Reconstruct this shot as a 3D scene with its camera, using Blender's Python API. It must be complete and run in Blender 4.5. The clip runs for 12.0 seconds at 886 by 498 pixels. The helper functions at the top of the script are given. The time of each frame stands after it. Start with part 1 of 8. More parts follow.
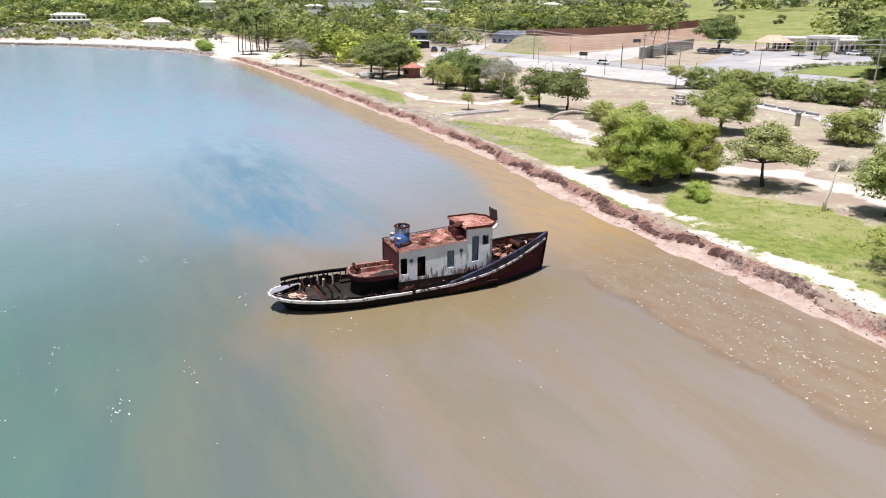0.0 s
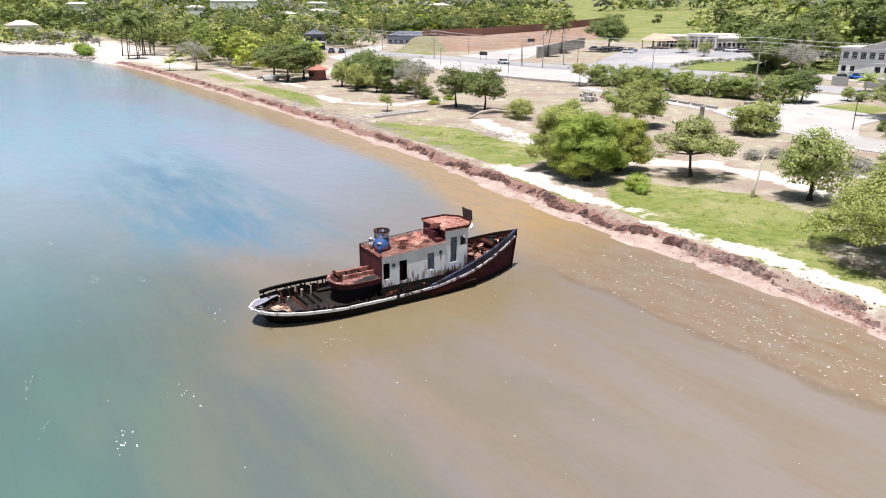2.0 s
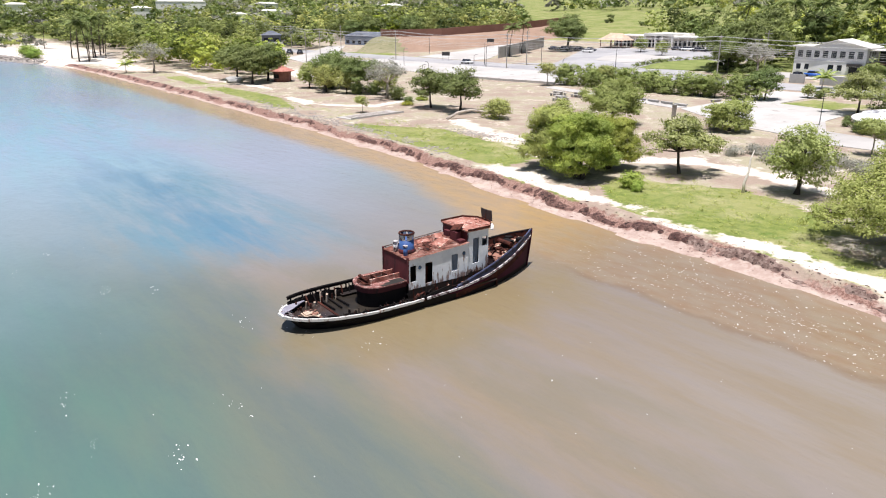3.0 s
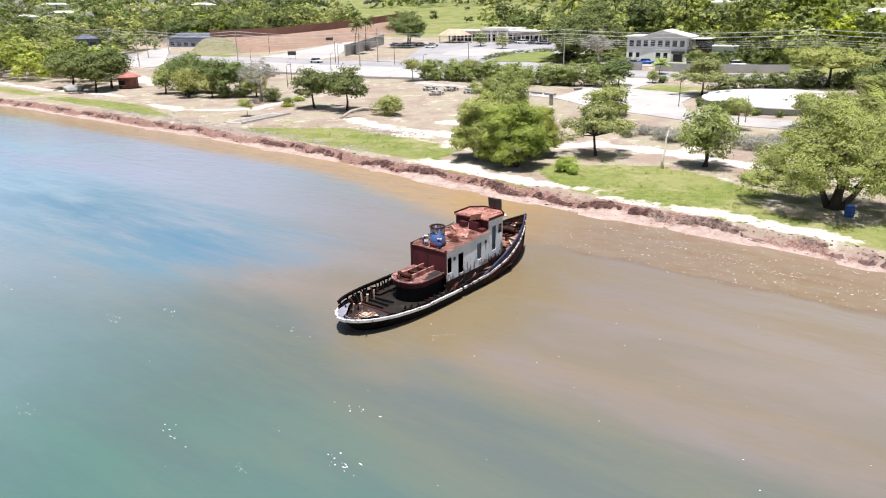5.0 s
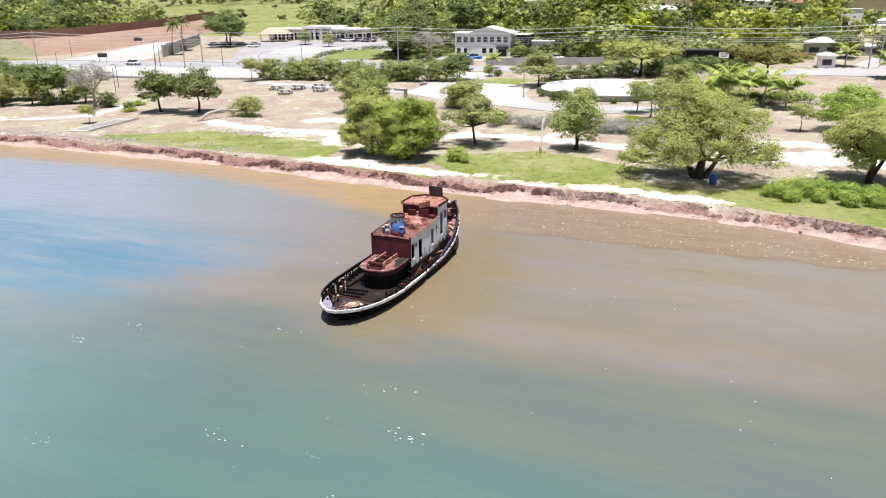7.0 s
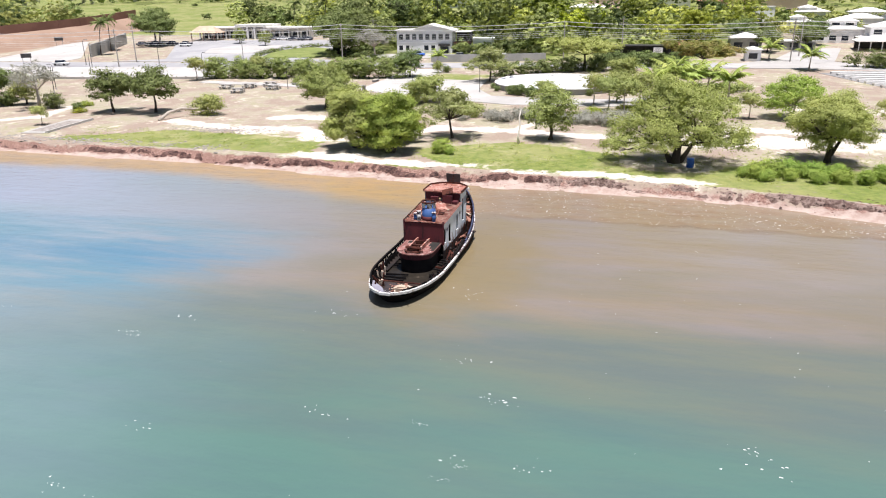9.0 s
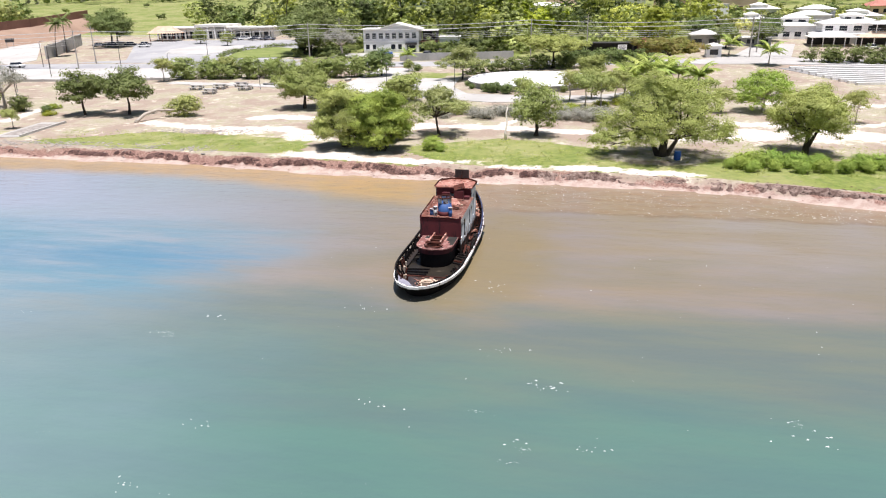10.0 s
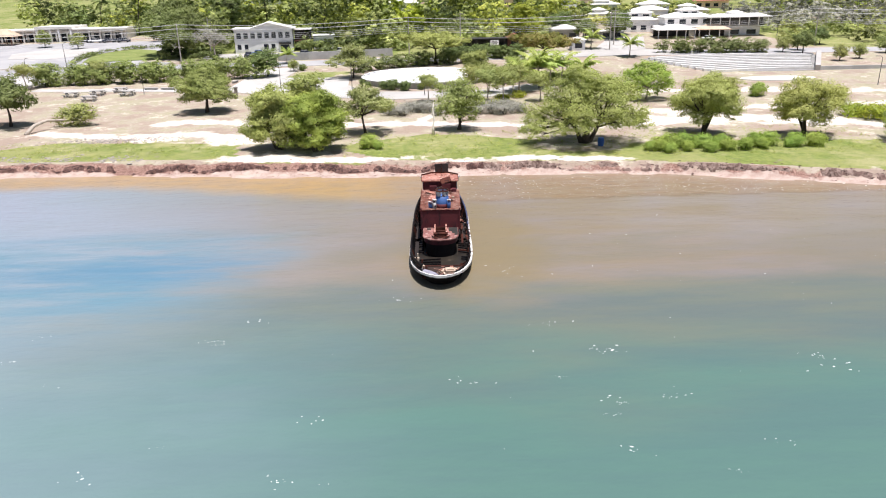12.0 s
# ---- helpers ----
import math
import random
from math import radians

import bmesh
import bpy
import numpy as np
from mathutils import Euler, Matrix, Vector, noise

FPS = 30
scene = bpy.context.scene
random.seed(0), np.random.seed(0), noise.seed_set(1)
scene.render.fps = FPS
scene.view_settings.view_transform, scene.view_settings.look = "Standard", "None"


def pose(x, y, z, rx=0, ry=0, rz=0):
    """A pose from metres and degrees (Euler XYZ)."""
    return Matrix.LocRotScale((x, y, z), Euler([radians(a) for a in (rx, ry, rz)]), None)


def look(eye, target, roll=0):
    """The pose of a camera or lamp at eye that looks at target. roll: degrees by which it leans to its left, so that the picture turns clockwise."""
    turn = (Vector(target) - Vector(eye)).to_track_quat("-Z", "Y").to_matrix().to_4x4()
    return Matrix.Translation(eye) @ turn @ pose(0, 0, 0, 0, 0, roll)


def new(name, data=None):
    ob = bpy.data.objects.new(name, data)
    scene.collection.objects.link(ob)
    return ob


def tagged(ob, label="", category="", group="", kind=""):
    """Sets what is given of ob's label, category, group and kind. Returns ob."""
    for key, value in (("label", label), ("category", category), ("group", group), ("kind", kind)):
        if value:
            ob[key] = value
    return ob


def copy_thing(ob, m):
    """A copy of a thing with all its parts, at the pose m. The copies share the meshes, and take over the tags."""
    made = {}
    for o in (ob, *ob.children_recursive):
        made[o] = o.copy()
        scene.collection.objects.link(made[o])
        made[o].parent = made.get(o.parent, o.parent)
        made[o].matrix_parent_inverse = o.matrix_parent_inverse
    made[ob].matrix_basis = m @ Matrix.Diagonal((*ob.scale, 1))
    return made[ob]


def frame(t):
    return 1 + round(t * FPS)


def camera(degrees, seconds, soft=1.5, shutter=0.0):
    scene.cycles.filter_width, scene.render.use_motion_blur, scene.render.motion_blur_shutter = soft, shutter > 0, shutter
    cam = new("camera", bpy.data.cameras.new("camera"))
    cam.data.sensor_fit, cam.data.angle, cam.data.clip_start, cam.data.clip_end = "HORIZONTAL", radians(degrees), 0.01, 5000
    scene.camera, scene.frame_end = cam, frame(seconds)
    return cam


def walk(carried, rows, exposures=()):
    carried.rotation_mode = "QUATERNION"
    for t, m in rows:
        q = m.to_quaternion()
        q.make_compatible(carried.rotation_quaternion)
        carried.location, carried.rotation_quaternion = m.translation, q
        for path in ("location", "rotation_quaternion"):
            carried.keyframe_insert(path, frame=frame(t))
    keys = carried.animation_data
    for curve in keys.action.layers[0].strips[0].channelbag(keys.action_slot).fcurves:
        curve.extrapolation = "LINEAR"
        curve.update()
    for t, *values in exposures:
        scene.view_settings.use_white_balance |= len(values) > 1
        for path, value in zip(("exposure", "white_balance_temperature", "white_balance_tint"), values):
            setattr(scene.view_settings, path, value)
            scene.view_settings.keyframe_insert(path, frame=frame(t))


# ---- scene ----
cam = camera(63.6, 12.0, soft=1.1)
PATH = [
    (0, (48.902, -21.576, 21.028), (47.178, -20.789, 20.39), 0.4),
    (0.5, (48.193, -22.873, 20.993), (46.494, -22.033, 20.356), 0.4),
    (1, (47.411, -24.164, 20.986), (45.749, -23.251, 20.35), 0.4),
    (1.5, (46.672, -25.445, 21.029), (45.049, -24.464, 20.392), 0.4),
    (2, (45.571, -27.254, 21.057), (43.989, -26.208, 20.422), 0.2),
    (2.5, (44.218, -29.228, 21.106), (42.669, -28.132, 20.471), 0.2),
    (4.5, (35.043, -41.099, 21.227), (33.772, -39.693, 20.589), -0.6),
    (5, (32.56, -44.103, 21.309), (31.403, -42.604, 20.666), -0.7),
    (5.5, (30.29, -46.73, 21.345), (29.253, -45.147, 20.698), -0.7),
    (6, (28.236, -48.973, 21.402), (27.318, -47.319, 20.753), -0.7),
    (6.5, (26.236, -50.851, 21.517), (25.425, -49.143, 20.865), -0.7),
    (7, (24.125, -52.502, 21.469), (23.417, -50.749, 20.815), -0.7),
    (9, (16.458, -57.81, 21.105), (15.957, -55.989, 20.447), -0.7),
    (9.5, (14.298, -58.89, 21.066), (13.857, -57.055, 20.407), -0.8),
    (10, (11.713, -60.01, 21.133), (11.332, -58.162, 20.471), -0.9),
    (10.5, (8.944, -61.073, 21.275), (8.623, -59.215, 20.608), -1.0),
    (11, (5.684, -62.204, 21.386), (5.426, -60.337, 20.718), -1.0),
    (11.5, (2.524, -63.269, 21.648), (2.404, -61.389, 20.976), -1.2),
    (12, (-0.982, -64.366, 21.921), (-0.949, -62.485, 21.243), -1.2),
]
walk(cam, [(t, look(eye, target, roll)) for t, eye, target, roll in PATH], [(0.0, 0.40), (2.5, 0.44), (5.0, 0.48), (9.0, 0.50), (12.0, 0.51)])

# ---- light ----
SUN_EL, SUN_AZ = 80.0, -58.0   # elevation, direction from which it shines (degrees from +x)
world = bpy.data.worlds.new("world")
scene.world = world
world.use_nodes = True
wn = world.node_tree.nodes
sky = wn.new("ShaderNodeTexSky")
sky.sky_type, sky.sun_disc = "NISHITA", False
sky.sun_elevation, sky.sun_rotation = radians(SUN_EL), radians(90 - SUN_AZ)
sky.dust_density, sky.ozone_density = 1.5, 1.0
wn["Background"].inputs[1].default_value = 0.052
world.node_tree.links.new(sky.outputs[0], wn["Background"].inputs[0])
sun_data = bpy.data.lights.new("sun", "SUN")
sun_data.energy, sun_data.angle, sun_data.color = 5.0, radians(0.5), (1.0, 0.96, 0.965)
sun = new("sun", sun_data)
sun_from = Vector((math.cos(radians(SUN_AZ)) * math.cos(radians(SUN_EL)),
                   math.sin(radians(SUN_AZ)) * math.cos(radians(SUN_EL)), math.sin(radians(SUN_EL))))
sun.matrix_world = look(sun_from * 300, (0, 0, 0))


# ---- materials ----
class Mat:
    """A node material, with short ways to add nodes."""

    def __init__(self, name):
        self.m = bpy.data.materials.new(name)
        self.m.use_nodes = True
        self.t = self.m.node_tree
        self.bsdf = self.t.nodes["Principled BSDF"]
        self.out = self.t.nodes["Material Output"]

    def node(self, kind, operation="", interpolation_type="", data_type="", attribute_name=""):
        n = self.t.nodes.new(kind)
        if operation:
            n.operation = operation
        if interpolation_type:
            n.interpolation_type = interpolation_type
        if data_type:
            n.data_type = data_type
        if attribute_name:
            n.attribute_name = attribute_name
        return n

    def link(self, a, b):
        self.t.links.new(a, b)

    def put(self, sock, v):
        if isinstance(v, bpy.types.NodeSocket):
            self.link(v, sock)
        else:
            sock.default_value = v

    def math(self, op, a, b=0.0, c=0.0, clamp=False):
        n = self.node("ShaderNodeMath", operation=op)
        n.use_clamp = clamp
        for i, v in enumerate((a, b, c)):
            self.put(n.inputs[i], v)
        return n.outputs[0]

    def step(self, v, a, b):
        """0 below a, 1 above b, smooth between."""
        n = self.node("ShaderNodeMapRange", interpolation_type="SMOOTHSTEP")
        self.put(n.inputs[0], v)
        lo, hi, p, q = (a, b, 0.0, 1.0) if a < b else (b, a, 1.0, 0.0)
        for i, x in ((1, lo), (2, hi), (3, p), (4, q)):
            n.inputs[i].default_value = x
        return n.outputs[0]

    def mix(self, f, a, b):
        n = self.node("ShaderNodeMix", data_type="RGBA")
        self.put(n.inputs[0], f)
        for s, v in ((n.inputs[6], a), (n.inputs[7], b)):
            self.put(s, (*v, 1) if isinstance(v, tuple) else v)
        return n.outputs[2]

    def coords(self, kind="Object"):
        if kind == "Position":
            return self.node("ShaderNodeNewGeometry").outputs["Position"]
        return self.node("ShaderNodeTexCoord").outputs[kind]

    def noise(self, vec, scale, detail=4.0, rough=0.55, stretch=None):
        if stretch:
            mp = self.node("ShaderNodeMapping")
            self.link(vec, mp.inputs[0])
            mp.inputs["Scale"].default_value = stretch
            vec = mp.outputs[0]
        n = self.node("ShaderNodeTexNoise")
        self.link(vec, n.inputs["Vector"])
        n.inputs["Scale"].default_value, n.inputs["Detail"].default_value, n.inputs["Roughness"].default_value = scale, detail, rough
        return n.outputs["Fac"]

    def bump(self, h, strength, dist=0.05):
        n = self.node("ShaderNodeBump")
        self.link(h, n.inputs["Height"])
        n.inputs["Strength"].default_value, n.inputs["Distance"].default_value = strength, dist
        self.link(n.outputs[0], self.bsdf.inputs["Normal"])

    def base(self, c):
        self.put(self.bsdf.inputs["Base Color"], (*c, 1) if isinstance(c, tuple) else c)

    def rough(self, v):
        self.put(self.bsdf.inputs["Roughness"], v)


def surf(name, c1, c2, c3=None, big=0.5, fine=6.0, rough=0.85, metal=0.0, bump=0.3, streak=None, cover=0.55, space="Object", spread=0.12):
    """A weathered surface: c1 and c2 in large soft patches, c3 in sharp worn spots."""
    k = Mat(name)
    v = k.coords(space)
    a = k.noise(v, big, 5.0, 0.6, streak)
    b = k.noise(v, fine, 4.0, 0.6)
    col = k.mix(k.step(k.math("ADD", k.math("MULTIPLY", a, 0.75), k.math("MULTIPLY", b, 0.25)), 0.5 - spread, 0.5 + spread), c1, c2)
    if c3:
        w = k.noise(v, big * 2.7, 6.0, 0.65, streak)
        col = k.mix(k.step(w, cover, cover + 0.06), col, c3)
    ob = k.node("ShaderNodeObjectInfo").outputs["Random"]
    hs = k.node("ShaderNodeHueSaturation")
    k.link(col, hs.inputs["Color"])
    k.link(k.math("MULTIPLY_ADD", ob, 0.14, 0.93), hs.inputs["Value"])
    k.base(hs.outputs[0])
    k.rough(rough)
    k.bsdf.inputs["Metallic"].default_value = metal
    k.bump(b, bump, 0.03)
    return k.m


def leafy(name, c1, c2, c3, shine=0.45):
    """Leaves: colour varies from leaf to leaf and in soft patches, some light comes through."""
    k = Mat(name)
    isl = k.node("ShaderNodeNewGeometry").outputs["Random Per Island"]
    n = k.noise(k.coords("Object"), 0.55, 3.0)
    col = k.mix(k.step(n, 0.35, 0.65), c1, c2)
    wide = k.noise(k.coords("Position"), 0.055, 3.0)
    col = k.mix(k.math("MULTIPLY", k.step(wide, 0.42, 0.68), 0.45), col, tuple(0.7 * c for c in c1))
    col = k.mix(k.math("MULTIPLY", k.step(isl, 0.6, 1.0), 0.3), col, c3)
    ob = k.node("ShaderNodeObjectInfo").outputs["Random"]
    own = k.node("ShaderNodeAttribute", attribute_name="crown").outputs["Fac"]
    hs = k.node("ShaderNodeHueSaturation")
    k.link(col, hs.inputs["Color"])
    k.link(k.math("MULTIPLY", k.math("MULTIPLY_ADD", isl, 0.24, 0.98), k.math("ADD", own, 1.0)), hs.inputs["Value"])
    k.link(k.math("MULTIPLY_ADD", own, -0.022, k.math("MULTIPLY_ADD", ob, 0.03, 0.485)), hs.inputs["Hue"])
    k.base(hs.outputs[0])
    k.rough(shine)
    k.bsdf.inputs["Specular IOR Level"].default_value = 0.22
    tr = k.node("ShaderNodeBsdfTranslucent")
    warm = k.node("ShaderNodeMix", data_type="RGBA")
    warm.blend_type = "MULTIPLY"
    warm.inputs[0].default_value = 1.0
    k.link(hs.outputs[0], warm.inputs[6])
    warm.inputs[7].default_value = (1.04, 1.14, 0.65, 1)
    k.link(warm.outputs[2], tr.inputs["Color"])
    mx = k.node("ShaderNodeMixShader")
    mx.inputs[0].default_value = 0.2
    k.link(k.bsdf.outputs[0], mx.inputs[1])
    k.link(tr.outputs[0], mx.inputs[2])
    k.link(mx.outputs[0], k.out.inputs[0])
    return k.m


RUST = surf("rusted_steel", (0.045, 0.014, 0.011), (0.10, 0.034, 0.024), (0.02, 0.010, 0.009), 0.9, 9.0, 0.9, 0.0, 0.5)
RUST_RED = surf("red_oxide_paint", (0.066, 0.006, 0.012), (0.095, 0.013, 0.018), (0.030, 0.005, 0.008), 0.7, 8.0, 0.75, 0.0, 0.35, streak=(1, 1, 0.3))
HULL_RED = surf("hull_dark_red", (0.060, 0.003, 0.026), (0.034, 0.003, 0.014), (0.075, 0.010, 0.026), 0.5, 6.0, 0.7, 0.0, 0.3, streak=(1, 1, 0.35), cover=0.66)
HULL_BLACK = surf("hull_black", (0.008, 0.007, 0.008), (0.014, 0.011, 0.011), (0.035, 0.013, 0.010), 0.6, 7.0, 0.7, 0.0, 0.4, cover=0.62)
for m in (RUST, HULL_RED, HULL_BLACK):
    m.node_tree.nodes["Principled BSDF"].inputs["Specular IOR Level"].default_value = 0.15
HULL_BLUE = surf("hull_blue", (0.028, 0.036, 0.085), (0.070, 0.085, 0.165), (0.016, 0.012, 0.018), 0.6, 6.0, 0.75, 0.0, 0.35, streak=(1, 0.6, 1), cover=0.51)
STRAKE_WHITE = surf("chipped_white_strake", (0.72, 0.72, 0.70), (0.58, 0.57, 0.55), (0.16, 0.07, 0.05), 0.9, 9.0, 0.7, 0.0, 0.3, cover=0.57)
STRAKE_CHIPPED = surf("flaking_white_strake", (0.68, 0.68, 0.68), (0.4, 0.36, 0.36), (0.07, 0.03, 0.04), 1.1, 9.0, 0.7, 0.0, 0.3, cover=0.5)


def rusty_plate(name, paint, rust, pale, dark):
    """Old red paint on plate: rust in blotches, flaked pale chips, dark pits and stains."""
    k = Mat(name)
    v = k.coords("Object")
    a, b, c = k.noise(v, 0.9, 6.0, 0.65), k.noise(v, 3.2, 6.0, 0.7), k.noise(v, 11.0, 4.0, 0.7)
    col = k.mix(k.step(a, 0.42, 0.56), paint, rust)
    col = k.mix(k.math("MULTIPLY", k.step(b, 0.55, 0.62), 0.75), col, pale)
    col = k.mix(k.math("MULTIPLY", k.step(k.noise(v, 1.7, 6.0, 0.7), 0.54, 0.62), 0.8), col, dark)
    col = k.mix(k.math("MULTIPLY", k.step(c, 0.52, 0.66), 0.5), col, tuple(0.55 * q for q in rust))
    k.base(col)
    k.rough(0.88)
    k.bump(k.math("ADD", b, k.math("MULTIPLY", c, 0.5)), 0.5, 0.04)
    return k.m


RUST_ROOF = rusty_plate("rusted_roof_plate", (0.42, 0.205, 0.160), (0.29, 0.105, 0.075), (0.64, 0.50, 0.43), (0.13, 0.045, 0.035))
CASING_ROOF = rusty_plate("rusted_casing_plate", (0.32, 0.150, 0.130), (0.20, 0.080, 0.070), (0.52, 0.39, 0.35), (0.07, 0.028, 0.024))


def house_paint():
    """White paint with rust runs, worst along the foot of the walls."""
    k = Mat("house_white_paint")
    v = k.coords("Object")
    sep = k.node("ShaderNodeSeparateXYZ")
    k.link(v, sep.inputs[0])
    a, b = k.noise(v, 0.8, 5.0, 0.6), k.noise(v, 7.0, 4.0, 0.6)
    col = k.mix(k.step(a, 0.4, 0.6), (0.80, 0.84, 0.88), (0.68, 0.73, 0.78))
    runs = k.noise(v, 2.4, 6.0, 0.65, (1, 1, 0.22))
    low = k.math("MULTIPLY", k.math("SUBTRACT", 2.5, sep.outputs[2]), 0.10)
    col = k.mix(k.math("MULTIPLY", k.step(k.math("ADD", runs, low), 0.555, 0.63), 0.85), col, k.mix(k.step(b, 0.4, 0.6), (0.30, 0.16, 0.10), (0.12, 0.06, 0.045)))
    k.base(col)
    k.rough(0.6)
    k.bump(b, 0.25, 0.03)
    return k.m


HOUSE_WHITE = house_paint()
FUNNEL_BLUE = surf("funnel_blue", (0.035, 0.09, 0.27), (0.05, 0.12, 0.32), (0.20, 0.19, 0.22), 1.2, 9.0, 0.6, 0.0, 0.3, cover=0.64)
DOOR_GREY = surf("faded_blue_grey_paint", (0.10, 0.13, 0.18), (0.16, 0.20, 0.27), (0.05, 0.035, 0.03), 1.2, 8.0, 0.7, cover=0.6)
DECK_PINK = surf("rust_stained_deck", (0.30, 0.15, 0.11), (0.19, 0.08, 0.055), (0.48, 0.36, 0.30), 1.0, 8.0, 0.9, 0.0, 0.4, cover=0.6)
DECK_DARK = surf("wet_dark_deck", (0.014, 0.010, 0.009), (0.03, 0.018, 0.014), (0.10, 0.06, 0.04), 0.8, 7.0, 0.6, 0.0, 0.4, cover=0.63)
BILGE = surf("bilge_water", (0.015, 0.012, 0.009), (0.030, 0.024, 0.018), (0.07, 0.055, 0.04), 0.5, 3.0, 0.4, 0.0, 0.05, cover=0.6)
DECK_WET = surf("wet_deck_plate", (0.03, 0.022, 0.020), (0.06, 0.042, 0.036), (0.12, 0.09, 0.08), 0.7, 6.0, 0.13, 0.0, 0.05, cover=0.62)
LINING_PALE = surf("bleached_lilac_plating", (0.31, 0.30, 0.36), (0.23, 0.22, 0.27), (0.10, 0.06, 0.06), 0.8, 8.0, 0.75, 0.0, 0.3, cover=0.6)
LIGHT_DEBRIS = surf("bleached_debris", (0.62, 0.52, 0.42), (0.48, 0.36, 0.27), (0.25, 0.12, 0.08), 1.5, 9.0, 0.9)
# near-black that puts the shade of rooms, holes and recesses into the colour
DARK = surf("dark_interior", (0.015, 0.013, 0.012), (0.03, 0.025, 0.02), None, 0.8, 5.0, 0.9)
GLASS_DARK = surf("porthole_glass", (0.03, 0.07, 0.13), (0.04, 0.09, 0.16), None, 2.0, 9.0, 0.1)
BARK = surf("bark", (0.055, 0.043, 0.034), (0.10, 0.080, 0.064), None, 1.5, 12.0, 0.95, bump=0.8, streak=(1, 1, 0.3))
BARK_PALE = surf("pale_bark", (0.36, 0.31, 0.26), (0.48, 0.43, 0.37), None, 1.5, 12.0, 0.95, bump=0.6, streak=(1, 1, 0.3))
BARK_WHITE = surf("bleached_wood", (0.78, 0.72, 0.65), (0.62, 0.56, 0.5), (0.3, 0.25, 0.2), 2.5, 12.0, 0.95, cover=0.64)
LEAF_BRIGHT = leafy("leaf_bright_green", (0.235, 0.290, 0.055), (0.375, 0.420, 0.082), (0.460, 0.480, 0.196), 0.6)
LEAF_DARK = leafy("leaf_dark_green", (0.130, 0.170, 0.053), (0.185, 0.225, 0.073), (0.300, 0.320, 0.150), 0.6)
LEAF_OLIVE = leafy("leaf_olive_green", (0.263, 0.293, 0.093), (0.375, 0.403, 0.137), (0.448, 0.448, 0.232), 0.6)
LEAF_GREY = leafy("leaf_grey_green", (0.29, 0.285, 0.25), (0.36, 0.35, 0.31), (0.46, 0.44, 0.40), 0.8)
LEAF_SILVER = leafy("leaf_silver_green", (0.23, 0.27, 0.080), (0.35, 0.375, 0.15), (0.66, 0.64, 0.46), 0.6)
LEAF_YELLOW = leafy("leaf_yellow_green", (0.25, 0.30, 0.03), (0.32, 0.35, 0.045), (0.46, 0.43, 0.06))
LEAF_GRASS = leafy("grass_blades", (0.25, 0.31, 0.06), (0.36, 0.39, 0.11), (0.60, 0.58, 0.34), 0.8)
LEAF_GRAPE = leafy("leaf_sea_grape", (0.245, 0.290, 0.080), (0.315, 0.350, 0.115), (0.420, 0.420, 0.213), 0.6)
LEAF_PALM = leafy("leaf_palm", (0.26, 0.33, 0.075), (0.36, 0.42, 0.11), (0.52, 0.53, 0.21), 0.6)
LEAF_RAIN = leafy("leaf_rain_tree", (0.300, 0.335, 0.095), (0.395, 0.420, 0.135), (0.54, 0.54, 0.24), 0.6)
LEAF_FRESH = leafy("leaf_fresh_green", (0.255, 0.355, 0.062), (0.345, 0.430, 0.095), (0.46, 0.50, 0.16), 0.6)
LEAF_RUDDY = leafy("leaf_ruddy_green", (0.20, 0.23, 0.05), (0.27, 0.21, 0.07), (0.36, 0.31, 0.08), 0.5)
CONCRETE = surf("bleached_concrete", (0.46, 0.44, 0.42), (0.38, 0.36, 0.34), (0.30, 0.28, 0.26), 0.10, 3.0, 0.9, space="Position", cover=0.60)
CONCRETE_GREY = surf("grey_concrete", (0.33, 0.33, 0.32), (0.42, 0.41, 0.40), (0.22, 0.21, 0.2), 0.3, 3.0, 0.9, space="Position", cover=0.66)
TREAD = surf("weathered_treads", (0.20, 0.195, 0.19), (0.26, 0.25, 0.245), (0.15, 0.145, 0.14), 0.4, 3.0, 0.9, space="Position")
ASPHALT = surf("bleached_asphalt", (0.32, 0.315, 0.325), (0.40, 0.39, 0.395), (0.45, 0.43, 0.41), 0.08, 2.0, 0.9, space="Position", cover=0.6)
PLASTER = surf("white_plaster", (0.86, 0.85, 0.86), (0.78, 0.77, 0.78), None, 0.3, 4.0, 0.8)
PLASTER_BLUE = surf("blue_grey_plaster", (0.24, 0.29, 0.40), (0.19, 0.235, 0.34), None, 0.3, 4.0, 0.8)
SLATE = surf("slate_grey_plaster", (0.10, 0.115, 0.15), (0.15, 0.165, 0.20), (0.06, 0.06, 0.07), 0.3, 4.0, 0.85)
PLASTER_PINK = surf("pink_plaster", (0.84, 0.62, 0.56), (0.78, 0.55, 0.49), None, 0.3, 4.0, 0.8)
ROOF_WHITE = surf("white_roof", (0.82, 0.80, 0.77), (0.66, 0.63, 0.59), None, 0.25, 3.0, 0.85)
ROOF_TILE = surf("terracotta_roof", (0.38, 0.15, 0.115), (0.46, 0.20, 0.155), (0.30, 0.11, 0.085), 0.6, 6.0, 0.85)
THATCH = surf("thatch", (0.62, 0.48, 0.36), (0.50, 0.37, 0.27), None, 0.6, 9.0, 0.95, bump=0.8)
WALL_TAN = surf("tan_earth_bank", (0.32, 0.215, 0.155), (0.26, 0.17, 0.12), (0.20, 0.13, 0.09), 0.10, 2.0, 0.9, space="Position", cover=0.64)
LAWN = surf("lawn_grass", (0.15, 0.19, 0.045), (0.22, 0.25, 0.075), (0.30, 0.28, 0.14), 0.2, 3.0, 0.95, space="Position", cover=0.62)
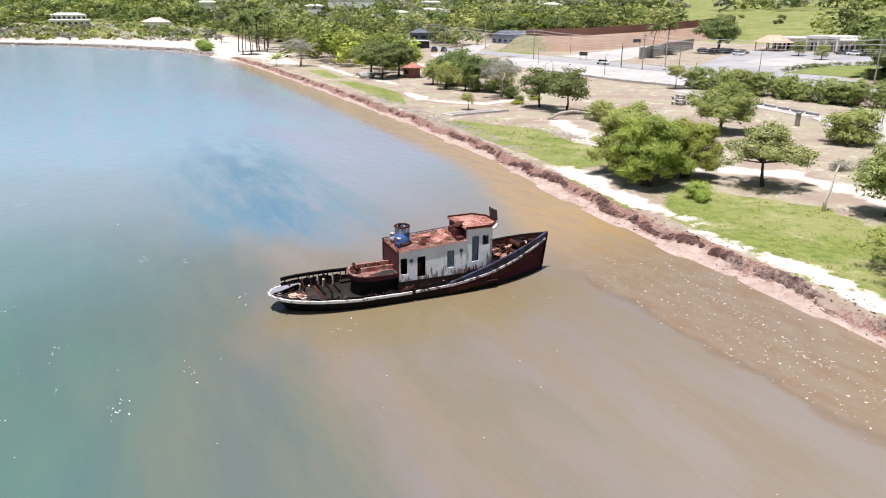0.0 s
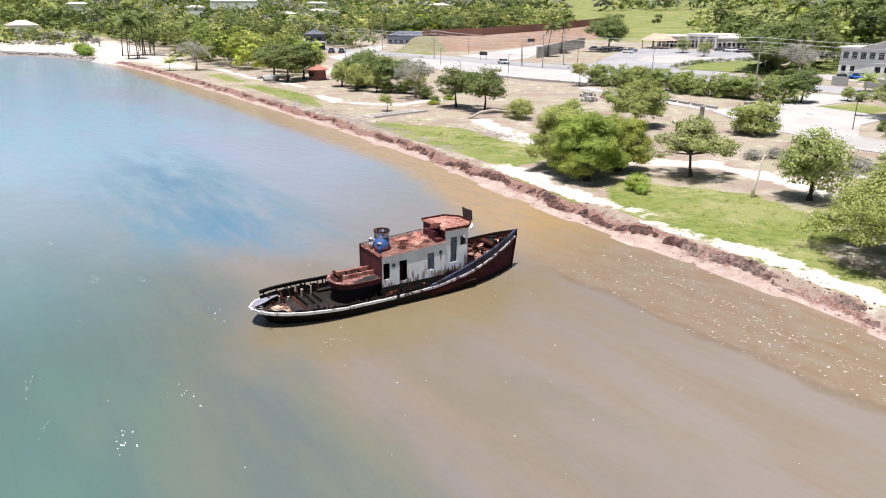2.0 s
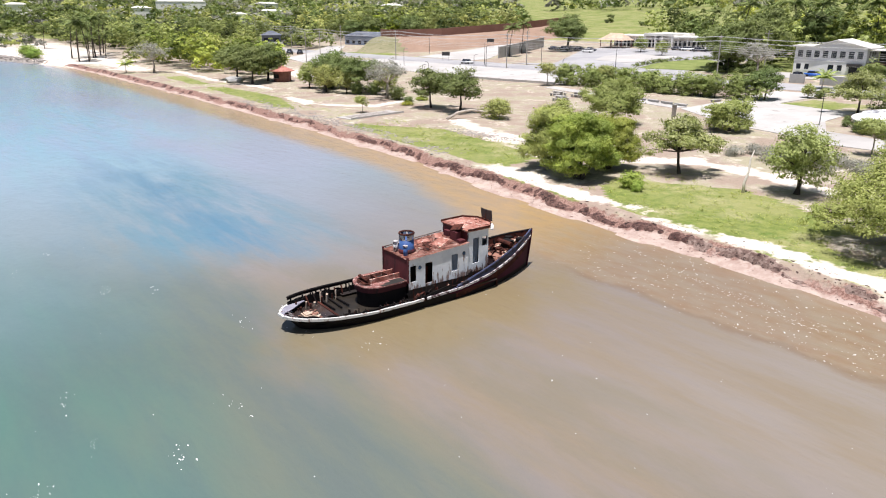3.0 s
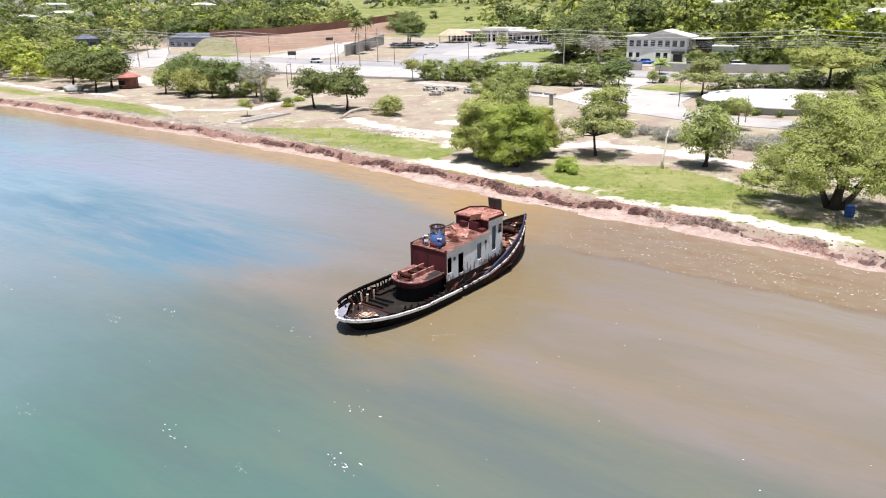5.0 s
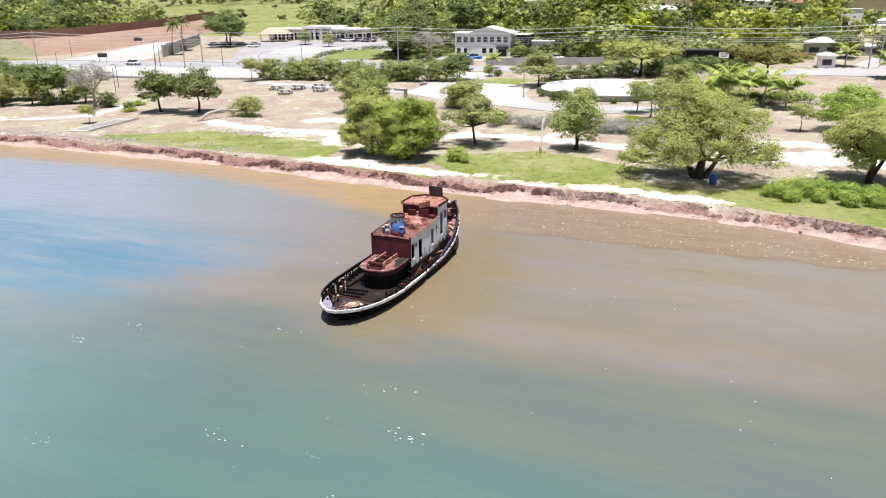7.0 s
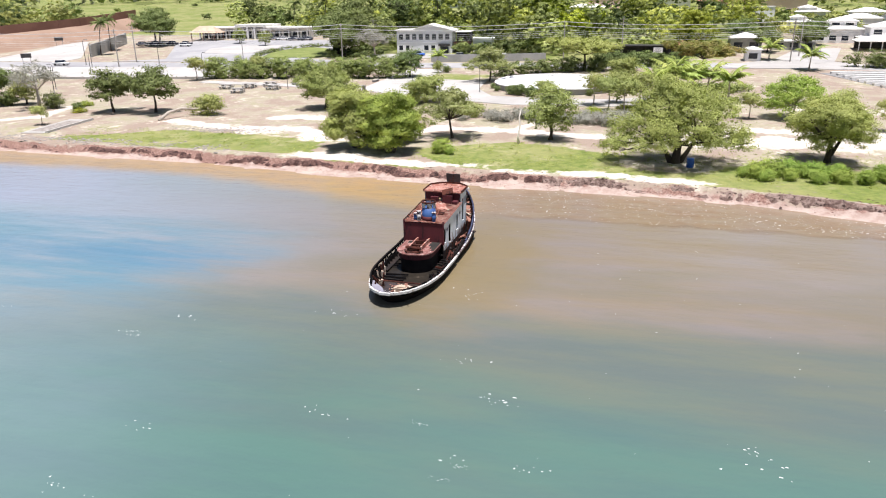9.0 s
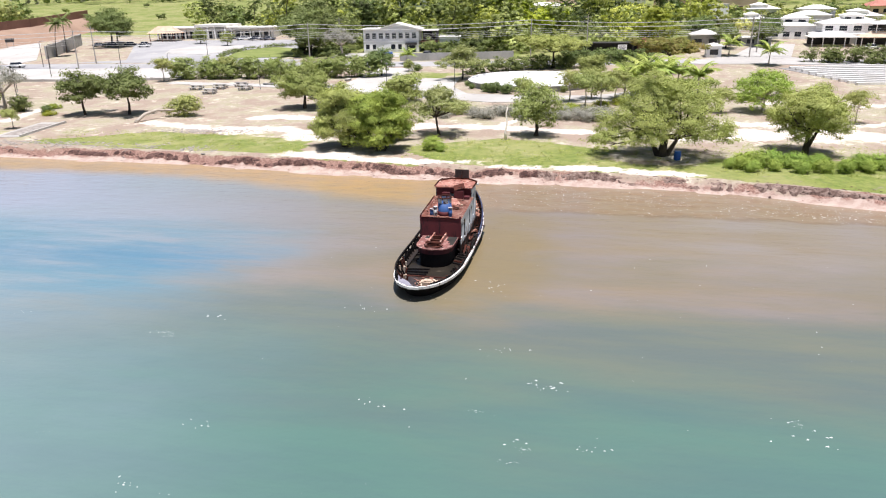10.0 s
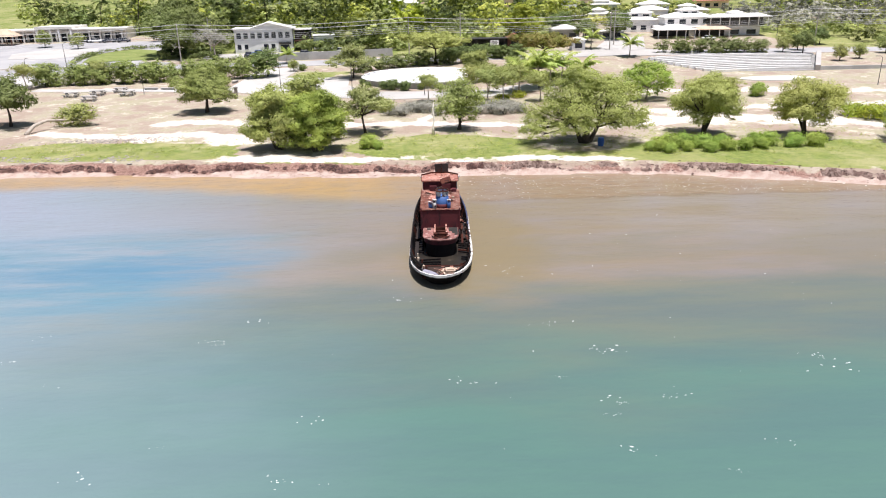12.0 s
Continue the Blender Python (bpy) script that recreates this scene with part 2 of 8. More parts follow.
DRY_GRASS = surf("dry_grass", (0.17, 0.165, 0.085), (0.24, 0.215, 0.13), (0.12, 0.13, 0.055), 0.15, 2.5, 0.95, space="Position", cover=0.58)
WALL_BROWN = surf("brown_wall", (0.17, 0.085, 0.062), (0.22, 0.115, 0.085), None, 0.12, 3.0, 0.9, space="Position")
BRICK_RED = surf("dark_red_brick", (0.16, 0.07, 0.055), (0.22, 0.10, 0.08), None, 0.8, 9.0, 0.9)
WINDOW = surf("window_glass", (0.02, 0.024, 0.035), (0.035, 0.04, 0.055), None, 1.0, 5.0, 0.08)
STEEL_GREY = surf("grey_steel", (0.20, 0.20, 0.20), (0.28, 0.28, 0.27), None, 1.0, 9.0, 0.6)
CABLE = surf("cable", (0.42, 0.42, 0.43), (0.5, 0.5, 0.5), None, 1.0, 9.0, 0.6)
POLE_WOOD = surf("pole_grey", (0.33, 0.30, 0.27), (0.42, 0.39, 0.36), None, 1.0, 9.0, 0.9)
BLUE_PLASTIC = surf("blue_plastic", (0.02, 0.10, 0.42), (0.03, 0.13, 0.5), None, 1.0, 6.0, 0.4)
CAR_WHITE = surf("car_white", (0.75, 0.75, 0.75), (0.7, 0.7, 0.7), None, 0.5, 6.0, 0.25)
CAR_DARK = surf("car_dark", (0.03, 0.035, 0.05), (0.05, 0.05, 0.07), None, 0.5, 6.0, 0.25)
TYRE = surf("tyre", (0.015, 0.015, 0.015), (0.03, 0.03, 0.03), None, 3.0, 9.0, 0.9)
ROCK = surf("beach_rock", (0.24, 0.21, 0.19), (0.34, 0.31, 0.28), (0.14, 0.12, 0.11), 0.9, 6.0, 0.9, bump=0.8)
WRACK = surf("dried_seaweed", (0.062, 0.027, 0.022), (0.155, 0.085, 0.070), (0.020, 0.010, 0.009), 1.3, 8.0, 0.95, bump=1.0, space="Position", cover=0.53, spread=0.08)
WRACK_DRY = surf("grey_brown_dry_seaweed", (0.13, 0.080, 0.066), (0.27, 0.195, 0.165), (0.040, 0.022, 0.018), 1.3, 8.0, 0.95, bump=1.0, space="Position", cover=0.55, spread=0.08)
SIGN_SHADE_DARK = surf("sign_and_shade_dark", (0.03, 0.03, 0.03), (0.05, 0.045, 0.045), None, 1.0, 5.0, 0.6)
FOAM = surf("sea_foam", (0.85, 0.86, 0.85), (0.75, 0.77, 0.76), None, 2.0, 9.0, 0.7)


def water_material():
    k = Mat("sea_water")
    pos = k.coords("Position")
    raw_xyz = k.node("ShaderNodeSeparateXYZ")
    k.link(pos, raw_xyz.inputs[0])
    rx, ry = raw_xyz.outputs[0], raw_xyz.outputs[1]
    # zones drift with slow swirls drawn out along the shore
    swirl = k.math("MULTIPLY_ADD", k.noise(pos, 0.05, 6.0, 0.6, (0.45, 1.2, 1)), 30.0, -15.0)
    y = k.math("ADD", ry, swirl)
    x = k.math("ADD", rx, k.math("MULTIPLY_ADD", k.noise(pos, 0.035, 5.0, 0.6, (0.7, 1.0, 1)), 30.0, -15.0))
    streaks = k.noise(pos, 0.16, 6.0, 0.65, (0.28, 1.5, 1))
    col = k.mix(k.step(streaks, 0.32, 0.68), (0.216, 0.173, 0.122), (0.210, 0.180, 0.162))
    col = k.mix(k.math("MULTIPLY", k.step(ry, 16.0, 4.0), k.step(rx, 2.0, -40.0)), col, k.mix(k.step(streaks, 0.3, 0.7), (0.225, 0.208, 0.235), (0.245, 0.207, 0.215)))
    # cloudy grey-green swirls in the brown water
    murk = k.math("MULTIPLY", k.step(k.noise(pos, 0.075, 6.0, 0.62, (0.5, 1.25, 1)), 0.46, 0.60), k.step(ry, 10.0, -2.0))
    col = k.mix(k.math("MULTIPLY", murk, 0.55), col, (0.170, 0.153, 0.112))
    # paler water along the open beach, a sky reflection painted into the colour
    sky_sheen = k.math("MULTIPLY", k.step(rx, 10.0, 26.0), k.step(ry, -8.0, 4.0))
    col = k.mix(k.math("MULTIPLY", sky_sheen, k.math("MULTIPLY", k.step(streaks, 0.25, 0.6), 0.4)), col, (0.262, 0.232, 0.195))
    # grey-green band, then teal out to sea
    col = k.mix(k.step(y, -6.0, -17.0), col, k.mix(k.step(streaks, 0.35, 0.65), (0.135, 0.150, 0.120), (0.113, 0.135, 0.125)))
    col = k.mix(k.step(y, -16.0, -33.0), col, k.mix(k.step(streaks, 0.35, 0.65), (0.084, 0.160, 0.136), (0.080, 0.144, 0.134)))
    # paler blue to the left: sky reflection at distance put into the base colour
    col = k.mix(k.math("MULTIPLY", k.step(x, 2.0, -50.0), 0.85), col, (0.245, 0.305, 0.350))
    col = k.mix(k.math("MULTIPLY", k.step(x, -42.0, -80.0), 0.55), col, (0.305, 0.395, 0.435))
    # blue tongue on the open side of the wreck
    blue = k.math("MULTIPLY", k.step(x, -8.0, -26.0), k.math("MULTIPLY", k.step(y, 9.0, -3.0), k.step(y, -24.0, -9.0)))
    col = k.mix(k.math("MULTIPLY", blue, k.step(streaks, 0.27, 0.66)), col, (0.115, 0.218, 0.275))
    # far bay lightened likewise, painting the sky's sheen on the water
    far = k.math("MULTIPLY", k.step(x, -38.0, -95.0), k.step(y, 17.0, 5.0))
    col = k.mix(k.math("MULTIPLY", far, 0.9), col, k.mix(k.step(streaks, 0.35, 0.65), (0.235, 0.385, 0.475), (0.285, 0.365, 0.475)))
    core = k.math("ABSOLUTE", k.math("ADD", ry, k.math("MULTIPLY_ADD", k.noise(pos, 0.09, 5.0, 0.6, (0.6, 1.2, 1)), 12.0, 1.6)))
    core = k.math("MULTIPLY", k.step(core, 4.8, 0.6), k.math("MULTIPLY", k.step(x, -10.0, -22.0), k.step(x, -75.0, -45.0)))
    col = k.mix(k.math("MULTIPLY", core, k.math("MULTIPLY", k.step(streaks, 0.28, 0.6), 0.6)), col, (0.090, 0.185, 0.275))
    # lilac patches where cloudy water meets the blue
    lilac = k.math("MULTIPLY", k.step(k.noise(pos, 0.03, 4.0, 0.55, (0.5, 1.3, 1)), 0.44, 0.62), k.math("MULTIPLY", k.step(x, -20.0, -60.0), k.step(ry, -12.0, 6.0)))
    col = k.mix(k.math("MULTIPLY", lilac, 0.6), col, (0.300, 0.300, 0.375))
    # olive tint in a ragged ring round the wreck
    du = k.math("MULTIPLY", k.math("SUBTRACT", rx, 3.2), 0.15)
    dv = k.math("MULTIPLY", k.math("ADD", ry, 1.5), 0.075)
    ring = k.math("SQRT", k.math("ADD", k.math("MULTIPLY", du, du), k.math("MULTIPLY", dv, dv)))
    ring = k.math("ADD", ring, k.math("MULTIPLY_ADD", k.noise(pos, 0.16, 5.0, 0.6, (0.6, 1.2, 1)), 1.4, -0.7))
    col = k.mix(k.math("MULTIPLY", k.step(ring, 1.25, 0.45), 0.75), col, (0.205, 0.158, 0.080))
    # rust-brown shallows full of weed along the beach
    edge = k.math("SUBTRACT", ry, k.math("MULTIPLY_ADD", k.step(rx, 5.0, -45.0), 10.0, 11.3))
    edge = k.math("ADD", edge, k.math("MULTIPLY_ADD", k.noise(pos, 0.25, 4.0), 3.0, -1.5))
    weed = k.mix(k.step(rx, -2.0, 8.0), k.step(edge, -2.0, 3.0), k.step(edge, 0.0, 1.2))
    wn1 = k.noise(pos, 0.5, 5.0, 0.65, (0.6, 1.3, 1))
    shoal = k.mix(k.step(wn1, 0.30, 0.70), (0.225, 0.150, 0.092), (0.245, 0.195, 0.140))
    left = k.mix(k.step(wn1, 0.28, 0.72), (0.400, 0.258, 0.108), (0.325, 0.228, 0.128))
    shoal = k.mix(k.step(rx, 6.0, -14.0), shoal, left)
    col = k.mix(k.math("MULTIPLY", weed, 0.85), col, shoal)
    rim = k.math("MULTIPLY", k.math("MULTIPLY", weed, k.step(edge, 1.6, 0.6)), k.step(rx, -4.0, 6.0))
    col = k.mix(k.math("MULTIPLY", rim, 0.35), col, (0.10, 0.065, 0.045))
    # foam flecks among the weed, scattered white spots and a specked line offshore
    flecks = k.math("MULTIPLY", k.step(k.noise(pos, 2.6, 2.0, 0.7), 0.665, 0.70), k.math("MULTIPLY", weed, k.step(rx, -5.0, 8.0)))
    spots = k.math("MULTIPLY", k.step(k.noise(pos, 1.7, 3.0, 0.75), 0.735, 0.76), k.step(k.noise(pos, 0.06, 3.0, 0.6, (0.7, 1.6, 1)), 0.5, 0.64))
    drift = k.math("ADD", ry, k.math("MULTIPLY_ADD", rx, 0.17, k.math("MULTIPLY_ADD", k.noise(pos, 0.12, 4.0, 0.6), 3.0, -1.5)))
    line = k.math("MULTIPLY", k.step(k.math("ABSOLUTE", k.math("SUBTRACT", drift, 20.6)), 0.9, 0.1), k.step(rx, 6.0, 14.0))
    line = k.math("MULTIPLY", line, k.step(k.noise(pos, 3.2, 3.0, 0.7), 0.60, 0.66))
    fleck = k.math("MAXIMUM", line, k.math("MAXIMUM", flecks, spots))
    col = k.mix(k.math("MULTIPLY", fleck, 0.8), col, (0.75, 0.75, 0.72))
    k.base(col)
    k.rough(k.math("MULTIPLY_ADD", fleck, 0.5, 0.12))
    k.bsdf.inputs["IOR"].default_value = 1.33
    h = k.math("ADD", k.noise(pos, 0.5, 3.0, 0.6, (0.6, 1.6, 1)), k.math("MULTIPLY", k.noise(pos, 1.9, 4.0, 0.7, (0.8, 1.4, 1)), 0.3))
    k.bump(h, 0.2, 0.45)
    return k.m


def ground_material():
    """Soil, lawn, white sand and beach by their zones on the sheet, with ragged edges."""
    k = Mat("ground")
    pos = k.coords("Position")
    at = k.node("ShaderNodeAttribute", attribute_name="zone")
    sep = k.node("ShaderNodeSeparateColor")
    k.link(at.outputs["Color"], sep.inputs[0])
    n1, n2, n3 = k.noise(pos, 0.16, 5.0, 0.6), k.noise(pos, 0.9, 5.0, 0.65), k.noise(pos, 5.0, 3.0, 0.7)
    rag = k.math("MULTIPLY_ADD", k.math("ADD", n1, n2), 0.8, -0.8)

    def zone(ch, lo=0.42, hi=0.58):
        return k.step(k.math("ADD", sep.outputs[ch], rag), lo, hi)

    soil = k.mix(k.step(n1, 0.40, 0.58), (0.310, 0.238, 0.190), (0.405, 0.345, 0.285))
    soil = k.mix(k.math("MULTIPLY", k.step(k.math("ADD", k.math("MULTIPLY", n1, 0.6), k.math("MULTIPLY", n2, 0.4)), 0.45, 0.60), 0.85), soil, (0.315, 0.293, 0.185))
    soil = k.mix(k.math("MULTIPLY", k.step(n3, 0.55, 0.7), 0.35), soil, (0.30, 0.20, 0.14))
    grass = k.mix(k.step(n2, 0.32, 0.64), (0.115, 0.160, 0.026), (0.215, 0.240, 0.058))
    grass = k.mix(k.math("MULTIPLY", k.step(n1, 0.50, 0.68), 0.7), grass, (0.38, 0.345, 0.18))
    grass = k.mix(k.math("MULTIPLY", k.step(n3, 0.48, 0.66), 0.6), grass, (0.080, 0.120, 0.022))
    grass = k.mix(k.math("MULTIPLY", k.step(k.noise(pos, 0.07, 4.0, 0.6), 0.42, 0.60), 0.55), grass, (0.30, 0.285, 0.12))
    grass = k.mix(k.math("MULTIPLY", k.step(k.noise(pos, 0.5, 6.0, 0.75), 0.56, 0.66), 0.6), grass, (0.095, 0.165, 0.022))
    specks = k.math("MULTIPLY", k.step(k.noise(pos, 2.4, 3.0, 0.75), 0.64, 0.68), k.step(k.noise(pos, 0.13, 3.0, 0.6), 0.48, 0.62))
    grass = k.mix(k.math("MULTIPLY", specks, 0.7), grass, (0.52, 0.48, 0.38))
    white = k.mix(k.step(n2, 0.35, 0.65), (0.70, 0.64, 0.57), (0.58, 0.50, 0.42))
    beach = k.mix(k.step(n2, 0.40, 0.62), (0.43, 0.335, 0.290), (0.35, 0.255, 0.215))
    beach = k.mix(k.math("MULTIPLY", k.step(k.noise(pos, 0.45, 6.0, 0.7, (0.6, 1.5, 1)), 0.48, 0.68), 0.55), beach, (0.54, 0.44, 0.37))
    beach = k.mix(k.math("MULTIPLY", k.step(k.noise(pos, 1.6, 5.0, 0.75), 0.54, 0.66), 0.4), beach, (0.24, 0.12, 0.09))
    soil = k.mix(k.math("MULTIPLY", k.step(k.noise(pos, 0.33, 5.0, 0.7), 0.56, 0.66), 0.65), soil, (0.66, 0.58, 0.48))
    soil = k.mix(k.math("MULTIPLY", k.step(k.noise(pos, 2.3, 7.0, 0.8), 0.50, 0.60), 0.4), soil, (0.20, 0.165, 0.115))
    col = k.mix(zone(0), soil, grass)
    patchy = k.math("MULTIPLY_ADD", k.noise(pos, 0.22, 5.0, 0.65), 2.0, -1.05)
    col = k.mix(k.step(k.math("ADD", k.math("ADD", sep.outputs[1], rag), patchy), 0.42, 0.68), col, white)
    col = k.mix(zone(2), col, beach)
    wrack = k.mix(k.step(n3, 0.38, 0.62), (0.15, 0.075, 0.058), (0.33, 0.205, 0.165))
    col = k.mix(k.step(k.math("ADD", at.outputs["Alpha"], rag), 0.40, 0.60), col, wrack)
    k.base(col)
    k.rough(0.95)
    k.bump(k.math("ADD", n2, k.math("MULTIPLY", n3, 0.5)), 0.6, 0.12)
    return k.m


WATER = water_material()
GROUND = ground_material()


# ---- building blocks ----
def part(name, bm, material, parent=None, label="", smooth=False):
    """Links a bmesh as one mesh object, under parent if given."""
    me = bpy.data.meshes.new(name)
    bm.normal_update()
    bm.to_mesh(me)
    bm.free()
    me.materials.append(material)
    if smooth:
        me.shade_smooth()
    ob = new(name, me)
    if parent is not None:
        ob.parent = parent
    return tagged(ob, label)


def raw(name, verts, faces, material, parent=None, label="", smooth=False):
    """The same from lists of corners and faces."""
    me = bpy.data.meshes.new(name)
    me.from_pydata(verts, [], faces)
    me.materials.append(material)
    if smooth:
        me.shade_smooth()
    ob = new(name, me)
    if parent is not None:
        ob.parent = parent
    return tagged(ob, label)


def thing(name, m, label, category, group="", kind=""):
    ob = new(name)
    ob.empty_display_size = 0.3
    ob.matrix_basis = m
    return tagged(ob, label, category, group, kind)


def box(bm, x0, x1, y0, y1, z0, z1, m=None):
    vs = [bm.verts.new((x, y, z)) for x in (x0, x1) for y in (y0, y1) for z in (z0, z1)]
    if m is not None:
        for v in vs:
            v.co = m @ v.co
    for f in ((0, 1, 3, 2), (4, 6, 7, 5), (0, 4, 5, 1), (2, 3, 7, 6), (0, 2, 6, 4), (1, 5, 7, 3)):
        bm.faces.new([vs[i] for i in f])
    return bm


def boxes(*rows):
    bm = bmesh.new()
    for r in rows:
        box(bm, *r)
    return bm


def tube(bm, pts, radii, n=8, cap=True):
    """A round tube through points, with a radius at each."""
    pts = [Vector(p) for p in pts]
    rings = []
    for i, p in enumerate(pts):
        d = (pts[min(i + 1, len(pts) - 1)] - pts[max(i - 1, 0)]).normalized()
        q = d.to_track_quat("Z", "Y")
        r = radii[i] if hasattr(radii, "__len__") else radii
        rings.append([bm.verts.new(p + q @ Vector((r * math.cos(a), r * math.sin(a), 0))) for a in (2 * math.pi * j / n for j in range(n))])
    for a, b in zip(rings, rings[1:]):
        for j in range(n):
            bm.faces.new((a[j], a[(j + 1) % n], b[(j + 1) % n], b[j]))
    if cap:
        bm.faces.new(rings[0][::-1])
        bm.faces.new(rings[-1])
    return bm


def beam(bm, a, b, w, h):
    """A bar of width w and height h from a to b."""
    a, b = Vector(a), Vector(b)
    d = b - a
    q = d.to_track_quat("Y", "Z").to_matrix().to_4x4()
    return box(bm, -w / 2, w / 2, 0, d.length, -h / 2, h / 2, Matrix.Translation(a) @ q)


def pierced(bm, u0, u1, v0, v1, holes, th, m):
    """A panel in the u-v plane (x, z of m) of thickness th along y, with rectangular holes (ua, ub, va, vb) right through."""
    us = sorted({u0, u1, *[h[0] for h in holes], *[h[1] for h in holes]})
    vs = sorted({v0, v1, *[h[2] for h in holes], *[h[3] for h in holes]})
    for a, b in zip(us, us[1:]):
        run = None
        for c, d in zip(vs, vs[1:]):
            if any(h[0] - 1e-6 <= a and b <= h[1] + 1e-6 and h[2] - 1e-6 <= c and d <= h[3] + 1e-6 for h in holes):
                if run:
                    box(bm, a, b, 0, th, run[0], run[1], m)
                run = None
            else:
                run = (run[0], d) if run else (c, d)
        if run:
            box(bm, a, b, 0, th, run[0], run[1], m)
    bmesh.ops.remove_doubles(bm, verts=bm.verts[:], dist=0.0005)
    return bm


def lump(bm, c, r, seed, squash=0.7, sub=1, rough=0.35):
    """An uneven stone or heap."""
    res = bmesh.ops.create_icosphere(bm, subdivisions=sub, radius=1.0)
    off = Vector((seed * 3.1, seed * 1.7, seed * 0.9))
    for v in res["verts"]:
        k = 1 + rough * noise.noise(v.co * 1.3 + off)
        v.co = Vector(c) + Vector((v.co.x * r * k, v.co.y * r * k, v.co.z * r * k * squash))


# ---- lie of the land ----
SHORE = [(-2600, -1500), (-700, -420), (-480, -170), (-425, -77), (-410, -47), (-393, -32), (-377, -18), (-356, -6), (-342, 6), (-320, 14.5), (-288, 20.5), (-271, 24.5), (-229, 27), (-150, 28.3), (-80, 28.4), (-44, 27),
         (-20, 24.4), (0, 22.8), (14, 22), (27, 20.6), (40, 16.8), (50, 13.5), (70, 7), (120, -9), (300, -70), (2600, -900)]
SX, SY = [p[0] for p in SHORE], [p[1] for p in SHORE]


def shore(x):
    return np.interp(x, SX, SY)


def ease(v, a, b):
    t = np.clip((v - a) / (b - a), 0, 1)
    return t * t * (3 - 2 * t)


def rise(x, y):
    """Height of the land away from the beach."""
    d = np.maximum(np.maximum(y - 45, -x - 395), 0)
    d = np.where(d < 140, 0.00022 * d * d, 4.312 + (d - 140) * 0.0616)
    d = np.where(d > 60, 60 + (d - 60) * 0.2, d)
    return 1.2 + d


def land(x, y):
    x, y = np.asarray(x, float), np.asarray(y, float)
    s = y - shore(x)
    wob = 0.5 * np.sin(x * 0.37) + 0.35 * np.sin(x * 0.93 + 1.3)
    s = s + np.where(np.abs(s) < 4, 0.35 * np.sin(x * 0.52 + 0.8) + 0.3 * np.sin(x * 0.19) + 0.18 * np.sin(x * 1.27), 0) * np.clip(1 - np.abs(s) / 4, 0, 1)
    s = np.where(s < 3.2, s - (0.5 + 0.7 * ease(-x, 10, 40) + 1.1 * ease(x, -6, 12)) * (1 - ease(s, 1.4, 3.2)), s)
    beach = np.where(s < 0, np.maximum(s * 0.06, -2.5), 0.55 * ease(s, -1.2, 3.2) + 0.7 * ease(s + wob * 0.4, 1.6, 3.8))
    return beach + np.where(s > 3, rise(x, y) - 1.2, 0) + np.where(s > 5, 0.05 * np.sin(x * 0.21) * np.sin(y * 0.27 + x * 0.05), 0)


def gz(x, y):
    return float(land(x, y))


def in_poly(x, y, poly):
    inside = np.zeros(x.shape, bool)
    for (x0, y0), (x1, y1) in zip(poly, poly[1:] + poly[:1]):
        hit = ((y0 > y) != (y1 > y)) & (x < (x1 - x0) * (y - y0) / (y1 - y0 + 1e-9) + x0)
        inside ^= hit
    return inside


def to_line(x, y, line):
    """Distance from a line of points."""
    best = np.full(x.shape, 1e9)
    for (x0, y0), (x1, y1) in zip(line, line[1:]):
        dx, dy = x1 - x0, y1 - y0
        t = np.clip(((x - x0) * dx + (y - y0) * dy) / (dx * dx + dy * dy), 0, 1)
        best = np.minimum(best, np.hypot(x - x0 - t * dx, y - y0 - t * dy))
    return best


def spaced(a, b, lo, hi, near):
    """Steps of near between lo and hi, growing to a and b outside."""
    mid = list(np.arange(lo, hi, near))
    up, st = [hi], near
    while up[-1] < b:
        st *= 1.16
        up.append(up[-1] + st)
    dn, st = [], near
    cur = lo
    while cur > a:
        st *= 1.16
        cur -= st
        dn.append(cur)
    return np.array(dn[::-1] + mid + up)


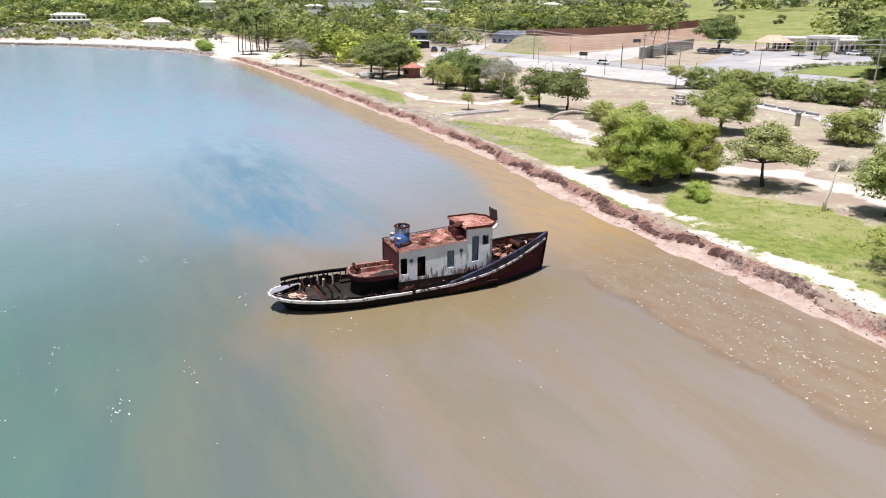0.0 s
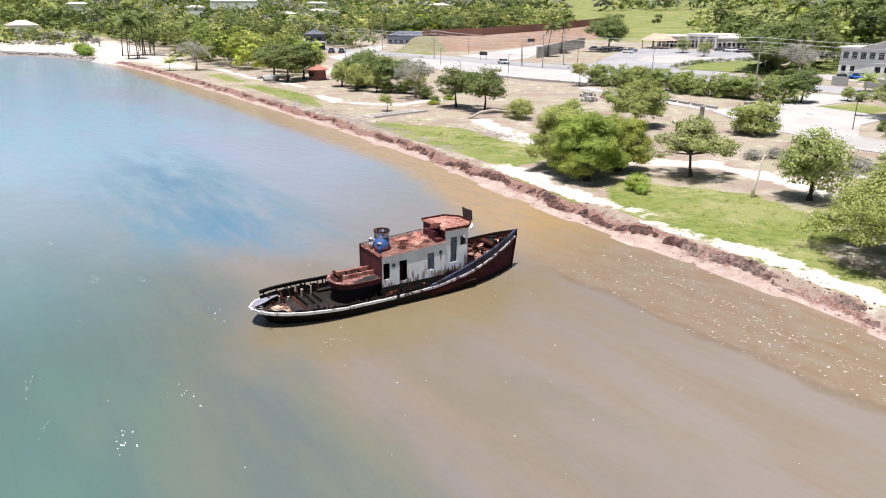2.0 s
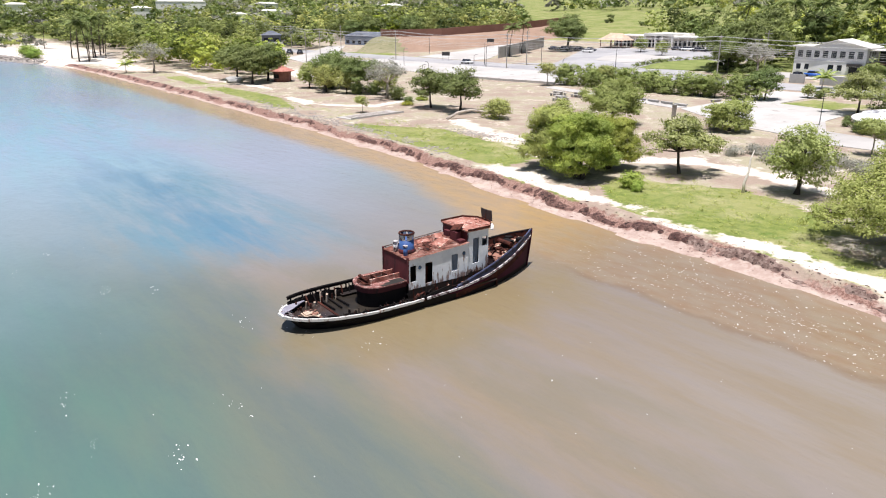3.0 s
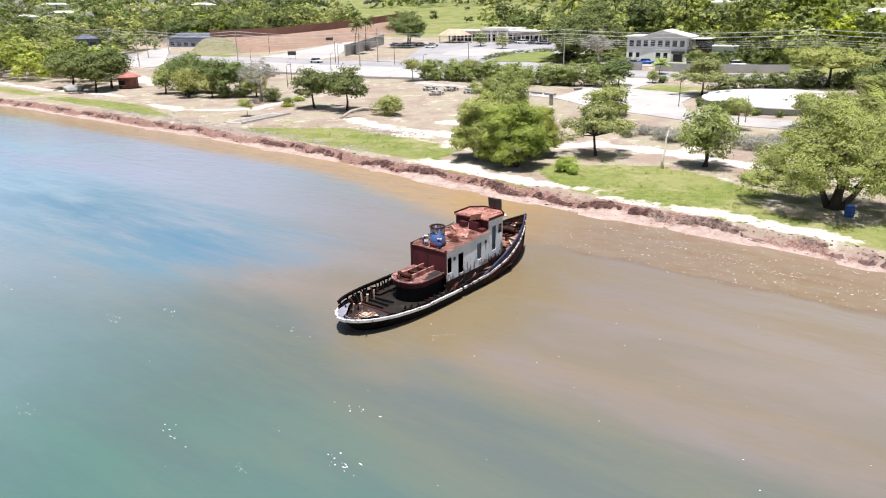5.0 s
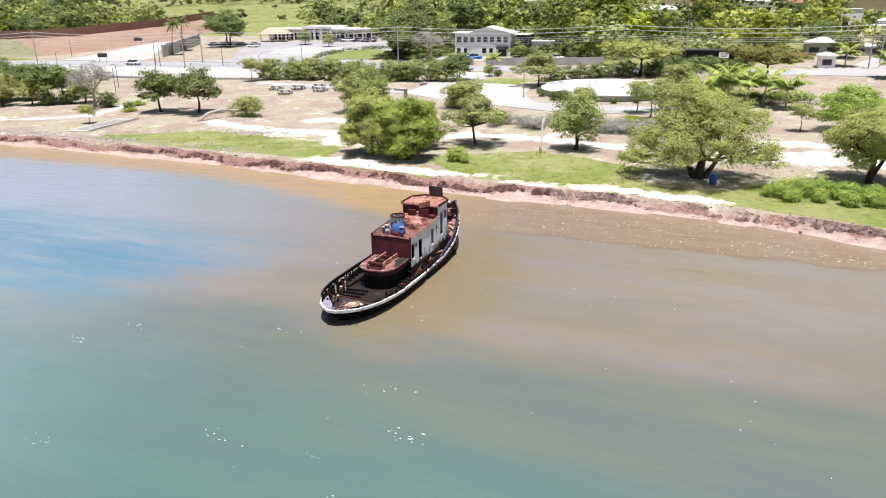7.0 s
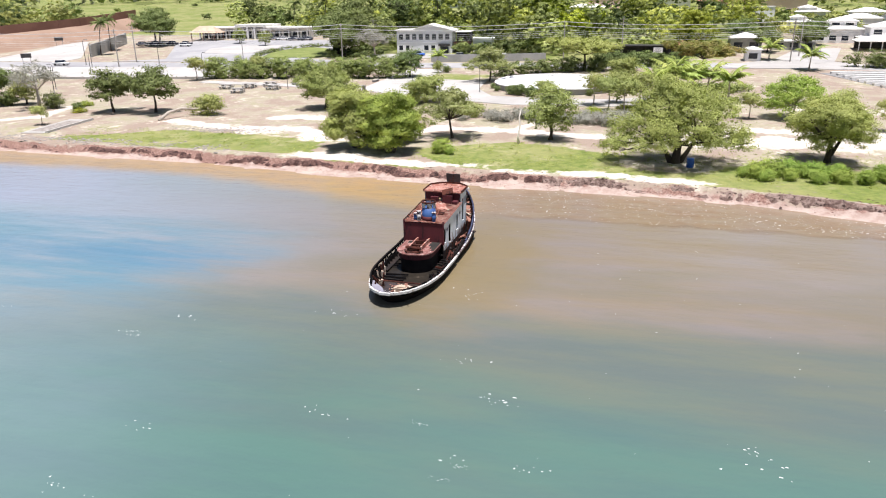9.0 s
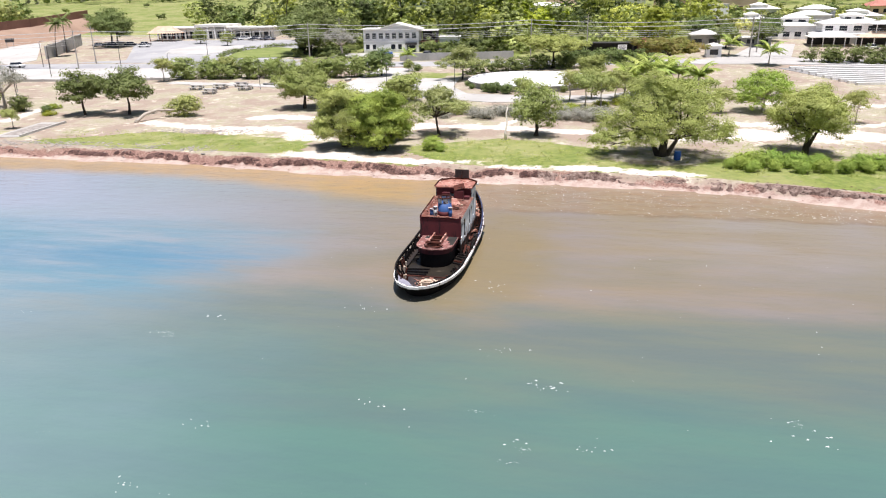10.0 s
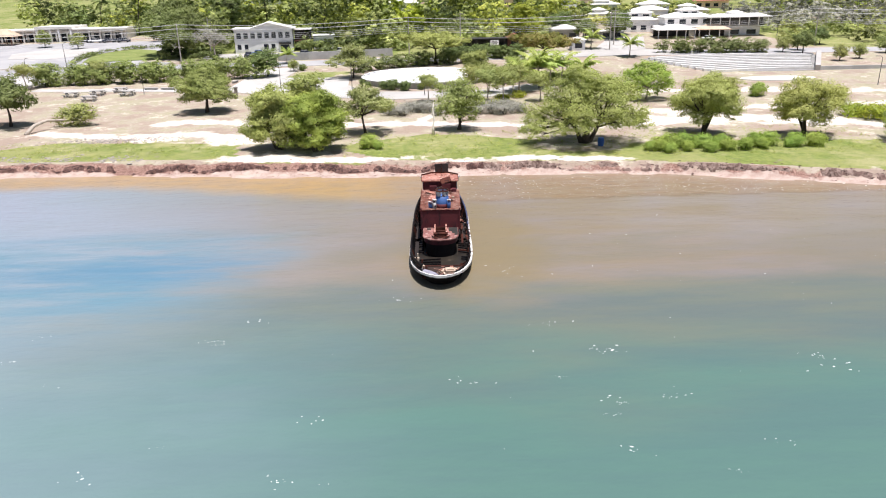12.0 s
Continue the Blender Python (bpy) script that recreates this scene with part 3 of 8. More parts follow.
def build_ground():
    xs = spaced(-2500, 2500, -130, 100, 0.9)
    xs = np.sort(np.concatenate([xs[(xs < -462) | (xs > -129.5)], np.arange(-460, -129.5, 3.0)]))
    ss = np.concatenate([[-60, -25, -10, -4, -1.5], spaced(0, 2600, 0.0, 62, 0.8)])
    X, S = np.meshgrid(xs, ss)
    Y = S + shore(X) * np.clip(1 - S / 900, 0, 1)
    Z = land(X, Y)
    nx, ny = len(xs), len(ss)
    verts = np.stack([X.ravel(), Y.ravel(), Z.ravel()], 1)
    idx = np.arange(nx * ny).reshape(ny, nx)
    faces = np.stack([idx[:-1, :-1].ravel(), idx[:-1, 1:].ravel(), idx[1:, 1:].ravel(), idx[1:, :-1].ravel()], 1)
    ob = raw("ground", verts.tolist(), faces.tolist(), GROUND, None, "sandy shore land with patchy lawn, white paths and pink beach", True)
    tagged(ob, category="ground", kind="structure")
    s = Y - shore(X)
    grass = np.zeros(X.shape)
    lawns = [[(-72, 36), (-58, 45), (-44, 43.5), (-29, 41), (-27, 31), (-50, 31.5), (-73, 33.5)],
             [(-14, 38), (-9, 41), (-1, 46), (6, 44), (12, 40.5), (26, 35), (42, 36), (62, 33.5), (110, 20), (110, -8), (52, 16.8), (30, 23.5), (12, 26), (-6, 27.5), (-13, 34)],
             [(-150, 42), (-118, 43), (-97, 36), (-104, 34.5), (-125, 35.5), (-152, 37)], [(-190, 44), (-160, 41), (-165, 37), (-192, 38)],
             [(-82, 156), (36, 160), (50, 205), (40, 262), (-170, 262), (-160, 227), (-84, 223)],
             [(-24, 29.5), (-9, 28.5), (-9, 26.5), (-24, 27.5)],
             [(-108, 156), (-85, 155), (-84, 170), (-98, 188), (-106, 182)],
             [(-1500, 235), (-345, 215), (-120, 228), (60, 205), (60, 1500), (-1500, 1500)], [(60, 250), (240, 240), (1500, 250), (1500, 1500), (60, 1500)],
             [(-250, 128), (-232, 120), (-215, 128), (-217, 150), (-240, 152)],
             [(-36, 118), (-25, 117), (-20, 126), (-34, 128)], [(112, 152), (260, 142), (300, 240), (114, 240)], [(-1500, -300), (-490, -60), (-490, 70), (-400, 90), (-400, 235), (-1500, 235)]]
    for p in lawns:
        grass = np.maximum(grass, in_poly(X, Y, p) * 0.72)
    grass = np.maximum(grass, 0.36 * ((s > 5) & (Y < 46) & (X < -25) & (X > -260)))
    white = np.zeros(X.shape)
    for line, w in (([(-64, 53), (-50, 49), (-38, 50), (-30, 46)], 2.2), ([(-30, 46), (-22, 47), (-14, 56), (1, 54), (14, 51), (26, 53)], 2.0),
                    ([(26, 53), (36, 52), (49, 56), (66, 48), (110, 40)], 4.6), ([(28, 62), (60, 64), (90, 66)], 2.2), ([(-46, 60), (-38, 62), (-30, 58)], 2.2),
                    ([(45, 86), (70, 84), (110, 76)], 3.0), ([(-3, 55), (0, 64), (4, 71)], 0.9), ([(-118, 45), (-104, 43), (-92, 52), (-96, 66)], 1.6), ([(-330, 25), (-290, 40), (-250, 40), (-225, 38)], 6.0),
                    ([(-420, 20), (-345, 22), (-310, 40)], 13.0), ([(-210, 48), (-170, 47), (-140, 50)], 1.6), ([(-200, 80), (-150, 72)], 5.0)):
        white = np.maximum(white, np.clip(1.05 - 0.5 * to_line(X, Y, line) / w, 0, 1))
    strip = 0.7 * np.exp(-((s - 4.6 - 0.6 * np.sin(X * 0.13)) / 0.95) ** 2) * np.clip(0.25 + 0.5 * np.sin(X * 0.17 + 0.6) + 0.4 * np.sin(X * 0.41) + 0.3 * np.sin(X * 1.1), 0.0, 0.85) * (X > -75)
    white = np.maximum(white, strip)
    for cx, cy, rx, ry in ((-13, 28.6, 9, 2.0), (11, 27.4, 8, 1.5), (-22, 31, 6, 2.6), (18.5, 26.2, 6, 1.3), (3.5, 26.2, 4, 1.1), (-44, 46, 5, 2.5), (-30, 44, 6, 3)):
        white = np.maximum(white, np.clip(1.1 - 0.6 * np.hypot((X - cx) / rx, (Y - cy) / ry), 0, 1))
    sand = np.where(s < 5.6, np.clip(1.15 - 0.62 * np.maximum(s - 1.3, 0) / 1.3, 0, 1), 0)
    for cx, cy, r in ((20.5, 34.6, 6.5), (-19.5, 34.0, 7.0), (65.5, 31.0, 4.5)):
        grass = np.where(np.hypot(X - cx, (Y - cy) * 1.5) < r, grass * 0.35, grass)
        white = np.maximum(white, 0.8 * np.clip(1.3 - np.hypot(X - cx, (Y - cy) * 1.5) / r, 0, 1))
    white = np.where(s < 3.3, white * 0.3, white)
    sand = np.where(X < -262, sand * 0.25, sand)
    white = np.maximum(white, 0.85 * ((X < -330) & (X > -482) & (Y < 58) & (s > 0)))
    white = np.where((X < -262) & (s < 30), np.maximum(white, 0.8), white)
    line = 2.6 + 0.25 * np.sin(X * 0.21) + 0.2 * np.sin(X * 0.67)
    weed = (0.8 - 0.22 * ease(X, -8, 14)) * np.exp(-((s - line) / 1.15) ** 2) * (X > -275)
    cols = np.stack([grass.ravel(), white.ravel(), sand.ravel(), weed.ravel()], 1).astype(np.float32)
    at = ob.data.color_attributes.new("zone", "FLOAT_COLOR", "POINT")
    at.data.foreach_set("color", cols.ravel())


build_ground()
bm = bmesh.new()
q = [bm.verts.new(p) for p in ((-3500, -4000, 0), (3500, -4000, 0), (3500, 60, 0), (-3500, 60, 0))]
bm.faces.new(q)
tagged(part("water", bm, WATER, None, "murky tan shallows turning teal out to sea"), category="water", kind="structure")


def draped(name, poly, material, label, lift=0.05, category="pavement", step=4.0, thick=0.0):
    """A paved sheet over the land inside a polygon, with an edge down to the soil."""
    bm = bmesh.new()
    f = bm.faces.new([bm.verts.new((x, y, 0)) for x, y in poly])
    x0, x1 = min(p[0] for p in poly), max(p[0] for p in poly)
    y0, y1 = min(p[1] for p in poly), max(p[1] for p in poly)
    for a0, a1, no in ((x0, x1, (1, 0, 0)), (y0, y1, (0, 1, 0))):
        c = a0 + step
        while c < a1:
            bmesh.ops.bisect_plane(bm, geom=bm.verts[:] + bm.edges[:] + bm.faces[:], plane_co=(c * no[0], c * no[1], 0), plane_no=no)
            c += step
    for v in bm.verts:
        v.co.z = gz(v.co.x, v.co.y) + lift
    edge = [e for e in bm.edges if e.is_boundary]
    ext = bmesh.ops.extrude_edge_only(bm, edges=edge)
    for v in ext["geom"]:
        if isinstance(v, bmesh.types.BMVert):
            v.co.z -= lift + 0.3
    bmesh.ops.recalc_face_normals(bm, faces=bm.faces[:])
    return tagged(part(name, bm, material, None, label), category=category, kind="structure")


draped("road", [(-420, 112), (-300, 118), (-180, 128), (-75, 137), (47, 146), (120, 144), (320, 134), (320, 144), (120, 154), (47, 156), (-75, 148), (-180, 141), (-300, 130), (-420, 124)],
       ASPHALT, "sun-bleached grey asphalt road", 0.06, "road", 8.0)
draped("pavement", [(-240, 103), (-210, 97), (-209, 105), (-256, 137), (-283, 156), (-291, 151), (-262, 126)], CONCRETE, "white side road beyond the kiosk", 0.14, "road", 6.0)
draped("pavement", [(-205, 108), (-150, 106), (-96, 112.5), (-94, 136), (-180, 128), (-205, 126)], CONCRETE, "bright concrete forecourt beside the road", 0.10, "pavement", 6.0)
draped("pavement", [(-200, 141.5), (-180, 142), (-168, 143.5), (-168, 152), (-205, 200), (-212, 200), (-203, 165)], CONCRETE, "pale concrete side road up along a wall", 0.10, "road", 6.0)
draped("pavement", [(-150, 145), (-76, 149), (-76, 154), (-86, 156), (-86, 208), (-155, 206), (-160, 195), (-150, 178), (-135, 152)], ASPHALT, "bleached car park in front of a low mall", 0.10, "pavement", 8.0)
draped("pavement", [(-131, 168), (-116, 166), (-108, 176), (-112, 190), (-128, 190), (-136, 180)], CONCRETE, "white washed-out patch of car park", 0.16, "pavement", 6.0)
draped("pavement", [(-68, 158.5), (-44, 160.5), (-28, 162.5), (-30, 171), (-62, 169.5), (-70, 167)], CONCRETE, "pale paved yard before the white building", 0.12, "pavement", 5.0)
draped("lawn_island", [(-103, 156.5), (-107, 174), (-100, 187), (-90, 182), (-77, 163), (-86, 159)], LAWN, "green lawn island in the car park", 0.2, "lawn", 5.0)
draped("pavement", [(-46, 98), (-30, 88), (-20, 86), (-14, 93), (-19, 103), (-20, 117), (-26, 117), (-36, 118), (-35, 137), (-46, 136)], CONCRETE, "white paved entrance way", 0.10, "pavement", 5.0)
draped("pavement", [(-20, 86), (-8, 82), (12, 83), (26, 92), (30, 100), (24, 101), (12, 92), (-4, 91.5), (-14, 93)], CONCRETE, "white curved walkway round a plaza", 0.10, "pavement", 4.0)
draped("pavement", [(-92, 104.5), (-48, 98), (-46, 101), (-60, 104.5), (-92, 108)], CONCRETE, "pale walkway behind the benches", 0.08, "pavement", 4.0)
draped("pavement", [(40, 146), (36, 150), (52, 165), (62, 190), (74, 190), (66, 160), (72, 154), (72, 146)], CONCRETE, "pale side road between houses", 0.12, "road", 6.0)


# ---- the wrecked tugboat ----
def half(y):
    """Half breadth at the strake."""
    if y < -5:
        return 2.62 * max(0.0, 1 - ((-5 - y) / 8.02) ** 2.7) ** 0.5
    if y > 0.5:
        return 2.62 * max(0.0, 1 - ((y - 0.5) / 9.72) ** 2.3)
    return 2.62


def strake_z(y):
    return float(np.interp(y, [-13, -10, -7, -3, 0.5, 3.8, 6.2, 8.4, 10.3], [1.16, 0.95, 0.80, 0.78, 0.90, 1.34, 1.86, 2.40, 2.78]))


def rail_z(y):
    return float(np.interp(y, [-3, -0.5, 0.5, 2, 3.8, 6.2, 8.4, 10.3], [0.86, 0.94, 1.10, 1.5, 1.95, 2.5, 2.92, 3.22]))


def stations(n=64):
    return [-13.0 + 23.25 * (0.5 - 0.5 * math.cos(math.pi * i / n)) for i in range(n + 1)]


def side_curve(side, y0, y1, inset=0.0, n=60):
    """Points of the strake line on one side (x, y)."""
    out = []
    for i in range(n + 1):
        u = i / n
        y = y0 + (y1 - y0) * (u ** 2.2 if y0 < -11.9 else u)
        out.append((side * max(half(y) - inset, 0.02), y))
    return out


def curve_sweep(pts, zlo, zhi, thick, jag=0.0, seed=0):
    """A standing plate along plan points, from zlo(y) to zhi(y), with thickness inwards and a ragged top."""
    bm = bmesh.new()
    rows = []
    for i, (x, y) in enumerate(pts):
        a, b = Vector(pts[max(i - 1, 0)]), Vector(pts[min(i + 1, len(pts) - 1)])
        d = (b - a).normalized()
        nrm = Vector((-d.y, d.x))
        if nrm.x * x > 0 or (abs(x) < 0.3 and nrm.y * y > 0):
            nrm = -nrm
        top = zhi(y) - jag * max(0.0, noise.noise(Vector((x * 0.9, y * 1.4, seed))) * 1.6)
        ix, iy = x + nrm.x * thick, y + nrm.y * thick
        rows.append([bm.verts.new(p) for p in ((x, y, zlo(y)), (x, y, top), (ix, iy, top), (ix, iy, zlo(y)))])
    for r, s in zip(rows, rows[1:]):
        for j in range(4):
            bm.faces.new((r[j], s[j], s[(j + 1) % 4], r[(j + 1) % 4]))
    bm.faces.new(rows[0][::-1])
    bm.faces.new(rows[-1])
    bmesh.ops.recalc_face_normals(bm, faces=bm.faces[:])
    return bm


def build_tug():
    tug = thing("tugboat", pose(-0.02, 0, 0, 0, 0, -1.1), "rusted abandoned tugboat, white deckhouse, aground in murky shallows", "boat")
    # hull plating
    nv = 10
    ys = stations()
    grid = []
    for y in ys:
        s = (y + 13.0) / 23.25
        row = []
        for side in (1, -1):
            col = []
            for j in range(nv + 1):
                v = j / nv
                zt = strake_z(y)
                zb = zt - (zt - 0.40) * float(ease(y, -3.4, 1.5))
                z = -1.1 + min(v / 0.6, 1.0) * (zb + 1.1) + max(v - 0.6, 0.0) / 0.4 * (zt - zb)
                v = (z + 1.1) / (zt + 1.1)
                ya, yb = -11.05 - 1.87 * v ** 1.15, 9.72 + 0.5 * v
                yy = ya + (yb - ya) * s
                fwd = ease(y, 1, 10)
                w = half(y) * (0.72 + 0.28 * v ** 0.5) * (1 - 0.14 * (1 - v) * float(fwd)) * (1 - 0.22 * (1 - v) * float(ease(y, -6.5, -12.5)))
                dent = 0.035 * noise.noise(Vector((yy * 0.8, z * 1.3, side * 3.0)))
                col.append((side * max(w + dent * min(1, w), 0.015), yy, z))
            row.append(col)
        grid.append(row)
    for name, mat, keep, lab in (("hull_plating", HULL_BLACK, False, "black corroded steel plating"), ("bow_plating", HULL_RED, True, "dark red bow plating")):
        bm = bmesh.new()
        for i in range(len(ys) - 1):
            for k in (0, 1):
                for j in range(nv):
                    q = [grid[i][k][j], grid[i + 1][k][j], grid[i + 1][k][j + 1], grid[i][k][j + 1]]
                    red = j >= 6 and ys[i] > -3.4
                    if red == keep:
                        bm.faces.new([bm.verts.new(p) for p in (q if k == 0 else q[::-1])])
        if not keep:
            for j in range(nv):
                bm.faces.new([bm.verts.new(p) for p in (grid[0][1][j], grid[0][0][j], grid[0][0][j + 1], grid[0][1][j + 1])])
        bmesh.ops.remove_doubles(bm, verts=bm.verts[:], dist=0.002)
        bmesh.ops.recalc_face_normals(bm, faces=bm.faces[:])
        part(name, bm, mat, tug, lab, True)
    bm = bmesh.new()
    tube(bm, [(0, 9.72, -0.9), (0, 9.88, 0.2), (0, 10.06, 1.4), (0, 10.26, 2.8), (0, 10.34, 3.28)], [0.10, 0.10, 0.10, 0.09, 0.06], 8)
    part("stem_post", bm, HULL_RED, tug)
    # white rubbing strakes
    lo, hi = (lambda y: strake_z(y) - 0.11), (lambda y: strake_z(y) + 0.08)
    part("rubbing_strake", boxes((-0.42, 0.42, -13.1, -12.95, strake_z(-13) - 0.11, strake_z(-13) + 0.07)), STRAKE_WHITE, tug, "white painted rubbing strake")
    part("rubbing_strake", curve_sweep(side_curve(1, -12.98, -2.9, -0.12), lo, hi, 0.16, 0.05, 2), STRAKE_WHITE, tug, "white painted rubbing strake")
    part("rubbing_strake", curve_sweep(side_curve(1, -2.6, 10.15, -0.10), lambda y: strake_z(y) - 0.10, lambda y: strake_z(y) + 0.07, 0.12, 0.05, 3), STRAKE_CHIPPED, tug, "flaking white strake")
    part("rubbing_strake", curve_sweep(side_curve(-1, -12.98, -9.0, -0.12), lo, hi, 0.16, 0.05, 2), STRAKE_WHITE, tug, "white painted rubbing strake")
    part("rubbing_strake", curve_sweep(side_curve(-1, -8.5, 10.15, -0.10), lambda y: strake_z(y) - 0.10, lambda y: strake_z(y) + 0.07, 0.12, 0.05, 5), STRAKE_CHIPPED, tug, "flaking white strake")
    # bulwarks
    for side in (1, -1):
        part("bow_bulwark", curve_sweep(side_curve(side, -0.2, 10.2, 0.0), lambda y: strake_z(y) + 0.05, rail_z, 0.05, 0.03, 7), HULL_BLUE, tug, "scuffed blue bow bulwark")
        part("bulwark_lining", curve_sweep(side_curve(side, 0.2, 10.05, 0.06), lambda y: strake_z(y) - 0.75, lambda y: rail_z(y) - 0.03, 0.05, 0.05, 9), RUST, tug)
        bm = bmesh.new()
        pts = [(x, y, rail_z(y) + 0.02) for x, y in side_curve(side, 0.3, 10.22, 0.05, 40)]
        tube(bm, pts, 0.075, 6)
        part("rail_cap", bm, HULL_BLUE if side > 0 else HULL_BLACK, tug)
    foot_z = lambda y: 0.5 + (strake_z(y) - 0.58) * float(ease(y, -10.0, -11.2))
    port_top = lambda y: strake_z(y) + 0.68 - 0.25 * float(ease(y, -12.0, -12.9))
    part("quarter_bulwark", curve_sweep(side_curve(-1, -11.9, 0.2, 0.02), lambda y: strake_z(y) - 0.1, lambda y: strake_z(y) + 0.3, 0.05, 0.3, 11), HULL_BLACK, tug, "ragged black bulwark")
    part("bulwark_band", curve_sweep(side_curve(-1, -11.9, 0.2, 0.02), lambda y: port_top(y) - 0.24, port_top, 0.05, 0.12, 12), HULL_BLACK, tug, "torn black upper band of the bulwark")
    for i in range(19):
        y = -11.7 + 0.62 * i + random.uniform(-0.2, 0.2)
        if random.random() < 0.3:
            continue
        part("bulwark_post", boxes((-half(y) + 0.03, -half(y) + 0.12, y - 0.04, y + 0.05, strake_z(y) - 0.05, port_top(y) - 0.1)), HULL_BLACK, tug)
    part("quarter_lining", curve_sweep(side_curve(-1, -12.6, -11.5, 0.5), foot_z, lambda y: strake_z(y) - 0.05, 0.04, 0.12, 4), RUST, tug, "bleached inner plating")
    part("quarter_lining", curve_sweep(side_curve(-1, -11.4, 0.2, 0.14), lambda y: 0.45, lambda y: strake_z(y) + 0.25, 0.04, 0.5, 14), HULL_BLACK, tug)
    part("quarter_bulwark", curve_sweep(side_curve(1, -12.3, -3.0, 0.12), foot_z, lambda y: strake_z(y) + 0.20, 0.05, 0.25, 21), HULL_BLACK, tug, "rusted remains of bulwark")
    part("quarter_bulwark", curve_sweep(side_curve(1, -2.9, 0.1, 0.10), lambda y: 0.5, lambda y: strake_z(y) + 0.18 + 0.1 * (y + 3), 0.05, 0.5, 23), HULL_BLACK, tug, "torn black bulwark")
    bm = bmesh.new()
    tube(bm, [(x, y, port_top(y) - 0.02) for x, y in side_curve(-1, -11.9, 0.2, 0.05, 40)], 0.07, 6)
    part("rail_cap", bm, HULL_BLACK, tug)
    # ribs along the inside
    for side in (1, -1):
        y = -12.0
        while y < 9.2:
            w = half(y) - 0.14
            up = rail_z(y) - 0.12 if y > 0.3 else (port_top(y) - 0.2 if side < 0 else strake_z(y) + 0.08)
            if w > 0.35 and (y > -10.3 if side < 0 else (y < -3.2 or y > 1.0)):
                bm = bmesh.new()
                beam(bm, (side * (w - (0.28 if y > -8.5 else 0.5)), y, strake_z(y) - (0.5 if y > -8.5 else 0.34)), (side * w, y + random.uniform(-0.08, 0.08), up - random.uniform(0, 0.15)), 0.07, 0.11)
                part("hull_frame", bm, RUST if random.random() < 0.2 else HULL_BLACK, tug)
            y += 0.62
    # decks
    def deck(name, y0, y1, z, mat, inset=0.16, n=16, lab=""):
        bm = bmesh.new()
        L, R = [], []
        for i in range(n + 1):
            y = y0 + (y1 - y0) * i / n
            w = max(half(y) - inset, 0.05)
            zz = z(y)
            L.append((bm.verts.new((-w, y, zz)), bm.verts.new((-w, y, zz - 0.07))))
            R.append((bm.verts.new((w, y, zz)), bm.verts.new((w, y, zz - 0.07))))
        for i in range(n):
            bm.faces.new((L[i][0], R[i][0], R[i + 1][0], L[i + 1][0]))
            bm.faces.new((L[i][1], L[i + 1][1], R[i + 1][1], R[i][1]))
        bm.faces.new((L[0][0], L[0][1], R[0][1], R[0][0]))
        bm.faces.new((L[n][0], R[n][0], R[n][1], L[n][1]))
        return part(name, bm, mat, tug, lab)

    deck("deck_plate", -12.25, -11.2, lambda y: strake_z(y) - 0.3, DECK_WET, 0.3, 14, "wet rusted stern deck plate")
    deck("deck_plate", -11.2, -9.3, lambda y: 0.56, DECK_WET, 0.3, 8, "sagging brown deck plate")
    deck("bilge_pool", -9.2, 4.4, lambda y: 0.44, BILGE, 0.2, 20, "stagnant brown water in the open hold")
    deck("deck_plate", 4.7, 9.6, lambda y: strake_z(y) - 0.1 + 0.02 * (y - 4.7), DECK_PINK, 0.14, 12, "rust-pink foredeck plate")
    bm = boxes((-1.95, 1.95, -9.34, -9.2, 0.1, 0.62))
    part("bulkhead", bm, RUST, tug)
    part("bulkhead", boxes((-2.2, 2.2, 4.55, 4.65, 0.0, 1.5)), RUST, tug)
    y = -8.9
    while y < 4.4:
        for side in (1, -1):
            if random.random() < 0.86:
                w = half(y) - 0.15
                inner = 1.5 if y > -7.0 else (0.0 if side > 0 else 0.02)
                if y <= -7.0 and random.random() < 0.35:
                    inner = w - 0.7
                bm = bmesh.new()
                sag = random.uniform(-0.16, 0.03)
                beam(bm, (side * inner, y, 0.64 + 0.5 * sag), (side * w, y + random.uniform(-0.08, 0.08), strake_z(y) - 0.32), 0.09, 0.13)
                part("deck_beam", bm, RUST if random.random() < 0.15 else HULL_BLACK, tug)
        y += 0.58
    for side in (1, -1):
        for k, (ya, yb) in enumerate(((-7.2, -3.2), (-2.6, 1.6), (1.9, 4.4))):
            if side > 0 and k == 0:
                continue
            bm = boxes((side * 2.25 - 0.28, side * 2.25 + 0.28, ya, yb, 0.58 + 0.05 * k, 0.63 + 0.05 * k))
            for v in bm.verts:
                v.co.z += 0.06 * noise.noise(v.co)
            part("side_deck", bm, DECK_DARK, tug)
    # torn plate and timber piled along the starboard side deck
    for i in range(30):
        y = random.uniform(-4.6, 3.4)
        x = random.uniform(1.72, max(half(y) - 0.12, 1.9))
        a = random.uniform(-0.5, 0.5) + math.pi / 2
        L = random.uniform(0.15, 0.55)
        d = Vector((math.cos(a), math.sin(a), random.uniform(-0.5, 0.7))) * L
        c = Vector((x, y, 0.72 + random.uniform(0, 0.22)))
        bm = bmesh.new()
        beam(bm, c - d, c + d, random.uniform(0.05, 0.26), 0.05)
        part("loose_plate", bm, (HULL_BLACK, RUST, HULL_BLACK, RUST, DECK_DARK, DECK_PINK)[i % 6], tug)
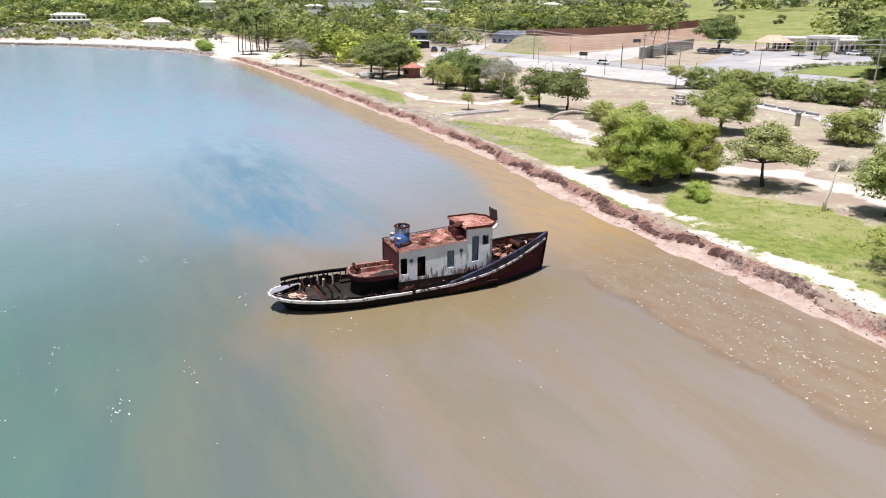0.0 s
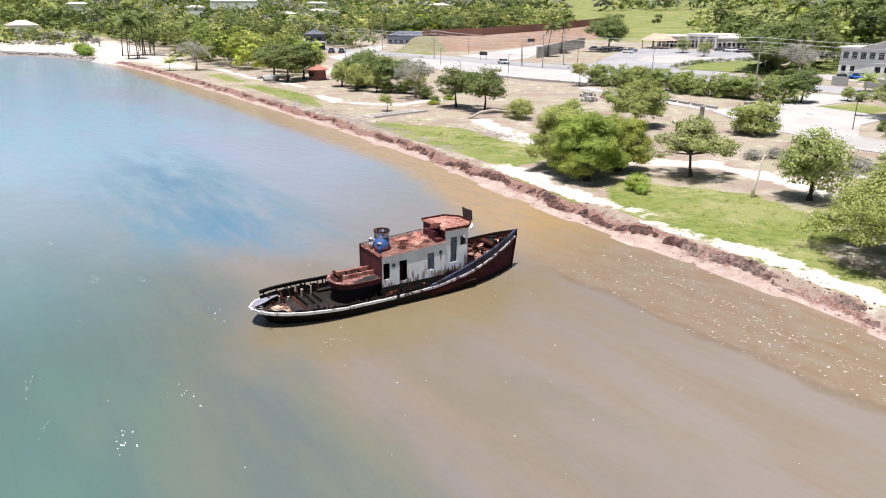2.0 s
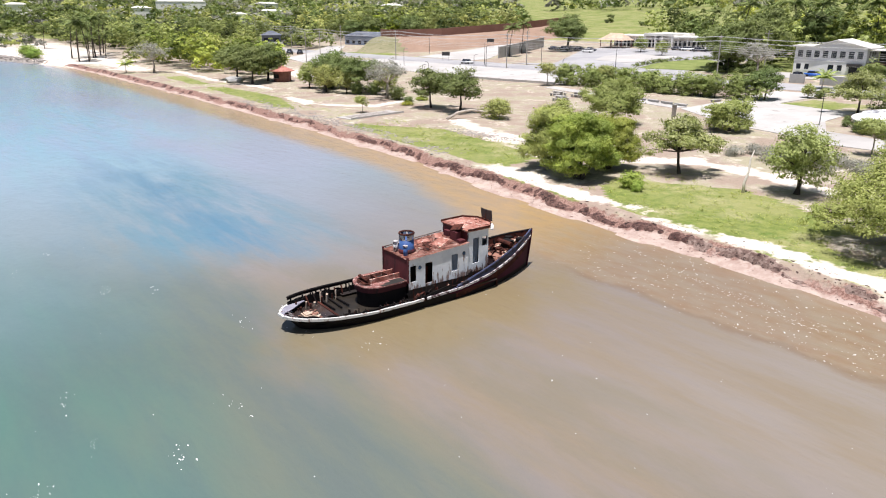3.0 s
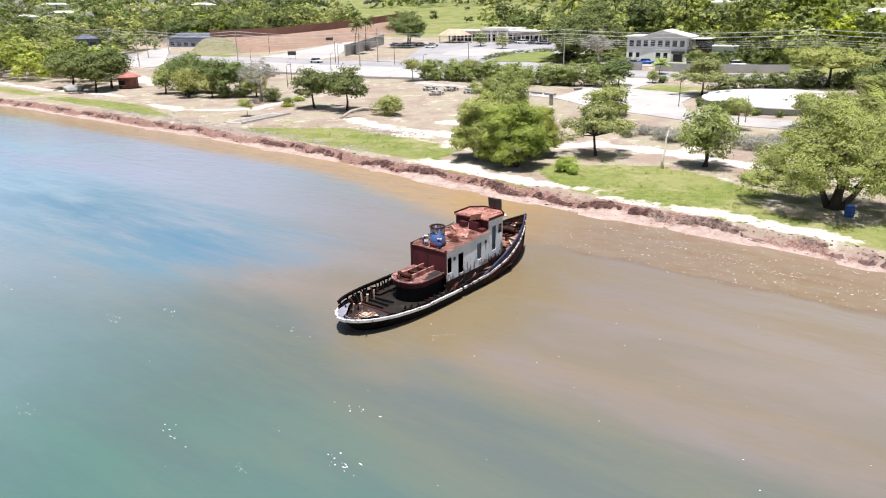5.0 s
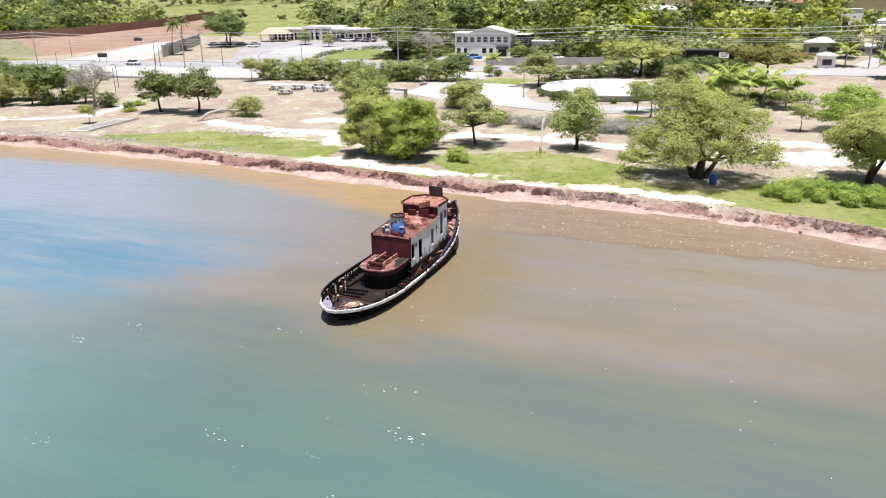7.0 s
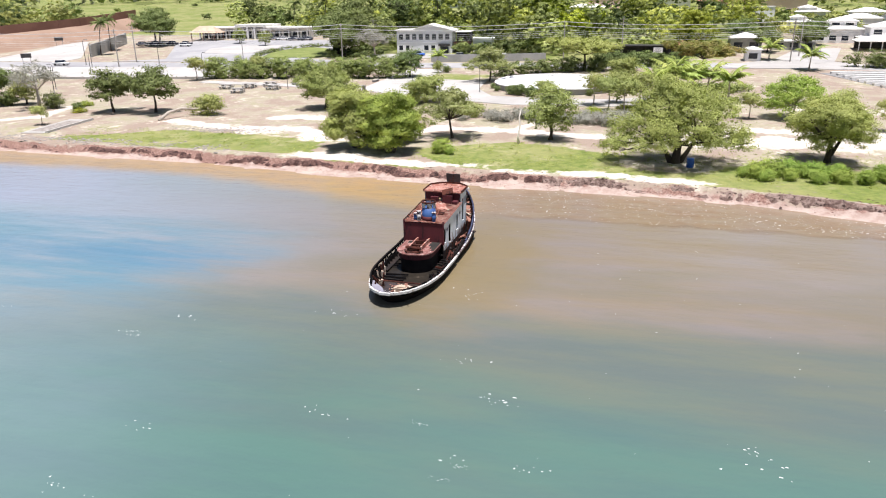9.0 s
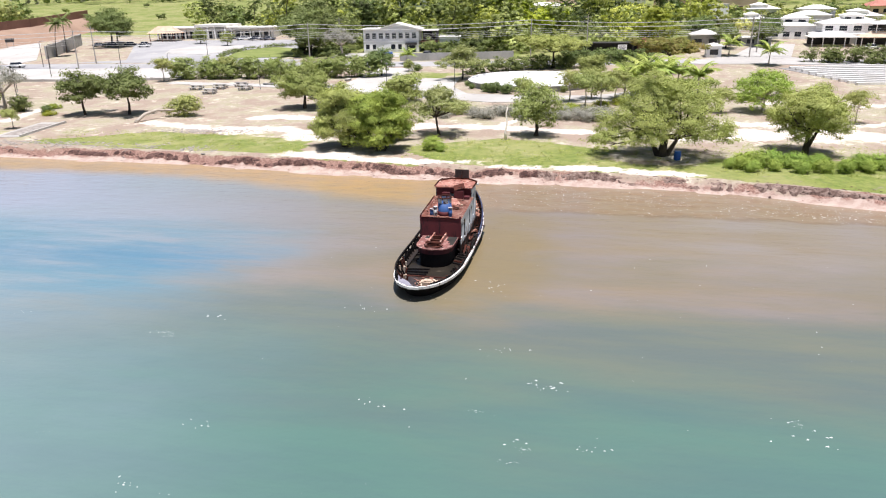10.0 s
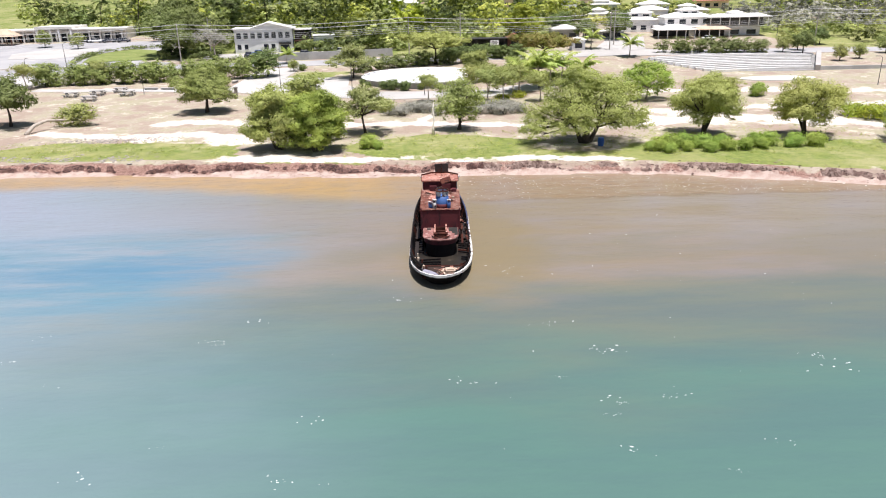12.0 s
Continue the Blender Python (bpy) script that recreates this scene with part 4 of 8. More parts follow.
    # stern litter and fittings
    for i in range(30):
        bm = bmesh.new()
        a = random.uniform(0, math.pi)
        cx, cy = random.uniform(-0.4, 1.5), random.uniform(-11.7, -10.5)
        L = random.uniform(0.25, 0.9)
        z = 0.75 + random.uniform(0, 0.25)
        d = Vector((math.cos(a), math.sin(a), random.uniform(-0.25, 0.25))) * L / 2
        beam(bm, Vector((cx, cy, z)) - d, Vector((cx, cy, z)) + d, random.uniform(0.05, 0.3), random.uniform(0.03, 0.07))
        part("loose_plate", bm, LIGHT_DEBRIS if i % 2 else DECK_PINK, tug)
    bm = boxes((0.35, 1.15, -11.75, -11.1, 0.75, 1.12), (0.45, 1.05, -11.65, -11.2, 1.12, 1.2))
    bmesh.ops.bevel(bm, geom=bm.edges[:], offset=0.05, segments=1)
    part("stern_locker", bm, LIGHT_DEBRIS, tug, "bleached broken locker")
    for i in range(7):
        bm = bmesh.new()
        a = -0.9 + 0.28 * i
        tube(bm, [(0.2 + 1.4 * math.sin(a), -11.3 - 0.8 * math.cos(a), 0.95), (0.2 + 2.1 * math.sin(a), -11.5 - 1.35 * math.cos(a), 1.22)], 0.04, 5)
        part("stern_stay", bm, STRAKE_CHIPPED, tug)
    for i in range(14):
        bm = bmesh.new()
        y = random.uniform(-11.5, -7.6)
        x = -half(y) + random.uniform(0.3, 0.9)
        tube(bm, [(x, y, 0.35), (x + random.uniform(-0.1, 0.2), y, 0.75 + random.uniform(0, 0.5))], random.uniform(0.04, 0.12), 6)
        part("broken_stanchion", bm, RUST if i % 3 else LIGHT_DEBRIS, tug)
    # pale covering plate round the port quarter
    edge = [(x, y) for x, y in side_curve(-1, -12.98, -10.4, 0.0, 24)][::-1] + [(0.25, -12.99), (0.7, -12.9)]
    bm = bmesh.new()
    rows = []
    for i, (x, y) in enumerate(edge):
        u = i / (len(edge) - 1)
        q = 1 - 0.05 - 0.27 * math.sin(math.pi * min(1.0, 0.1 + 0.9 * u))
        ix, iy, z = x * q, -10.2 + (y + 10.2) * q, strake_z(y) + 0.06
        rows.append([bm.verts.new(p) for p in ((x, y, z), (ix, iy, z - 0.05), (ix, iy, z - 0.11), (x, y, z - 0.06))])
    for p, q in zip(rows, rows[1:]):
        for j in range(4):
            bm.faces.new((p[j], p[(j + 1) % 4], q[(j + 1) % 4], q[j]))
    bm.faces.new(rows[0])
    bm.faces.new(rows[-1][::-1])
    bmesh.ops.recalc_face_normals(bm, faces=bm.faces[:])
    part("covering_plate", bm, LINING_PALE, tug, "bleached lilac covering plate")
    # engine casing with its rounded after end
    out = [(1.46, -3.6), (1.46, -5.6)] + [(1.46 * math.cos(a), -5.65 - 1.4 * math.sin(a)) for a in (math.pi * j / 18 for j in range(19))] + [(-1.46, -5.6), (-1.46, -3.6)]
    # set-in wall coloured black, painting the dark void under the overhanging top
    bm = bmesh.new()
    inset = [(0.88 * x, -5.6 + (y + 5.6) * (0.86 if y < -5.6 else 1)) for x, y in out]
    lo_v = [bm.verts.new((x, y, 0.1)) for x, y in inset]
    hi_v = [bm.verts.new((x, y, 1.62)) for x, y in inset]
    for j in range(len(out) - 1):
        bm.faces.new((lo_v[j], lo_v[j + 1], hi_v[j + 1], hi_v[j]))
    part("engine_casing", bm, HULL_BLACK, tug, "casing wall with rounded end, blackened as shade under the rim")
    bm = bmesh.new()
    rim = [(1.06 * x, y - 0.08 * (y < -5.6)) for x, y in out]
    tv = [bm.verts.new((x, y, 2.08)) for x, y in rim]
    bv = [bm.verts.new((x, y, 2.0)) for x, y in rim]
    bm.faces.new(tv)
    bm.faces.new(bv[::-1])
    for j in range(len(rim)):
        k = (j + 1) % len(rim)
        bm.faces.new((tv[j], tv[k], bv[k], bv[j]))
    bmesh.ops.recalc_face_normals(bm, faces=bm.faces[:])
    part("casing_top", bm, CASING_ROOF, tug, "faded rust-pink casing top")
    bm = bmesh.new()
    tv = [bm.verts.new((x, y, 2.0)) for x, y in out]
    bv = [bm.verts.new((x, y, 1.6)) for x, y in out]
    bm.faces.new(bv[::-1])
    bm.faces.new(tv)
    for j in range(len(out)):
        k = (j + 1) % len(out)
        bm.faces.new((tv[j], tv[k], bv[k], bv[j]))
    bmesh.ops.recalc_face_normals(bm, faces=bm.faces[:])
    part("casing_rim", bm, RUST_RED, tug, "dark red rim of the casing")
    # thin dark plates on the top, painting the shade inside corroded holes
    for x0, x1, y0, y1 in ((0.72, 1.5, -4.75, -3.72), (0.98, 1.5, -5.3, -4.751), (1.2, 1.5, -5.75, -5.301), (-1.2, -0.85, -4.3, -3.8)):
        part("corroded_hole", boxes((x0, x1, y0, y1, 2.085, 2.10)), DARK, tug, "dark plate painted as the shade in a corroded hole")
    for x0, x1, y0, y1, z1 in ((-0.55, -0.43, -6.2, -3.65, 2.42), (0.43, 0.55, -6.2, -3.65, 2.42), (-0.43, 0.43, -6.2, -6.08, 2.42), (-0.43, 0.43, -5.6, -5.48, 2.42), (-0.43, 0.43, -4.6, -4.48, 2.42)):
        part("skylight_coaming", boxes((x0, x1, y0, y1, 2.08, z1)), RUST_ROOF if x1 - x0 < 0.2 else RUST, tug)
    # near-black sheets between the coamings, painting the shade of the wells
    part("skylight_well", boxes((-0.42, 0.42, -6.07, -5.61, 2.085, 2.12), (-0.42, 0.42, -5.47, -4.61, 2.085, 2.12)), DARK, tug)
    bm = bmesh.new()
    for x in (-0.42, 0.42):
        tube(bm, [(x, -6.45, 2.08), (x, -6.45, 2.6)], 0.07, 8)
    tube(bm, [(-0.62, -6.45, 2.45), (0.62, -6.45, 2.45)], 0.12, 8)
    box(bm, -0.6, 0.6, -6.65, -6.25, 2.08, 2.2)
    part("towing_winch", bm, RUST, tug)
    bm = bmesh.new()
    tube(bm, [(0.75 * math.cos(a), -6.3 - 0.55 * math.sin(a), 2.2) for a in (math.pi * j / 10 for j in range(11))], 0.05, 6)
    part("winch_guard", bm, RUST, tug)
    # deckhouse walls
    hx = 1.72
    H = ((-3.46, -2.92, 1.93, 3.18), (-2.1, -1.43, 1.55, 3.18), (0.36, 0.98, 1.97, 3.34))
    wall_z = lambda y: 3.68 + 0.055 * (y + 3.6)
    m_star = Matrix(((0, -1, 0, hx), (1, 0, 0, 0), (0, 0, 1, 0), (0, 0, 0, 1)))
    bm = bmesh.new()
    pierced(bm, -3.6, 2.0, 1.35, 3.72, H, 0.06, m_star)
    for v in bm.verts:
        if v.co.z > 3.7:
            v.co.z = wall_z(v.co.y)
    part("starboard_wall", bm, HOUSE_WHITE, tug, "weathered white house side")
    bm = bmesh.new()
    m_port = Matrix(((0, 1, 0, -hx), (1, 0, 0, 0), (0, 0, 1, 0), (0, 0, 0, 1)))
    pierced(bm, -3.6, 2.0, 1.35, 3.72, H[1:], 0.06, m_port)
    for v in bm.verts:
        if v.co.z > 3.7:
            v.co.z = wall_z(v.co.y)
    part("port_wall", bm, HOUSE_WHITE, tug, "weathered white house side")
    for sd in (1, -1):
        part("house_coaming", boxes((sd * (hx - 0.05) - 0.04, sd * (hx - 0.05) + 0.04, -3.6, 4.05, 0.3, 1.5)), DECK_DARK, tug, "dark foot of the house wall")
    part("aft_wall", boxes((-hx, hx, -3.66, -3.6, 1.9, 3.70), (-hx - 0.04, -hx + 0.08, -3.72, -3.6, 1.9, 3.9), (hx - 0.08, hx + 0.04, -3.72, -3.6, 1.9, 3.9)), RUST_RED, tug, "rust-red after wall")
    part("house_floor", boxes((-hx + 0.06, hx - 0.06, -3.6, 4.5, 0.9, 1.0)), DARK, tug)
    part("inner_bulkhead", boxes((-0.05, 0.05, -3.59, 4.3, 1.0, 3.6)), DARK, tug)
    # roof of the house with curled plates
    bm = bmesh.new()
    ny, nx = 20, 12
    g = [[bm.verts.new((-hx - 0.1 + (2 * hx + 0.2) * j / nx, -3.72 + 5.75 * i / ny, 0)) for j in range(nx + 1)] for i in range(ny + 1)]
    for row in g:
        for v in row:
            v.co.z = wall_z(v.co.y) + 0.05 + 0.05 * noise.noise(v.co * 1.1) + 0.04 * (1 - (v.co.x / hx) ** 2)
    for i in range(ny):
        for j in range(nx):
            bm.faces.new((g[i][j], g[i][j + 1], g[i + 1][j + 1], g[i + 1][j]))
    ret = bmesh.ops.solidify(bm, geom=bm.faces[:], thickness=0.05)
    part("house_roof", bm, RUST_ROOF, tug, "rusted house roof with peeling paint")
    for cx, cy, w, l, rz, tl in ((0.35, 0.3, 0.9, 1.5, 25, 8), (-0.7, -0.6, 0.7, 1.0, -20, 6), (0.9, -1.4, 0.5, 0.5, 10, 10), (-0.9, 1.0, 0.6, 0.9, 60, 8), (0.1, -0.9, 0.35, 0.8, 80, 14)):
        bm = bmesh.new()
        box(bm, -w / 2, w / 2, -l / 2, l / 2, 0, 0.025, pose(cx, cy, wall_z(cy) + 0.15, tl, tl * 0.6, rz))
        part("curled_plate", bm, RUST_ROOF if w > 0.5 else RUST, tug)
    for i in range(16):
        bm = bmesh.new()
        x, y = random.uniform(-1.5, 1.5), random.uniform(-2.8, 1.6)
        lump(bm, (x, y, wall_z(y) + 0.12), random.uniform(0.05, 0.14), i, 0.5, 1)
        part("rust_scab", bm, (RUST, LIGHT_DEBRIS, RUST)[i % 3], tug)
    bm = bmesh.new()
    tube(bm, [(-hx - 0.06, y, wall_z(y) + 0.16) for y in (-3.6, -1.5, 0.3, 1.9)], 0.035, 5)
    for y in (-3.4, -2.2, -0.8, 0.6):
        tube(bm, [(-hx - 0.06, y, wall_z(y)), (-hx - 0.06, y, wall_z(y) + 0.2)], 0.03, 5)
    part("roof_rail", bm, RUST, tug)
    # wheelhouse
    wz = 4.86
    ww = 1.66
    win = ((2.5, 3.1, 2.18, 4.24), (3.42, 3.94, 3.46, 4.24))
    for sgn, m in ((1, Matrix(((0, -1, 0, ww), (1, 0, 0, 0), (0, 0, 1, 0), (0, 0, 0, 1)))), (-1, Matrix(((0, 1, 0, -ww), (1, 0, 0, 0), (0, 0, 1, 0), (0, 0, 0, 1))))):
        bm = bmesh.new()
        pierced(bm, 2.0, 4.05, 1.5, wz, win, 0.06, m)
        part("wheelhouse_side", bm, HOUSE_WHITE, tug, "white wheelhouse side with open door")
        a, b = Vector((sgn * ww, 4.05, 0)), Vector((sgn * 0.75, 4.72, 0))
        d = (b - a).normalized()
        nrm = Vector((-d.y, d.x, 0)) * sgn
        m = Matrix(((d.x, nrm.x, 0, a.x), (d.y, nrm.y, 0, a.y), (0, 0, 1, 0), (0, 0, 0, 1)))
        bm = bmesh.new()
        L = (b - a).length
        pierced(bm, 0, L, 1.2, wz, ((0.25, L - 0.25, 3.5, 4.3),), 0.05, m)
        part("wheelhouse_corner", bm, HOUSE_WHITE, tug)
    bm = bmesh.new()
    pierced(bm, -0.75, 0.75, 1.2, wz, ((-0.62, -0.08, 3.5, 4.3), (0.08, 0.62, 3.5, 4.3)), 0.05, Matrix.Translation((0, 4.69, 0)))
    part("wheelhouse_front", bm, HOUSE_WHITE, tug)
    part("wheelhouse_back", boxes((-ww, -0.5, 2.0, 2.06, 3.7, wz), (0.5, ww, 2.0, 2.06, 3.7, wz), (-0.5, 0.5, 2.0, 2.06, 4.35, wz)), RUST_RED, tug, "rust-red back of the wheelhouse")
    plan = [(-ww - 0.1, 1.9), (ww + 0.1, 1.9), (ww + 0.12, 4.1), (0.85, 4.95), (-0.85, 4.95), (-ww - 0.12, 4.1)]
    bm = bmesh.new()
    a = [bm.verts.new((x, y, wz)) for x, y in plan]
    b = [bm.verts.new((x, y, wz + 0.09)) for x, y in plan]
    bm.faces.new(a[::-1])
    bm.faces.new(b)
    for j in range(6):
        bm.faces.new((a[j], a[(j + 1) % 6], b[(j + 1) % 6], b[j]))
    part("wheelhouse_roof", bm, RUST_ROOF, tug, "rusted wheelhouse roof")
    bm = bmesh.new()
    for j in range(1, 7):
        p, q = plan[j % 6], plan[(j + 1) % 6]
        if j != 6:
            beam(bm, (*p, wz + 0.16), (*q, wz + 0.16), 0.05, 0.14)
    part("roof_coaming", bm, RUST, tug)
    bm = bmesh.new()
    for j in range(2, 5):
        p, q = Vector((*plan[j], 0)), Vector((*plan[(j + 1) % 6], 0))
        beam(bm, (p.x * 1.06, p.y + 0.1, wz - 0.12), (q.x * 1.06, q.y + 0.1, wz - 0.12), 0.25, 0.12)
    part("sun_visor", bm, STRAKE_WHITE, tug, "chalky white visor")
    for x0, x1, y0, y1, z0, z1, rz in ((0.15, 1.0, 1.35, 1.85, 4.0, 4.75, 0), (-1.0, -0.3, 1.6, 1.9, 3.95, 4.5, 0), (1.05, 1.55, 1.3, 1.85, 3.95, 4.25, 0)):
        bm = boxes((x0, x1, y0, y1, z0, z1))
        bmesh.ops.bevel(bm, geom=bm.edges[:], offset=0.06, segments=2)
        part("roof_locker", bm, RUST_RED, tug, "rusted box on the roof")
    bm = bmesh.new()
    box(bm, -0.5, 0.5, -0.35, 0.35, 0, 0.04, pose(0.55, 1.75, 5.02, 28, -14, 12))
    part("bent_hatch", bm, RUST, tug, "bent rusted hatch cover")
    for i in range(14):
        bm = bmesh.new()
        lump(bm, (random.uniform(-1.3, 1.3), random.uniform(2.1, 4.5), wz + 0.1), random.uniform(0.05, 0.13), i + 40, 0.4, 1)
        part("rust_scab", bm, (RUST, LIGHT_DEBRIS)[i % 2], tug)
    # name board frame on the wheelhouse front edge, two dark leaves
    for sx in (-1, 1):
        bm = bmesh.new()
        box(bm, 0.02 if sx > 0 else -0.66, 0.66 if sx > 0 else -0.02, -0.03, 0.03, 0.0, 0.88, pose(0.18, 5.0, 5.02, 6, 0, 9 * sx))
        bmesh.ops.bevel(bm, geom=bm.edges[:], offset=0.02, segments=1)
        part("dark_panel", bm, SIGN_SHADE_DARK, tug, "dark board standing on the wheelhouse")
    bm = bmesh.new()
    tube(bm, [(0.18, 4.9, wz), (0.18, 5.0, 5.9)], 0.035, 6)
    tube(bm, [(-0.4, 4.7, wz + 0.1), (0.0, 5.0, 5.3)], 0.025, 5)
    part("panel_post", bm, RUST, tug)
    # portholes
    for y, z in ((-2.6, 2.95), (1.55, 3.24)):
        bm = bmesh.new()
        tube(bm, [(hx - 0.01, y, z), (hx + 0.02, y, z)], 0.155, 16)
        pr = part("porthole_ring", bm, HULL_BLUE, tug)
        bm = bmesh.new()
        tube(bm, [(hx + 0.015, y, z), (hx + 0.03, y, z)], 0.11, 16)
        part("porthole_glass", bm, GLASS_DARK, tug)
    # door leaf hanging inside the second doorway, rust stains at the foot of the wall
    part("door_leaf", boxes((1.05, 1.1, -2.06, -1.46, 1.2, 2.6)), RUST, tug)
    part("door_leaf", boxes((1.58, 1.63, 0.37, 0.97, 1.98, 3.33)), DOOR_GREY, tug, "closed blue-grey door")
    for sd in (1, -1):
        part("wheelhouse_door", boxes((sd * 1.5 - 0.025, sd * 1.5 + 0.025, 2.52, 3.08, 2.2, 4.2)), DOOR_GREY, tug, "faded blue-grey door")
    for i in range(30):
        bm = bmesh.new()
        y = random.uniform(-3.4, 4.2)
        zb = 0.8 + 0.09 * (y + 2)
        tube(bm, [(hx + 0.08, y, zb), (hx + 0.12, y + random.uniform(-0.1, 0.1), zb + random.uniform(0.2, 0.8))], 0.03, 5)
        part("side_stanchion", bm, RUST if i % 2 else DECK_DARK, tug)
    # funnel
    fc = Vector((0.2, -2.75, 0))
    bm = bmesh.new()
    tube(bm, [fc + Vector((0, 0, z)) for z in (3.7, 4.1, 4.85)], [0.60, 0.58, 0.56], 24)
    part("funnel", bm, FUNNEL_BLUE, tug, "blue funnel casing", True)
    bm = bmesh.new()
    tube(bm, [fc + Vector((0, 0, z)) for z in (3.68, 4.12)], [0.612, 0.60], 24)
    part("funnel_band", bm, RUST_RED, tug, "rusted lower funnel band", True)
    bm = bmesh.new()
    n = 24
    for j in range(n):
        if j % 4 == 1:
            continue
        a0, a1 = 2 * math.pi * j / n, 2 * math.pi * (j + 1) / n
        for z0, z1 in ((4.85, 5.22),):
            vs = [fc + Vector((r * math.cos(a), r * math.sin(a), z)) for r in (0.57, 0.53) for a in (a0, a1) for z in (z0, z1)]
            w = [bm.verts.new(v) for v in vs]
            for f in ((0, 1, 3, 2), (4, 6, 7, 5), (0, 4, 5, 1), (2, 3, 7, 6), (0, 2, 6, 4), (1, 5, 7, 3)):
                bm.faces.new([w[q] for q in f])
    part("funnel_cowl", bm, STRAKE_CHIPPED, tug, "slotted white funnel top")
    bm = bmesh.new()
    tube(bm, [fc + Vector((0.56 * math.cos(a), 0.56 * math.sin(a), 5.30)) for a in (2 * math.pi * j / 24 for j in range(25))], 0.07, 6, False)
    part("funnel_rim", bm, RUST, tug)
    for x, y, r, z1, mat in ((0.78, -3.25, 0.16, 4.45, FUNNEL_BLUE), (-0.5, -3.3, 0.17, 4.5, STRAKE_CHIPPED), (-0.85, -3.0, 0.2, 4.2, FUNNEL_BLUE)):
        bm = bmesh.new()
        tube(bm, [(x, y, 3.68), (x, y, z1)], r, 14)
        v = part("vent_pipe", bm, mat, tug, "", True)
        bm = bmesh.new()
        tube(bm, [(x, y, z1), (x, y, z1 + 0.1)], r * 1.15, 14)
        part("vent_cap", bm, STRAKE_CHIPPED, tug)
    # jagged remains of the starboard bulwark
    for i in range(34):
        y = -9.6 + 0.31 * i + random.uniform(-0.12, 0.12)
        bm = bmesh.new()
        x, z = half(y) - random.uniform(0.06, 0.3), strake_z(y) - 0.15
        beam(bm, (x, y, z), (x + random.uniform(-0.12, 0.04), y + random.uniform(-0.12, 0.12), z + random.uniform(0.25, 0.62)), random.uniform(0.04, 0.16), 0.05)
        part("bulwark_remnant", bm, (HULL_BLACK, DECK_DARK, HULL_BLACK, RUST)[i % 4], tug)
    # foredeck gear
    for x, y in ((-0.5, 6.4), (0.5, 6.4)):
        bm = bmesh.new()
        z = strake_z(y)
        tube(bm, [(x, y, z - 0.1), (x, y, z + 0.55)], 0.12, 10)
        part("mooring_bitt", bm, RUST, tug)
    bm = bmesh.new()
    z = strake_z(6.4)
    tube(bm, [(-0.85, 6.4, z + 0.35), (0.85, 6.4, z + 0.35)], 0.08, 8)
    part("bitt_bar", bm, RUST, tug)
    for cx, cy, w, l, h in ((0.0, 7.6, 0.9, 0.7, 0.55), (-0.7, 8.3, 0.5, 0.6, 0.4), (0.45, 8.6, 0.4, 0.7, 0.45)):
        bm = boxes((cx - w / 2, cx + w / 2, cy - l / 2, cy + l / 2, strake_z(cy) - 0.1, strake_z(cy) + h))
        bmesh.ops.bevel(bm, geom=bm.edges[:], offset=0.07, segments=2)
        part("windlass_box", bm, HULL_BLACK, tug, "dark rusted gear box on the foredeck")
    bm = bmesh.new()
    tube(bm, [(-0.8, 7.3, strake_z(7.3) + 0.45), (0.8, 7.3, strake_z(7.3) + 0.45)], 0.2, 10)
    part("windlass_drum", bm, RUST, tug)
    for i in range(34):
        bm = bmesh.new()
        y = random.uniform(5.0, 9.0)
        x = random.uniform(-0.75, 0.75) * half(y)
        a = random.uniform(0, math.pi)
        d = Vector((math.cos(a), math.sin(a), 0.2 * random.uniform(-1, 1))) * random.uniform(0.2, 0.7)
        c = Vector((x, y, strake_z(y) + 0.1))
        beam(bm, c - d, c + d, random.uniform(0.06, 0.28), 0.05)
        part("loose_plate", bm, (RUST, DECK_PINK, RUST, RUST, LIGHT_DEBRIS, DECK_DARK, RUST)[i % 7], tug)
    return tug


build_tug()


# ---- plants ----
def leaves(lobes, n, size, seed, flat=0.35, inner=0.55, tuft=15, spread=0.5, owner=False):
    """Corners and faces of n small leaf sprays, gathered in tufts over the outer part of the lobes (x, y, z, rx, ry, rz)."""
    rng = np.random.default_rng(seed)
    L = np.array(lobes, float)
    w = L[:, 3] * L[:, 4] + L[:, 3] * L[:, 5]
    k = max(len(L), n // tuft)
    which = np.concatenate([np.arange(len(L)), rng.choice(len(L), k - len(L), p=w / w.sum())]) if k > len(L) else np.arange(len(L))
    d = rng.normal(size=(k, 3))
    d[:, 2] += 0.3
    d /= np.linalg.norm(d, axis=1)[:, None]
    r = (inner + (1.16 - inner) * rng.random(k) ** 0.5)
    heart = L[which, :3] + d * L[which, 3:6] * r[:, None]
    wide = spread * rng.uniform(0.55, 1.3, k)
    own = rng.integers(0, k, n)
    e = rng.normal(size=(n, 3))
    e[:, 2] = np.abs(e[:, 2]) * 0.8 - 0.25
    c = heart[own] + e * wide[own][:, None] * 0.62
    nrm = d[own] * (0.95 - 0.5 * flat) + e * 0.36 + rng.normal(size=(n, 3)) * 0.2
    nrm[:, 2] += flat * 0.5 + 0.12
    nrm /= np.linalg.norm(nrm, axis=1)[:, None]
    t = np.cross(nrm, rng.normal(size=(n, 3)))
    t /= np.linalg.norm(t, axis=1)[:, None]
    b = np.cross(nrm, t)
    s = size * rng.uniform(0.6, 1.35, n)[:, None]
    v = np.stack([c - t * s * 0.5 - b * s * 0.28, c + t * s * 0.5 - b * s * 0.28 - nrm * s * 0.08, c + b * s * 0.5], 1).reshape(-1, 3)
    f = np.arange(3 * n).reshape(-1, 3)
    if owner:
        return v, f, np.repeat(which[own], 3)
    return v.tolist(), f.tolist()


